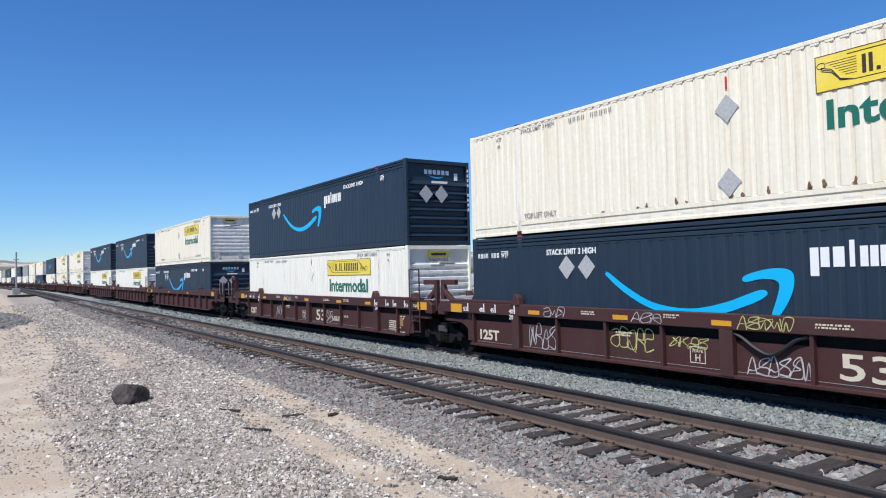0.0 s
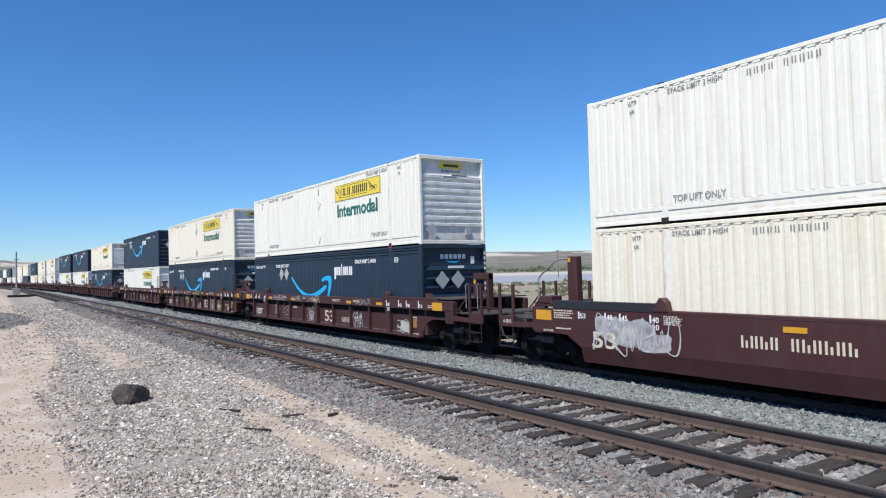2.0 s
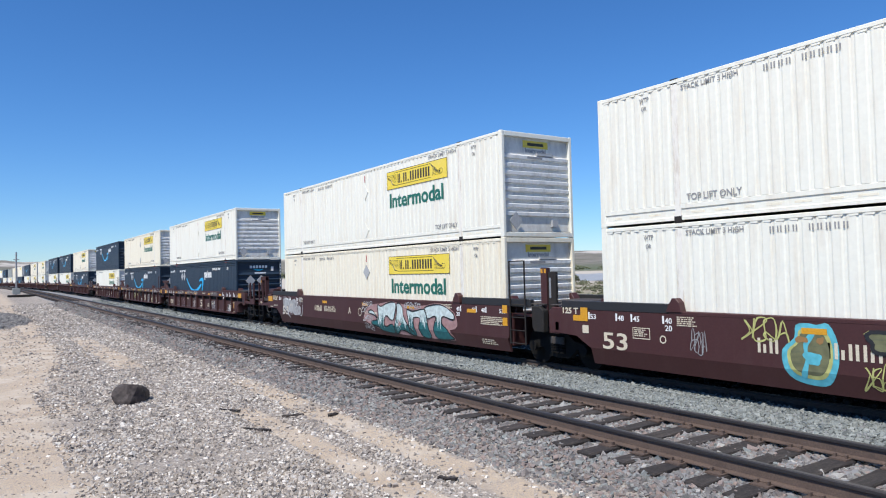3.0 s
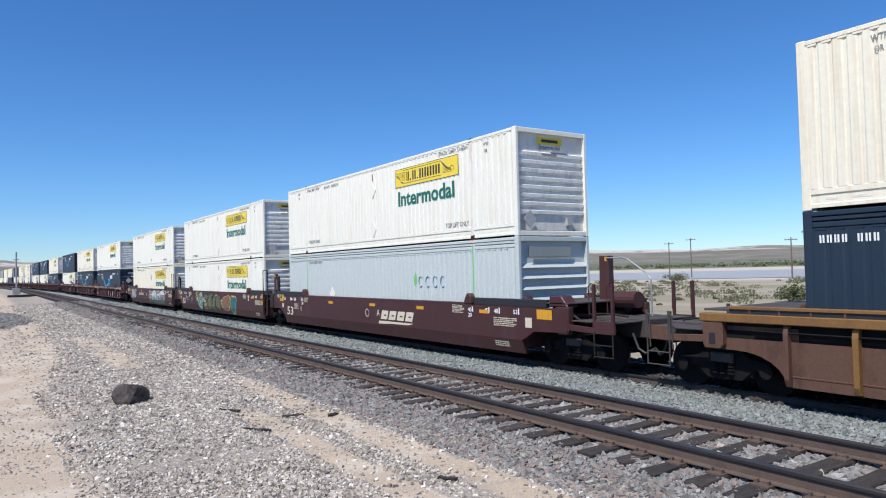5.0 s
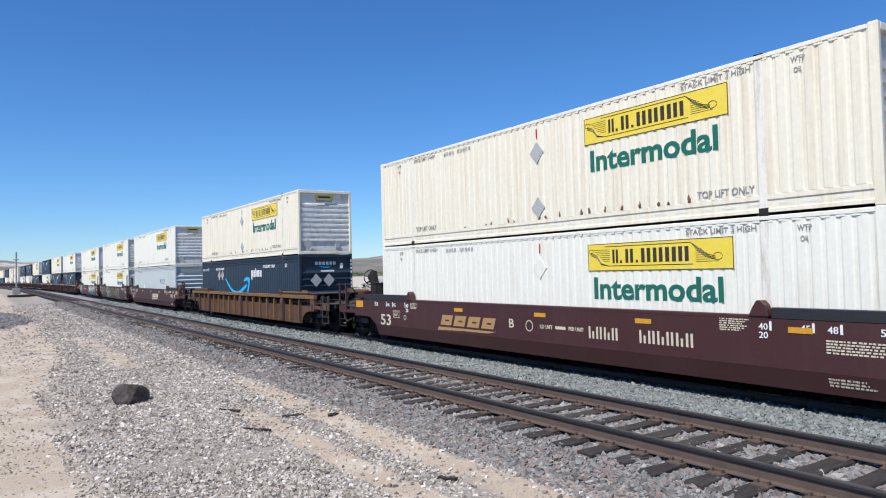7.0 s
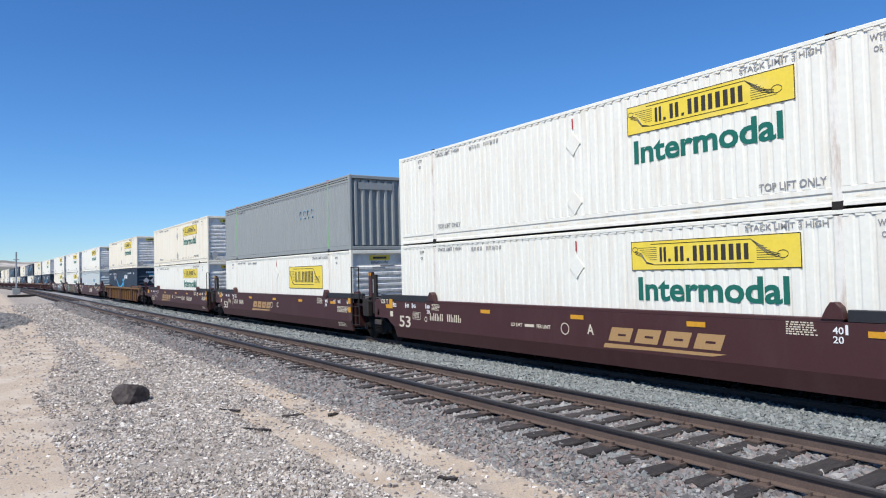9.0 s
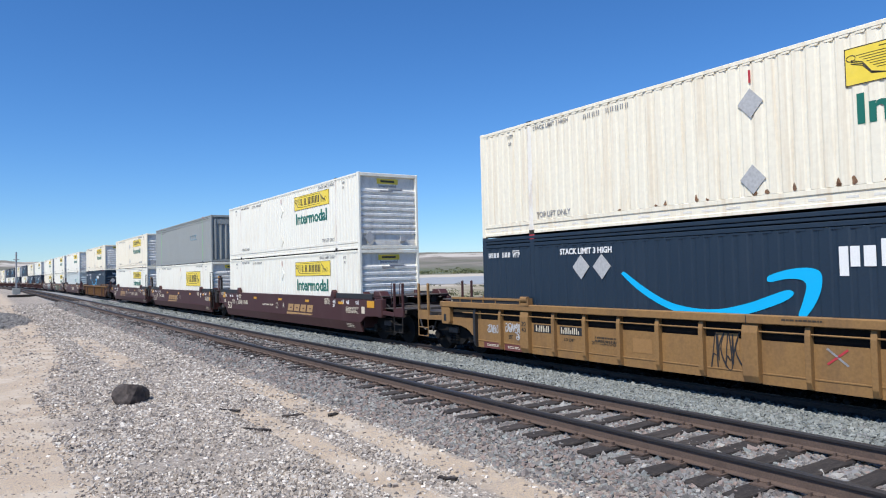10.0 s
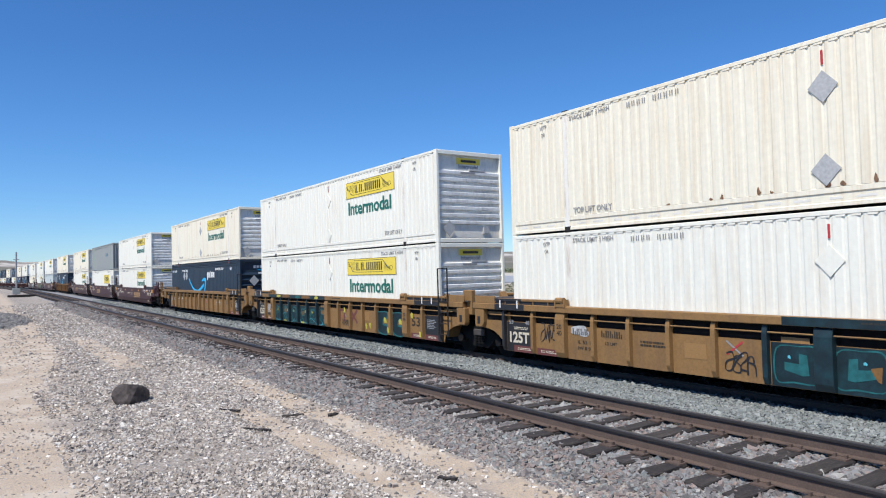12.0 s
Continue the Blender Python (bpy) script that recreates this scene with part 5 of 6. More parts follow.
                part("inspection_panel", bars([(-0.49, -0.30, 0.94, 1.12)], g), "letter_cream", car)
                continue
            if style == "smooth" and x == -0.9 and left == "coupler":
                x = -1.75
            part("reflector", bars([(x, x + (0.55 if big else 0.42), sill_z - (0.06 if big else 0), sill_z + (0.18 if big else 0.10))], g, 0.004), "reflector", car)
    return car


# ---- the train ----
HUNT = "white ribbed container with yellow sign and green lettering"
BOXES = {
    "white": ("hunt", "white", "end_grey", HUNT),
    "cream": ("hunt", "cream", "end_grey", "cream weathered ribbed container with yellow sign and green lettering"),
    "signed": ("hunt", "white", "end_grey", "white smooth container with only a yellow sign"),
    "navy": ("prime", "navy", "navy", "dark navy container with a bright blue curved arrow"),
    "grey": ("plain", "grey", "grey", "pale blue-grey ribbed container with small marks"),
    "slate": ("rib", "slate", "slate", "slate grey ribbed container with corrugated end"),
}
# x of the container's far end at the start, upper box, lower box, car kind, paint, low-x end, high-x end
TRAIN = [
    (217.00, "cream", "white", "beamed", "yellow", "joint", "joint"),
    (197.30, "white", "white", "beamed", "yellow", "joint", "joint"),
    (177.62, "cream", "navy", "beamed", "yellow", "coupler", "joint"),
    (153.92, "white", "white", "smooth", "oxide", "joint", "coupler"),
    (134.00, "slate", "signed", "smooth", "oxide", "joint", "joint"),
    (114.02, "cream", "white", "smooth", "oxide", "coupler", "joint"),
    (90.24, "cream", "navy", "beamed", "orange", "coupler", "coupler"),
    (66.60, "white", "grey", "smooth", "oxide", "joint", "coupler"),
    (47.03, "white", "white", "smooth", "oxide", "joint", "joint"),
    (27.40, "white", "cream", "smooth", "oxide", "coupler", "joint"),
    (3.88, "white", "navy", "ribbed", "maroon", "joint", "coupler"),
    (-15.82, "cream", "navy", "ribbed", "maroon", "joint", "joint"),
    (-35.60, "navy", "white", "ribbed", "maroon", "coupler", "joint"),
]
AHEAD = [("cream", "navy"), ("navy", "white"), ("navy", "white"), ("cream", "white"), ("cream", "cream"), ("navy", "white"), ("cream", "navy"), ("cream", "white"), ("slate", "white"),
         ("navy", "white"), ("white", "navy"), ("navy", "cream"), ("slate", "white"), ("white", "white"), ("cream", "navy"), ("white", "white"), ("navy", "white"), ("cream", "white"),
         ("white", "navy"), ("slate", "white"), ("white", "cream")]
x = -35.60
for k, (up, low) in enumerate(AHEAD):
    first = k % 3 == 0
    x -= 23.7 if first else 19.7
    TRAIN.append((x, up, low, "ribbed", "maroon", "coupler" if k % 3 == 2 else "joint", "coupler" if first else "joint"))

MOVING = []          # (thing, x at the start, height over its rail)
made_box, made_car = {}, {}


def place_box(kind, x0, z, far):
    style, paint, end_paint, label = BOXES[kind]
    if (kind, far) not in made_box:
        ob = made_box[kind, far] = build_container(style, paint, end_paint, label, "containers on the train", far)
    else:
        ob = copy_thing(made_box[kind, far], Matrix.Identity(4))
    MOVING.append((ob, x0, z))
    return ob


def build_train():
    for k, (x0, up, low, style, paint, le, ri) in enumerate(TRAIN):
        near = k < 13
        what = {"maroon": "weathered maroon well car with ribbed sides", "oxide": "dark red-brown well car with smooth sides",
                "yellow": "weathered yellow well car with ribbed sides and graffiti", "orange": "rusty orange well car with ribbed sides"}[paint]
        key = (style, paint, le, ri)
        if near or key not in made_car:
            car = build_car(style, paint, what, "well cars of the train", le, ri, near, not near, {0: (6.9, 16.0), 1: (2.5, 7.5)}.get(k, (99, 99)), k in (7, 9), k == 5)
            if not near:
                made_car[key] = car
            else:
                mark_car(car, k)
        else:
            car = copy_thing(made_car[key], Matrix.Identity(4))
        MOVING.append((car, x0, 0.0))
        place_box(low, x0, 0.40, k > 17)
        place_box(up, x0, 3.30, k > 17)


def drape(bm, style):
    """Lays flat paint on a side; the smooth side slants in below its crease."""
    if style == "smooth":
        bmesh.ops.bisect_plane(bm, geom=bm.verts[:] + bm.edges[:] + bm.faces[:], plane_co=(0, 0, 0.62), plane_no=(0, 0, 1))
        for v in bm.verts:
            if v.co.z < 0.62:
                v.co.y += (0.62 - v.co.z) * 0.11 / 0.36
    return bm


def sheet(outline, y):
    bm = bmesh.new()
    pts = [Vector((a, b, 0)) for a, b in outline]
    verts = [bm.verts.new((p.x, y, p.y)) for p in pts]
    for tri in geometry.tessellate_polygon([pts]):
        bm.faces.new([verts[i] for i in tri])
    bmesh.ops.recalc_face_normals(bm, faces=bm.faces[:])
    return bm


def blob(x, z, w, h, seed, n=26, rough=0.22):
    rng = random.Random(seed)
    ph = [rng.uniform(0, 6.3) for _ in range(4)]
    out = []
    for i in range(n):
        a = i * math.tau / n
        k = 1 + rough * (math.sin(2 * a + ph[0]) * 0.5 + math.sin(3 * a + ph[1]) * 0.5 + math.sin(5 * a + ph[2]) * 0.35)
        c, s = math.cos(a), math.sin(a)
        q = (abs(c) ** 3 + abs(s) ** 3) ** (-1 / 3)
        out.append((x + w / 2 + w / 2 * k * q * c * 0.9, min(z + h * 1.02, max(z - 0.02, z + h / 2 + h / 2 * k * q * s * 0.9))))
    return out


def outline_stroke(outline, y, r):
    bm = bmesh.new()
    n = len(outline)
    for i in range(n):
        p, q = Vector((outline[i][0], y, outline[i][1])), Vector((outline[(i + 1) % n][0], y, outline[(i + 1) % n][1]))
        d = q - p
        if d.length < 1e-4:
            continue
        s, e = Vector((-d.z, -i * 0.00003, d.x)).normalized() * r, d.normalized() * r * 0.6
        p, q = p - Vector((0, i * 0.00005, 0)), q - Vector((0, i * 0.00005, 0))
        bm.faces.new([bm.verts.new(v) for v in (p - e - s, q + e - s, q + e + s, p - e + s)])
    return bm


def spray(car, style, x, z, w, h, fill, line, seed, y, r=0.022):
    """One sprayed letter-like shape: a fill and its outline."""
    o = blob(x, z, w, h, seed)
    part("graffiti", drape(sheet(o, y), style), fill, car, "sprayed graffiti shape")
    if line:
        part("graffiti", drape(outline_stroke(o, y - 0.003, r), style), line, car)


def scrawl(car, style, x, z, w, h, colour, seed, y, r=0.018, strokes=5):
    ob = squiggle(car, x, z, w, h, colour, seed, y, r, strokes)
    if style == "smooth" and z < 0.62:
        bm = bmesh.new()
        bm.from_mesh(ob.data)
        drape(bm, style)
        bm.to_mesh(ob.data)
        bm.free()


def ticks(car, items, z0, z1, y):
    for x, text, side in items:
        part("length_mark", bars([(x - 0.022, x + 0.022, z0, z1)], y), "letter", car)
        words(text, 0.11, "letter", car, x + 0.04 if side > 0 else x - 0.22, y - 0.001, z0 + 0.01, 0.17)
        if text == "40":
            words("20", 0.11, "letter", car, x + 0.04 if side > 0 else x - 0.22, y - 0.001, z0 - 0.14, 0.17)


def name_blocks(car, x, z, w, h, colour, y, lean=0.12, n=4, swoosh=True):
    """A maker's mark as plain leaning blocks over a thin wedge."""
    step = w / n
    for k in range(n):
        a = x + k * step
        part("name_block", drape(sheet([(a, z), (a + step * 0.82, z), (a + step * 0.82 + lean, z + h), (a + lean, z + h)], y), "smooth"), colour, car)
        part("name_block", drape(sheet([(a + step * 0.3 + lean * 0.5, z + h * 0.4), (a + step * 0.6 + lean * 0.5, z + h * 0.4), (a + step * 0.6 + lean * 0.6, z + h * 0.55), (a + step * 0.3 + lean * 0.6, z + h * 0.55)], y - 0.003), "smooth"), "oxide", car)
    if swoosh:
        part("mark_underline", drape(sheet([(x - 0.1, z - 0.06), (x + w, z - 0.06), (x + w - 0.3, z - 0.12), (x + w * 0.4, z - 0.13), (x - 0.15, z - 0.16)], y), "smooth"), colour, car)


def number_bars(car, x, z, n, h, colour, y, gap=()):
    for k in range(n):
        if k not in gap:
            part("number_bar", bars([(x + k * h * 0.85, x + k * h * 0.85 + h * 0.2, z, z + h)], y), colour, car)
            part("number_bar", bars([(x + k * h * 0.85 + h * 0.4, x + k * h * 0.85 + h * 0.6, z, z + h * (0.6 + 0.4 * (k % 2)))], y), colour, car)


def small_print(car, x, z, w, h, lines, y, seed, colour="letter_cream"):
    ob = part("small_print", text_block(x, z, w, h, lines, y, seed), colour, car, "rows of small stencilled print")
    ob["kind"] = "stuff"


def mark_ribbed(car, k):
    p, s = -1.338, -1.478
    rng = random.Random(k)
    words("53", 0.42, "letter_cream", car, 10.05 if k == 11 else 8.7, p, 0.52, 0.85)
    words("125T", 0.25, "letter_cream", car, 0.32, p, 0.52, 0.85, bold=0.035)
    number_bars(car, 10.3 if k != 11 else 12.95, 0.55, 4, 0.2, "letter_cream", p)
    number_bars(car, 11.35 if k != 11 else 14.5, 0.72, 5, 0.09, "letter_cream", p)
    ticks(car, ((14.13, "40", 1), (14.95, "45", 1), (15.45, "48", 1), (16.2, "53", 1), (2.0, "40", -1), (1.2, "45", -1), (0.7, "48", -1), (-0.05, "53", -1)), 1.27, 1.5, s)
    for q, (x, z, w) in enumerate(((9.75, 1.32, 0.7), (11.6, 1.33, 0.6), (4.4, 1.34, 0.5), (6.7, 1.36, 0.4), (16.75, 1.28, 0.75))):
        small_print(car, x, z, w, 0.1, 2, s, 60 + q + k)
    for q, (x, z, w, h, n_) in enumerate(((14.9, 0.45, 0.8, 0.34, 5), (15.5, 0.82, 0.5, 0.15, 2), (5.3, 0.9, 0.5, 0.12, 2), (15.3, 0.34, 0.7, 0.1, 2))):
        small_print(car, x, z, w, h, n_, p, 80 + q + k)
    for z in (0.44,):
        part("stripe", bars([(0.2, 16.0, z, z + 0.010)], p), "letter_grey", car)
    part("plate_box", bars([(7.2, 7.55, 0.52, 0.535), (7.2, 7.55, 0.83, 0.845), (7.2, 7.215, 0.535, 0.83), (7.535, 7.55, 0.535, 0.83)], p), "letter_cream", car)
    words("PLATE", 0.05, "letter_cream", car, 7.26, p, 0.73, 0.23)
    words("H", 0.13, "letter_cream", car, 7.32, p, 0.56, 0.11)
    part("inspection_panel", bars([(15.6, 15.85, 0.62, 0.9)], p - 0.001), "faint_yellow", car)
    part("drain_hole", prism(bmesh.new(), [(14.75 + 0.08 * math.cos(a), 0.7 + 0.1 * math.sin(a)) for a in np.linspace(0, 5.9, 14)], p - 0.003, p, "y"), "black", car, "dark oval drain hole")
    tags = {11: ((2.4, 0.5, 0.95, 0.5, "spray_white", p), (5.15, 0.66, 1.15, 0.42, "spray_lime", p), (6.72, 0.8, 0.85, 0.2, "spray_lime", p), (8.4, 0.42, 1.2, 0.36, "spray_white", p),
                 (11.35, 0.4, 1.25, 0.62, "spray_white", p), (12.9, 0.4, 1.15, 0.6, "spray_lime", p), (8.32, 1.26, 1.05, 0.22, "spray_lime", s), (5.85, 1.27, 0.75, 0.2, "spray_white", s), (3.1, 1.27, 0.7, 0.2, "spray_white", s), (12.2, 1.3, 0.35, 0.16, "spray_white", s)),
            10: ((3.1, 1.27, 1.5, 0.2, "spray_white", s), (5.6, 1.26, 0.9, 0.22, "spray_white", s), (7.2, 1.26, 1.3, 0.22, "spray_white", s), (11.8, 1.28, 1.1, 0.18, "letter_grey", s), (10.95, 0.42, 1.1, 0.55, "spray_white", p),
                 (14.55, 0.45, 0.95, 0.34, "spray_white", p), (6.9, 0.5, 1.0, 0.5, "spray_white", p), (2.9, 0.6, 0.6, 0.4, "spray_white", p), (4.0, 0.6, 0.9, 0.45, "spray_pink", p)),
            12: ((9.4, 0.5, 0.9, 0.45, "spray_white", p), (4.0, 0.55, 0.8, 0.4, "spray_white", p), (5.3, 1.28, 0.9, 0.18, "spray_white", s))}
    for q, (x, z, w, h, colour, y) in enumerate(tags[k]):
        squiggle(car, x, z, w, h, colour, 100 * k + q, y, 0.014 if h > 0.3 else 0.011, max(3, int(w * 5)))
    if k == 11:
        hose = tube(bmesh.new(), [(v.x, -1.40, v.y) for v in smooth_path([(8.12, 1.19), (8.35, 1.10), (8.62, 0.92), (8.88, 0.82), (9.12, 0.92), (9.36, 1.10), (9.6, 1.18)])], 0.035)
        part("sagging_pipe", hose, "black", car, "black sagging pipe under the sill")
    if k == 10:
        spray(car, "ribbed", 14.6, 0.45, 0.85, 0.34, "spray_white", None, 5, p + 0.001)


def letter_shape(car, outline, y, seed, upper="spray_mint", lower="teal", split=0.80):
    """A sprayed letter-like shape: pale above, teal below with drips across, a black outline."""
    rng = random.Random(seed)
    shape = rounded(outline, 3)
    part("graffiti", drape(sheet(shape, y), "smooth"), upper, car, "pale sprayed letter shape")
    low = sheet(shape, y - 0.002)
    bmesh.ops.bisect_plane(low, geom=low.verts[:] + low.edges[:] + low.faces[:], plane_co=(0, 0, split), plane_no=(0, 0, 1), clear_outer=True)
    part("graffiti", drape(low, "smooth"), lower, car, "teal sprayed lower half")
    cells = []
    x0, x1 = min(p[0] for p in shape), max(p[0] for p in shape)
    def within(x, z):
        return sum((p[1] > z) != (q[1] > z) and x < (q[0] - p[0]) * (z - p[1]) / (q[1] - p[1]) + p[0] for p, q in zip(shape, shape[1:] + shape[:1])) % 2

    for _ in range(int(34 * (x1 - x0))):
        x = rng.uniform(x0 + 0.06, x1 - 0.06)
        up = rng.random() < 0.5
        a, c_ = (split - 0.03, split + rng.uniform(0.12, 0.3)) if up else (split + 0.03, split - rng.uniform(0.12, 0.32))
        if within(x, c_) and within(x - 0.03, a) and within(x + 0.03, a):
            cells.append((up, x, a, c_))
    for way, paint in ((True, lower), (False, upper)):
        bm = bmesh.new()
        for up, x, a, c_ in cells:
            if up == way:
                bm.faces.new([bm.verts.new(v) for v in ((x - 0.022, y - 0.004, a), (x + 0.022, y - 0.004, a), (x + 0.008 - 0.04 * up, y - 0.004 - 0.00002 * len(bm.faces), c_))])
        part("dripping_paint", drape(bm, "smooth"), paint, car)["kind"] = "stuff"
    path = [Vector(p) for p in shape + shape[:1]]
    part("graffiti", drape(ribbon(bmesh.new(), path, y - 0.006, 0.026), "smooth"), "black", car, "black sprayed outline")


def teal_piece(car, y):
    cloud = [(8.18, 0.8), (8.46, 1.14), (8.73, 1.29), (9.36, 1.34), (10.12, 1.44), (10.45, 1.43), (11.07, 1.36), (11.74, 1.34), (12.37, 1.37), (12.87, 1.44), (13.42, 1.43), (13.98, 1.18),
             (14.11, 0.86), (13.96, 0.72), (13.71, 0.66), (13.92, 0.38), (12.98, 0.36), (11.97, 0.37), (11.02, 0.36), (10.29, 0.38), (9.61, 0.42), (8.83, 0.58), (8.44, 0.68)]
    part("graffiti", drape(sheet(rounded(cloud, 3), y - 0.001), "smooth"), "spray_pink", car, "dusty pink sprayed cloud")
    hooked = [(8.59, 1.01), (8.78, 1.11), (9.03, 1.03), (9.33, 0.83), (9.29, 1.29), (9.53, 1.25), (9.89, 1.36), (10.23, 1.42), (10.5, 1.40), (10.57, 1.28), (10.48, 1.03), (10.39, 0.84), (10.17, 0.83),
              (9.98, 0.94), (9.81, 0.91), (9.74, 0.69), (9.88, 0.57), (10.3, 0.69), (10.46, 0.5), (10.43, 0.37), (9.61, 0.42), (9.32, 0.53), (8.89, 0.6), (8.86, 0.73), (9.27, 0.79), (9.03, 0.94)]
    peaked = [(10.6, 1.34), (10.76, 1.40), (10.99, 1.26), (11.05, 0.99), (11.33, 0.69), (11.7, 0.42), (11.42, 0.41), (11.18, 0.49), (10.83, 0.51), (10.61, 0.39), (10.4, 0.41), (10.5, 0.79), (10.62, 1.12)]
    gate = [(11.26, 1.2), (11.64, 1.16), (12.32, 1.25), (12.44, 1.08), (12.51, 0.79), (12.64, 0.39), (12.15, 0.39), (11.99, 0.67), (12.07, 0.96), (11.68, 0.95), (11.67, 0.76), (11.79, 0.41), (11.42, 0.43), (11.36, 0.85)]
    roof = [(12.36, 1.29), (12.87, 1.40), (13.41, 1.39), (13.95, 1.16), (13.91, 0.99), (13.44, 1.07), (13.3, 1.0), (13.33, 0.83), (13.61, 0.68), (13.74, 0.53), (13.88, 0.41), (12.99, 0.38), (12.86, 0.71),
            (13.01, 1.01), (12.85, 1.05), (12.54, 0.96), (12.44, 1.11)]
    for q, (shape, split) in enumerate(((gate, 0.84), (peaked, 0.72), (hooked, 0.78), (roof, 0.88))):
        letter_shape(car, shape, y - 0.004 - 0.002 * q, 300 + q, split=split)
    part("graffiti", sheet([(10.74, 0.87), (10.91, 0.69), (10.72, 0.64)], y - 0.016), "spray_pink", car)
    for q, (x, z, w, h) in enumerate(((8.15, 1.24, 0.75, 0.15), (8.05, 1.02, 0.4, 0.16), (8.2, 0.72, 0.7, 0.18), (8.3, 0.42, 0.65, 0.17), (11.1, 1.27, 1.0, 0.15))):
        scrawl(car, "smooth", x, z, w, h, "spray_white", 400 + q, y - 0.010, 0.013, max(2, int(w * 6)))


def mark_smooth(car, k):
    y, s = -1.474, "smooth"
    ticks(car, ((-0.28, "53", 1), (0.53, "48", 1), (0.95, "45", 1), (1.77, "40", 1), (14.3, "40", -1), (15.05, "45", -1), (15.5, "48", -1), (16.3, "53", -1)), 1.26, 1.42, y)
    words("53", 0.35, "letter_cream", car, 0.12, y, 0.64, 0.70)
    small_print(car, 13.3, 1.2, 0.6, 0.24, 6, y, 10 + k)
    small_print(car, 15.25, 0.92, 1.1, 0.24, 5, y, 20 + k)
    small_print(car, 2.1, 1.22, 0.45, 0.2, 5, y, 30 + k)
    ob = text_block(15.25, 0.38, 0.75, 0.16, 3, y - 0.002, 40 + k)
    part("small_print", drape(ob, s), "letter_cream", car)
    part("plate_box", outline_stroke(rect(0.98, 1.42, 0.92, 1.14), y - 0.001, 0.008), "letter_cream", car)
    small_print(car, 1.02, 0.95, 0.36, 0.16, 4, y, 90 + k)
    for x, r_ in ((7.9, 0.13), (1.75, 0.07)):
        ring = outline_stroke([(x + r_ * math.cos(a), 0.87 + r_ + r_ * math.sin(a)) for a in np.linspace(0, math.tau, 19)[:-1]], y - 0.001, 0.012)
        part("round_mark", ring, "letter_cream", car)
    if TRAIN[k][6] != "joint":
        part("inspection_panel", bars([(16.55, 16.8, 0.95, 1.2)], y), "letter_cream", car)
    letter = {3: "A", 4: "C", 5: "B", 7: "A", 8: "C", 9: "A"}[k]
    words(letter, 0.22, "letter_cream", car, {9: 6.95, 5: 7.1}.get(k, 8.62), y, 0.92, 0.2)
    if k in (5, 3, 7, 4):
        x0, w, col = {5: (3.85, 2.7, "gold"), 3: (9.25, 2.9, "gold"), 7: (8.9, 2.2, "letter_cream"), 4: (5.2, 2.6, "gold")}[k]
        name_blocks(car, x0, 0.82, w, 0.30, col, y - 0.001)
    if k == 5:
        number_bars(car, 9.95, 0.83, 4, 0.27, "letter_cream", y)
        number_bars(car, 11.4, 0.83, 6, 0.27, "letter_cream", y)
    if k in (3, 4):
        number_bars(car, 2.0, 0.92, 9, 0.22, "letter_cream", y, (4,))
    if k in (3, 5, 9, 8):
        words("LD LMT", 0.09, "letter_cream", car, 8.3 if k != 3 else 5.9, y, 0.96, 0.45)
        part("number_bar", bars([(8.85 if k != 3 else 6.45, 9.2 if k != 3 else 6.8, 0.97, 1.04)], y), "letter_cream", car)
        words("PER UNIT", 0.09, "letter_cream", car, 9.3 if k != 3 else 6.9, y, 0.96, 0.5)
    if k == 9:
        words("A-END", 0.09, "letter_cream", car, -3.12, -1.434, 1.03, 0.34)
        small_print(car, -1.12, 1.22, 0.70, 0.22, 4, y, 95)
        small_print(car, -1.05, 0.96, 0.6, 0.06, 1, y, 96)
        words("JACK HERE", 0.05, "letter_cream", car, -1.5, y, 0.91, 0.34)
        number_bars(car, 3.8, 0.92, 11, 0.22, "letter_cream", y, (4,))
        for q, (x, z, w, h) in enumerate(((0.35, 0.68, 1.0, 0.7), (0.9, 0.66, 1.1, 0.66), (1.55, 0.64, 0.75, 0.45), (0.2, 0.98, 0.5, 0.4))):
            spray(car, s, x, z, w, h, "spray_grey", None, 210 + q, y - 0.001 - 0.0006 * q)
        scrawl(car, s, 0.15, 0.62, 2.3, 0.72, "spray_white", 215, y - 0.004, 0.022, 7)
        teal_piece(car, y)
    if k == 8:
        number_bars(car, 3.8, 0.86, 10, 0.26, "letter_cream", y, (2, 3, 4))
        ring = [(4.18, 0.95), (4.45, 1.16), (4.5, 1.38), (4.75, 1.42), (4.95, 1.40), (5.2, 1.42), (5.38, 1.1), (5.36, 0.7), (5.15, 0.42), (4.8, 0.38), (4.4, 0.45), (4.2, 0.65)]
        mid = (4.72, 0.92)
        for q, (grow, paint) in enumerate(((1.0, "spray_cyan"), (0.80, "spray_lime"), (0.68, "olive"))):
            part("graffiti", drape(sheet(rounded([(mid[0] + (a - 4.78) * grow * 0.78, mid[1] + (c_ - mid[1]) * grow) for a, c_ in ring], 3), y - 0.001 - 0.002 * q), s), paint, car, "sprayed ring of paint")
        part("graffiti", drape(ribbon(bmesh.new(), smooth_path([(4.80, 1.28), (4.66, 1.05), (4.68, 0.8), (4.60, 0.5)]), y - 0.007, 0.05), s), "spray_cyan", car)
        spray(car, s, 4.62, 0.72, 0.3, 0.24, "spray_cyan", None, 422, y - 0.009)
        for x in (4.48, 4.84):
            spray(car, s, x, 1.08, 0.22 if x < 4.6 else 0.13, 0.12, "faint_yellow", None, int(x * 90), y - 0.009)
        scrawl(car, s, 3.5, 1.06, 0.85, 0.38, "spray_lime", 423, y - 0.002, 0.018, 4)
        scrawl(car, s, 5.55, 0.42, 0.75, 0.38, "spray_lime", 424, y - 0.004, 0.014, 6)
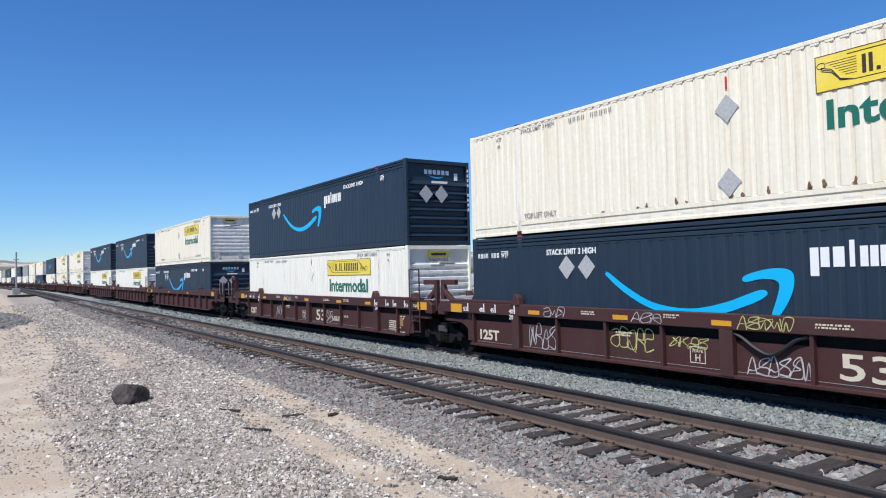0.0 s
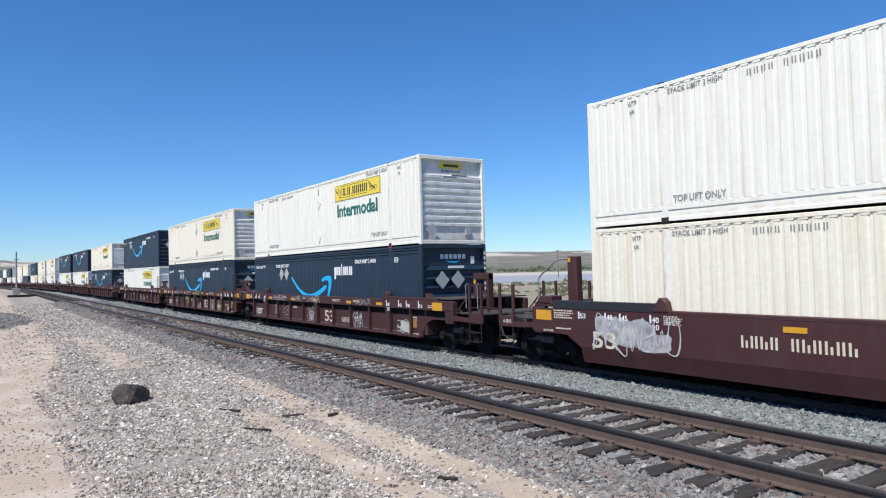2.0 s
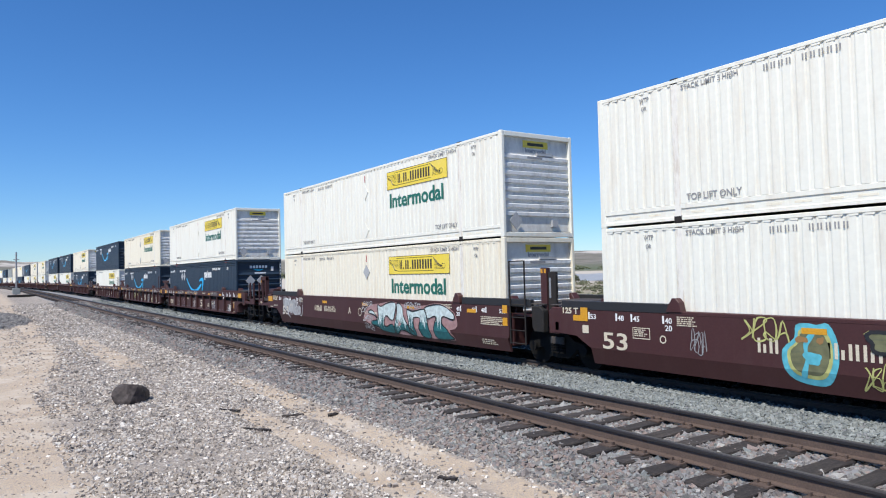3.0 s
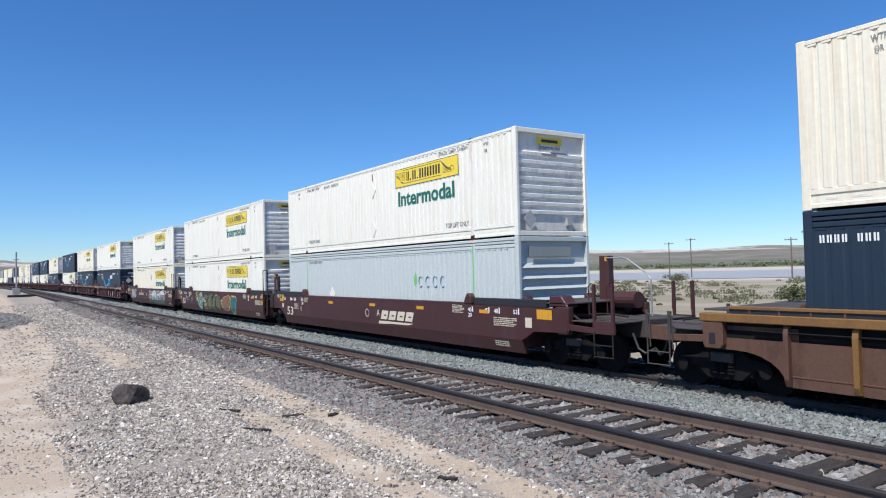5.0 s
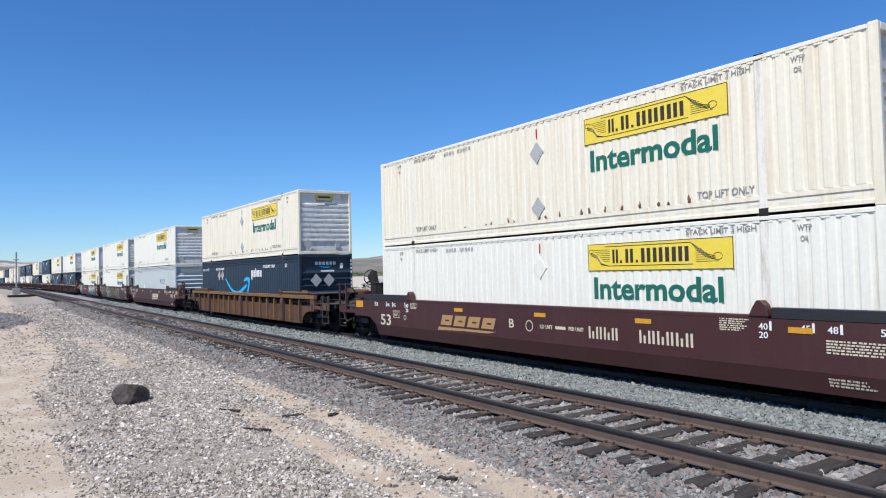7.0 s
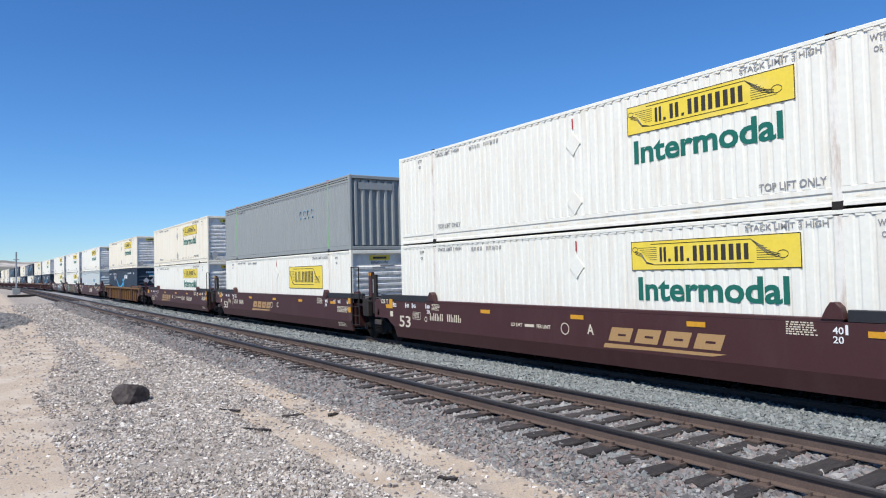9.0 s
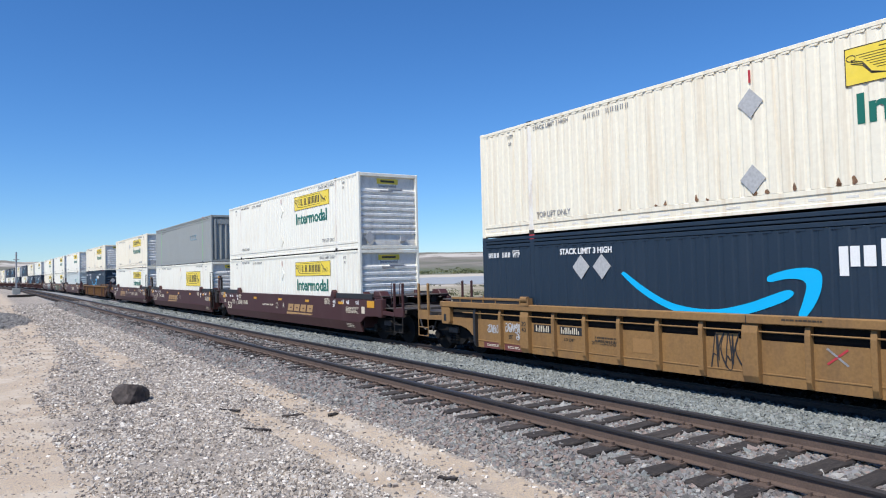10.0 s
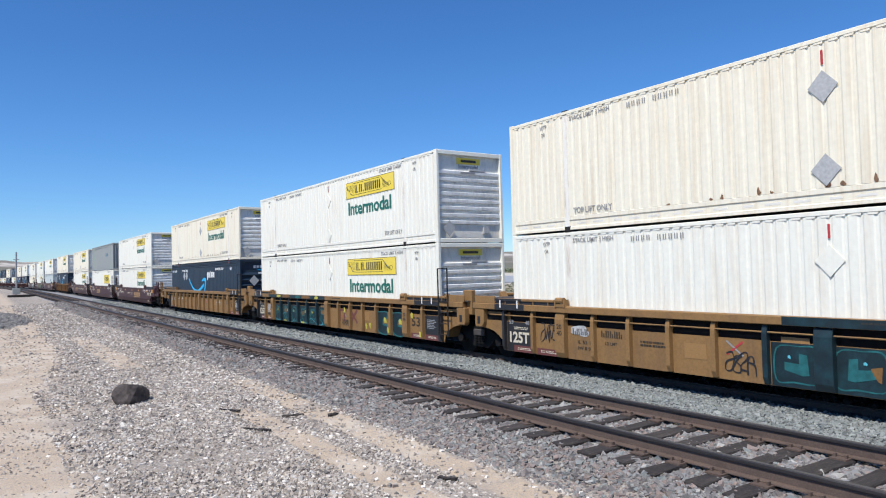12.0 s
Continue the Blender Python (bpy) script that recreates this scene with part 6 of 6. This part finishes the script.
        scrawl(car, s, 2.4, 0.78, 0.35, 0.4, "letter_grey", 425, y - 0.002, 0.01, 4)
        for q, (x, w) in enumerate(((5.6, 0.9), (6.35, 1.3), (7.3, 1.0), (8.0, 1.2))):
            z = 0.95 if q == 0 else 0.33
            spray(car, s, x, z, w, 1.40 - z, "spray_lime", None, 430 + q, y - 0.005 - 0.001 * q)
            spray(car, s, x + 0.04, z + 0.03, w - 0.08, 1.34 - z, "olive", "black", 430 + q, y - 0.010, 0.03)
        scrawl(car, s, 6.5, 0.45, 2.5, 0.9, "black", 440, y - 0.014, 0.022, 4)
        spray(car, s, 9.4, 0.34, 1.6, 1.05, "spray_lime", None, 441, y - 0.001)
        spray(car, s, 9.5, 0.38, 1.4, 0.96, "olive", "red", 441, y - 0.004, 0.022)
        scrawl(car, s, 9.7, 0.5, 1.1, 0.8, "red", 442, y - 0.008, 0.018, 3)
        spray(car, s, 11.0, 0.34, 1.2, 1.0, "teal", "spray_lime", 443, y - 0.003)


def mark_beamed(car, k):
    p, s = -1.339, -1.478
    dark_end = k < 3
    if dark_end:
        for x0, x1 in ((-0.24, 0.77), (15.37, 16.3))[1 if k == 2 else 0:]:
            part("black_panel", bars([(x0, x1, 0.29, 1.05)], p, 0.002), "black", car, "black painted side panel")
        for x0, x1 in ((0.02, 0.76), (0.92, 1.70), (14.5, 15.2), (15.4, 16.1)):
            part("warning_label", bars([(x0, x1, 0.285, 0.45)], p - 0.002, 0.002), "brick", car, "brick red warning label")
            small_print(car, x0 + 0.15, 0.33, (x1 - x0) * 0.7, 0.07, 2, p - 0.005, int(x0 * 10) + k)
        if k < 2:
            part("black_sill", boxes((-0.60, 0.60, -1.479, -1.477, 1.365, 1.515)), "black", car)
        part("black_sill", boxes((14.95, 16.35, -1.479, -1.477, 1.375, 1.515)), "black", car)
        if k < 2:
            words("125T", 0.26, "letter_cream", car, -0.14, p - 0.004, 0.53, 0.77, bold=0.03)
            small_print(car, 0.05, 0.85, 0.55, 0.08, 2, p - 0.004, 70 + k)
            part("black_beam", boxes((-0.60, 0.50, -1.475, -1.473, 1.60, 1.662)), "black", car)
        small_print(car, 15.5, 0.62, 0.5, 0.30, 6, p - 0.004, 9 + k, "letter_grey")
        for x in (-0.38, 0.32, 15.4, 15.95)[2 if k == 2 else 0:]:
            part("length_mark", bars([(x, x + 0.05, 1.42, 1.62)], s - 0.004), "letter", car)
        if k < 2:
            words("53", 0.10, "letter_grey", car, -0.16, p - 0.004, 1.0, 0.17)
            words("48", 0.10, "letter_grey", car, 0.48, p - 0.004, 1.0, 0.17)
    words("53", 0.28, "logo_black", car, 14.55 if k < 3 else 13.45, p - 0.003, 0.68, 0.5)
    for x in (1.785, 14.205):
        words("20", 0.11, "logo_black", car, x, -1.477, 0.98, 0.17)
        words("40", 0.11, "logo_black", car, x, -1.477, 0.83, 0.17)
    if k < 2:
        words("IL 53 1", 0.08, "logo_black", car, 2.35, p, 0.66, 0.40)
        words("IW 8 9", 0.08, "logo_black", car, 2.35, p, 0.52, 0.40)
    words("LD LMT", 0.07, "logo_black", car, 3.2, p, 0.69, 0.35)
    if k == 2:
        part("number_plate_band", bars([(2.12, 2.83, 0.84, 1.03), (3.05, 3.84, 0.84, 1.03)], p, 0.002), "black", car, "black painted band under the number")
        words("20 FT CONTAINER", 0.07, "logo_black", car, 4.1, p, 0.68, 0.75)
    small_print(car, 4.2, 0.72, 0.7, 0.14, 2, p, 50 + k, "logo_black")
    number_bars(car, 2.2, 0.86, 4, 0.15, "letter_cream" if k == 2 else "logo_black", p - 0.004)
    number_bars(car, 3.1, 0.86, 5, 0.15, "letter_cream" if k == 2 else "logo_black", p - 0.004)
    small_print(car, 8.7, 1.42, 0.8, 0.05, 1, s, 51 + k, "logo_black")
    for x, z in ((5.2, 0.6), (11.0, 0.7), (7.2, 0.85))[:0 if k == 6 else 3]:
        part("faded_patch", bars([(x + 0.1, x + 0.6, z, z + 0.3)], p, 0.002), "faint_yellow", car)
    if k != 6:
        mark_x = 6.4 if k == 0 else 9.55
        for q in (-1, 1):
            part("crossed_mark", drape(outline_stroke([(mark_x - 0.16 * q, 0.75), (mark_x + 0.16 * q, 1.0)], p - 0.002, 0.018), "beamed"), "red" if q > 0 else "letter_grey", car)
    if k == 0:
        squiggle(car, 1.05, 0.62, 0.6, 0.45, "black", 500, p - 0.002, 0.016, 4)
        spray(car, "beamed", 2.1, 0.84, 0.66, 0.24, "spray_white", None, 501, p - 0.004)
        squiggle(car, 6.2, 0.45, 0.6, 0.35, "black", 502, p - 0.004, 0.018, 4)
        for q in range(9):
            x = 7.11 + 1.035 * q
            part("sprayed_panel", sheet(rect(x, x + 0.90, 0.29, 1.05), p - 0.003), "dark_teal", car, "dark teal sprayed panel")
            frame_line = rounded([(x + 0.08, 0.40), (x + 0.10, 0.95), (x + 0.5, 1.0), (x + 0.82, 0.96), (x + 0.84, 0.42), (x + 0.4, 0.38)], 4)
            part("graffiti", ribbon(bmesh.new(), [Vector(v) for v in frame_line + frame_line[:1]], p - 0.006, 0.016), "teal", car, "teal sprayed outline")
            hook = [(x + 0.25, 0.52), (x + 0.28, 0.86), (x + 0.42, 0.88), (x + 0.42, 0.70), (x + 0.68, 0.72), (x + 0.68, 0.58), (x + 0.36, 0.50)]
            part("graffiti", sheet(hook if q % 2 else [(2 * x + 0.92 - a, c_) for a, c_ in hook], p - 0.009), "teal", car, "teal sprayed block")
            spray(car, "beamed", x + 0.30 + 0.2 * (q % 2), 0.78, 0.06, 0.06, "spray_cyan", None, 540 + q, p - 0.012)
            if q % 2:
                part("graffiti", sheet([(x + 0.60, 0.74), (x + 0.78, 0.78), (x + 0.76, 0.52), (x + 0.70, 0.55)], p - 0.011), "amber", car)
        part("sprayed_sill", boxes((7.4, 16.0, -1.4795, -1.477, 1.365, 1.515)), "dark_teal", car)
    if k == 1:
        part("dirty_panel", sheet(blob(0.92, 0.46, 0.74, 0.16, 88, 20, 0.3), p - 0.002), "black", car)
        for q in range(4):
            squiggle(car, 0.95 + 0.17 * q, 0.84, 0.16, 0.16, "spray_white", 640 + q, p - 0.004, 0.02, 2)
            squiggle(car, 0.95 + 0.17 * q, 0.64, 0.16, 0.18, "spray_white", 650 + q, p - 0.004, 0.02, 2)
        spray(car, "beamed", 0.55, 0.29, 0.35, 0.10, "spray_yellow", None, 660, p - 0.006)
        spray(car, "beamed", 0.95, 0.31, 0.3, 0.16, "faint_yellow", None, 661, p - 0.006)
        for q in range(6):
            x = 2.03 if q == 0 else 1.94 + 1.035 * q
            part("sprayed_panel", sheet(rect(x, x + (0.80 if q == 0 else 0.90), 0.29, 1.05), p - 0.003), "dark_teal", car, "dark teal sprayed panel")
            spray(car, "beamed", x + 0.10 + 0.1 * (q % 2), 0.36, 0.62, 0.60, "dark_teal", "teal", 560 + q, p - 0.006, 0.020)
            spray(car, "beamed", x + 0.22, 0.62 + 0.06 * (q % 3), 0.34, 0.22, "amber" if q % 2 else "dark_teal", "teal", 572 + q, p - 0.010, 0.012)
            spray(car, "beamed", x + 0.30 + 0.3 * (q % 2), 0.74, 0.10, 0.14, "spray_yellow", None, 576 + q, p - 0.014)
            if q in (1, 3):
                spray(car, "beamed", x + 0.15, 0.30, 0.40, 0.07, "spray_yellow", None, 578 + q, p - 0.014)
            for r in range(3):
                sweep = [(x + 0.05 + 0.8 * u, 0.40 + 0.14 * r + (0.22 + 0.05 * q % 0.2) * math.sin(math.pi * u + q + r) * (1 if (q + r) % 2 else -0.6)) for u in np.linspace(0, 1, 12)]
                part("graffiti_line", ribbon(bmesh.new(), [Vector((a, min(1.0, max(0.32, c)))) for a, c in sweep], p - 0.012 - 0.001 * r, 0.012), "teal" if r else "spray_cyan", car)
        for x in (12.12, 13.16):
            bowl = [(x, 0.75), (x + 0.06, 1.0), (x + 0.3, 1.05), (x + 0.78, 1.05), (x + 0.78, 0.85), (x + 0.55, 0.82), (x + 0.5, 0.62), (x + 0.78, 0.6), (x + 0.8, 0.30), (x + 0.35, 0.30), (x + 0.08, 0.45)]
            part("graffiti", sheet(rounded(bowl, 3), p - 0.004), "dark_teal", car, "dark teal sprayed letter shape")
            part("graffiti", ribbon(bmesh.new(), [Vector(v) for v in rounded(bowl, 3)], p - 0.006, 0.035), "teal", car, "teal sprayed outline")
            spray(car, "beamed", x + 0.55, 0.66, 0.22, 0.2, "spray_yellow", None, int(x * 11), p - 0.010)
        for q, (x, z) in enumerate(((9.0, 0.72), (9.5, 0.9), (11.3, 0.38), (11.6, 0.42), (14.5, 0.9), (15.0, 0.32), (13.95, 0.5), (12.9, 0.32))):
            spray(car, "beamed", x, z, 0.16, 0.22, "spray_yellow", None, 680 + q, p - 0.012)
        part("sprayed_sill", boxes((1.5, 8.0, -1.4795, -1.477, 1.375, 1.515)), "dark_teal", car)
        for x, w, m in ((2.6, 0.5, "spray_yellow"), (3.3, 0.9, "amber"), (4.9, 0.5, "teal"), (5.6, 0.9, "amber"), (7.0, 0.35, "spray_yellow")):
            part("sprayed_patch", flat(rounded([(x, 1.40), (x + w * 0.5, 1.385), (x + w, 1.41), (x + w * 0.9, 1.49), (x + w * 0.4, 1.50), (x + 0.05, 1.48)], 3), -1.481, 0.002), m, car)
        for x in (9.08, 9.48):
            part("faded_logo_bar", bars([(x, x + 0.12, 0.58, 0.97)], p, 0.003), "brick", car, "faded red logo bar")
            part("faded_logo_bar", bars([(x - 0.13, x + 0.25, 0.97, 1.05)], p, 0.003), "brick", car)
        for q in (-1, 1):
            part("faded_logo_bar", ribbon(bmesh.new(), [Vector((10.35 - 0.28 * q, 0.56)), Vector((10.35 + 0.28 * q, 1.04))], p - 0.004 + 0.001 * q, 0.07), "brick", car)
        squiggle(car, 9.3, 0.42, 0.9, 0.25, "black", 590, p - 0.004, 0.014, 5)
    if k == 2:
        squiggle(car, 7.2, 0.55, 0.6, 0.6, "black", 600, p - 0.004, 0.016, 4)
        spray(car, "beamed", 11.75, 0.78, 0.75, 0.22, "spray_white", None, 601, p - 0.004)
        squiggle(car, 11.75, 0.75, 0.8, 0.3, "spray_white", 602, p - 0.006, 0.014, 5)
        for q in range(4):
            squiggle(car, 0.20 + 0.13 * q, 0.72, 0.12, 0.2, "spray_white", 610 + q, p - 0.004, 0.016, 2)
            squiggle(car, 0.98 + 0.16 * q, 0.78, 0.15, 0.22, "spray_white", 620 + q, p - 0.004, 0.018, 2)
        squiggle(car, 1.4, 0.60, 0.2, 0.14, "spray_white", 630, p - 0.004, 0.014, 2)
        small_print(car, 1.1, 0.58, 0.22, 0.12, 3, p, 63, "logo_black")
        squiggle(car, 15.3, 0.6, 0.4, 0.5, "letter", 605, p - 0.006, 0.012, 2)


def mark_car(car, k):
    style = TRAIN[k][3]
    {"ribbed": mark_ribbed, "smooth": mark_smooth, "beamed": mark_beamed}[style](car, k)


def place_on_track(x, z):
    dy, dz = bend(x + LONG / 2)
    d0, d1 = bend(x), bend(x + LONG)
    yaw = math.degrees(math.atan2(d1[0] - d0[0], LONG))
    nod = -math.degrees(math.atan2(d1[1] - d0[1], LONG))
    return pose(x, TRACK_B + d0[0], RAIL_B + d0[1] + z, 0, nod, yaw)


SLOWING = 0.27       # m/s lost at the end of the clip


def far_car_pose(t):
    """Along a straight track across the plain, seen between the cars near the end."""
    x, y = CAR_AT[0] + CAR_GO[0] * (t - 9.6), CAR_AT[1] + CAR_GO[1] * (t - 9.6)
    return pose(x, y, ground_height(x, y), 0, 0, math.degrees(math.atan2(-CAR_GO[1], -CAR_GO[0])))


CAR_AT, CAR_GO = (-95.0, 115.9), (-15.5, 0.0)


def motions():
    for thing, x0, z in MOVING:
        walk(thing, [(t / 2, place_on_track(x0 - SPEED * t / 2 + SLOWING * max(0.0, t / 2 - 9.5), z)) for t in range(25)])
    walk(FAR_CAR, [(t, far_car_pose(t)) for t in range(13)])
    turn = SPEED / 0.46 / FPS
    for wheel, k in WHEELS:
        walk(wheel, [(i / FPS, pose(k, 0, 0.46, 0, -math.degrees(turn * i) % 360, 0)) for i in range(361)])


# ---- beyond the tracks ----
def build_water():
    bm = bmesh.new()
    pts = []
    rng = random.Random(3)
    for k in range(40):
        a = radians(-62 + 62 * k / 39)
        r = 168 + 6 * rng.uniform(-1, 1)
        pts.append((r * math.sin(a), r * math.cos(a)))
    for k in range(40):
        a = radians(0 - 62 * k / 39)
        r = 335 + 12 * rng.uniform(-1, 1)
        pts.append((r * math.sin(a), r * math.cos(a)))
    bm.faces.new([bm.verts.new((a, b, -1.5)) for a, b in pts])
    m = shader("still_water", (0.33, 0.335, 0.335), 0.6, grain=0.3, vary=0.1, bump=0.0)
    ob = new("water", mesh_of("water", bm, m))
    tagged(ob, "still pale blue pond in the desert", "water", kind="structure")


def utility_pole(x, y, h):
    z = ground_height(x, y)
    p = tagged(new("utility_pole"), "grey wooden utility pole with a crossarm", "utility pole", "poles beyond the train")
    p.matrix_basis = pose(x, y, z, 0, 0, 25)
    bm = bmesh.new()
    disc(bm, (0, 0), 0.15, -0.3, h, "z", 8)
    for v in bm.verts:
        if v.co.z > 1:
            v.co.x *= 0.7
            v.co.y *= 0.7
    part("pole", bm, "wood_pole", p)
    part("crossarm", boxes((-1.2, 1.2, -0.06, 0.06, h - 0.55, h - 0.40)), "wood_pole", p)
    for a in (-1.0, -0.4, 0.4, 1.0):
        part("insulator", disc(bmesh.new(), (a, 0), 0.05, h - 0.40, h - 0.22, "z", 6), "galv", p)


def leafy(bm, c, r, h, n, rng, leaf):
    for _ in range(n):
        a, q = rng.uniform(0, math.tau), rng.random() ** 0.5
        d = Vector((math.cos(a) * q * r, math.sin(a) * q * r, h * (0.08 + 0.92 * rng.random() * (1 - 0.6 * q * q))))
        p = Vector(c) + d
        u = Vector((rng.uniform(-1, 1), rng.uniform(-1, 1), rng.uniform(-1, 1))).normalized() * leaf * rng.uniform(0.6, 1.4)
        v = u.cross(Vector((rng.uniform(-1, 1), rng.uniform(-1, 1), rng.uniform(-1, 1)))).normalized() * leaf * 0.6
        bm.faces.new([bm.verts.new(w) for w in (p - u, p + v, p + u, p - v)])


LEAF = shader("dusty_green_leaves", (0.10, 0.115, 0.05), 0.8, grain=3, vary=0.35, stain=(0.20, 0.17, 0.09), stain_amount=0.6, stain_scale=0.3, bump=0)
DRY = shader("dry_sage_leaves", (0.135, 0.142, 0.078), 0.8, grain=3, vary=0.35, stain=(0.23, 0.20, 0.125), stain_amount=0.7, stain_scale=0.3, bump=0)


def build_scrub():
    rng = random.Random(11)
    bm = bmesh.new()
    for _ in range(2300):
        a, r = radians(rng.uniform(-66, -5)), 62 + 95 * rng.random() ** 0.8
        x, y = r * math.sin(a), r * math.cos(a)
        if y < 24 or noise.noise((x * 0.035, y * 0.035, 2.0)) + 0.6 * noise.noise((x * 0.12, y * 0.12, 5.0)) < rng.uniform(-0.05, 0.45):
            continue
        s = 0.18 + 0.85 * rng.random() ** 3
        leafy(bm, (x, y, ground_height(x, y)), s * 1.5, s * 0.95, int(30 + 70 * s), rng, 0.12)
    tagged(new("desert_scrub", mesh_of("desert_scrub", bm, DRY)), "low grey-green desert scrub on sand", "shrubs", kind="stuff")
    bm = bmesh.new()
    for _ in range(420):
        a, r = radians(rng.uniform(-90, 0)), rng.uniform(560, 1250)
        x, y = r * math.sin(a), r * math.cos(a)
        s = rng.uniform(2.0, 5.0)
        leafy(bm, (x, y, ground_height(x, y)), s * 1.6, s, 26, rng, 1.1)
    tagged(new("distant_trees", mesh_of("distant_trees", bm, LEAF)), "distant dark green trees below the hills", "trees", kind="stuff")
    for x, y, s in ((-50, 108, 3.4), (-92, 120, 2.2), (-34, 60, 1.6), (-120, 118, 2.0)):
        b = tagged(new("bush"), "dusty green desert bush on sandy ground", "bush", "bushes beyond the train")
        b.matrix_basis = pose(x, y, ground_height(x, y))
        bm = bmesh.new()
        for _ in range(9):
            a, q = rng.uniform(0, 6.28), rng.uniform(0, 0.9) * s
            leafy(bm, (math.cos(a) * q, math.sin(a) * q, rng.uniform(0, 0.35) * s), s * 0.5, s * rng.uniform(0.45, 0.8), 130, rng, 0.13)
        part("crown", bm, LEAF, b)
        st = bmesh.new()
        for _ in range(6):
            a = rng.uniform(0, 6.28)
            tube(st, [(0, 0, -0.1), (0.3 * s * math.cos(a), 0.3 * s * math.sin(a), 0.5 * s)], 0.04, 5)
        part("stem", st, "wood_pole", b)


def build_rock():
    bm = bmesh.new()
    bmesh.ops.create_icosphere(bm, subdivisions=3, radius=1.0)
    for v in bm.verts:
        n_ = noise.noise(v.co * 1.4) * 0.28 + noise.noise(v.co * 3.5) * 0.10
        v.co = v.co * (1 + n_)
        v.co.z = max(v.co.z, -0.45)
        v.co = Vector((v.co.x * 0.27, v.co.y * 0.37, min(v.co.z, 0.80 - 0.35 * v.co.y) * 0.30 + 0.02))
    ob = new("rock", mesh_of("rock", bm, M["rock"]))
    ob.matrix_basis = pose(-13.85, 2.27, ground_height(-13.85, 2.27) + 0.06, 0, 0, 50)
    tagged(ob, "dark brown basalt rock lying on gravel", "rock")


def build_scraps():
    rng = random.Random(8)
    for x, y, w, turn_ in ((-11.8, 3.46, 0.40, 35), (-10.8, 4.2, 0.36, 75), (-10.1, 3.36, 0.48, 35), (-6.4, 4.27, 0.22, 40), (-10.55, 4.8, 0.2, 120)):
        bm = boxes((-w / 2, w / 2, -0.03, 0.03, 0.0, 0.03))
        bmesh.ops.subdivide_edges(bm, edges=[e for e in bm.edges if abs(e.verts[0].co.x - e.verts[1].co.x) > 0.1], cuts=5)
        for v in bm.verts:
            v.co += Vector((rng.uniform(-0.02, 0.02), rng.uniform(-0.018, 0.018), rng.uniform(-0.008, 0.012)))
        ob = new("wood_scrap", mesh_of("wood_scrap", bm, M["tie"]))
        ob.matrix_basis = pose(x, y, ground_height(x, y) + 0.006, 0, 0, turn_)
        tagged(ob, "dark splintered piece of old timber on gravel", "wood scrap", "timber scraps by the track")


def build_signal():
    x, y = -106.0, 3.6
    z = ground_height(x, y)
    s = tagged(new("switch_stand"), "grey steel post with crossbar beside the track", "track post")
    s.matrix_basis = pose(x, y, z)
    bm = disc(bmesh.new(), (0, 0), 0.10, 0, 5.9, "z", 8)
    part("post", bm, "galv", s)
    part("crossbar", boxes((-0.06, 0.06, -0.35, 0.35, 4.9, 5.0)), "galv", s)
    part("cabinet", soften(boxes((-0.3, 0.3, -0.45, 0.45, 0.4, 1.2)), 0.03), "slate", s)
    part("skid", soften(boxes((-0.7, 0.7, -1.0, 2.2, 0.0, 0.32)), 0.05), "dark", s)


def build_far_car(paint, label):
    car = tagged(new("passenger_car"), label, "car")
    body = prism(bmesh.new(), [(-2.2, 0.30), (-2.25, 0.75), (-1.5, 0.92), (-0.7, 0.98), (1.9, 1.02), (2.2, 0.85), (2.2, 0.32)], -0.88, 0.88, "y")
    part("body", soften(body, 0.05), paint, car, "painted car body")
    cabin = prism(bmesh.new(), [(-1.1, 0.96), (-0.4, 1.42), (1.1, 1.44), (1.8, 1.0)], -0.74, 0.74, "y")
    part("cabin", soften(cabin, 0.05), "shade_black", car)
    for a in (-1.4, 1.4):
        for y in (-0.8, 0.8):
            part("wheel", disc(bmesh.new(), (a, 0.33), 0.33, y - 0.1, y + 0.1, "y", 14), "shade_black", car)
    return car


build_ground()
FAR_CAR = build_far_car("black", "small dark passenger car driving on the desert plain")
PARKED = build_far_car("galv", "silver passenger car parked on the desert plain")
PARKED.matrix_basis = pose(-145.7, 76.7, ground_height(-145.7, 76.7), 0, 0, 35)
build_water()
build_train()
for px, py, ph in ((-118, 151, 9.5), (-110.5, 150, 10.2), (-62, 116, 9.0), (-77, 137, 8.5), (-170, 160, 9.5)):
    utility_pole(px, py, ph)
build_scrub()
build_rock()
build_scraps()
build_signal()
build_track("track_near", TRACK_A, 0.0, "empty railway track with rusty rails and timber ties", 170)
build_track("track_far", TRACK_B, RAIL_B, "railway track under the train in its shade", 70)
build_stones()
motions()
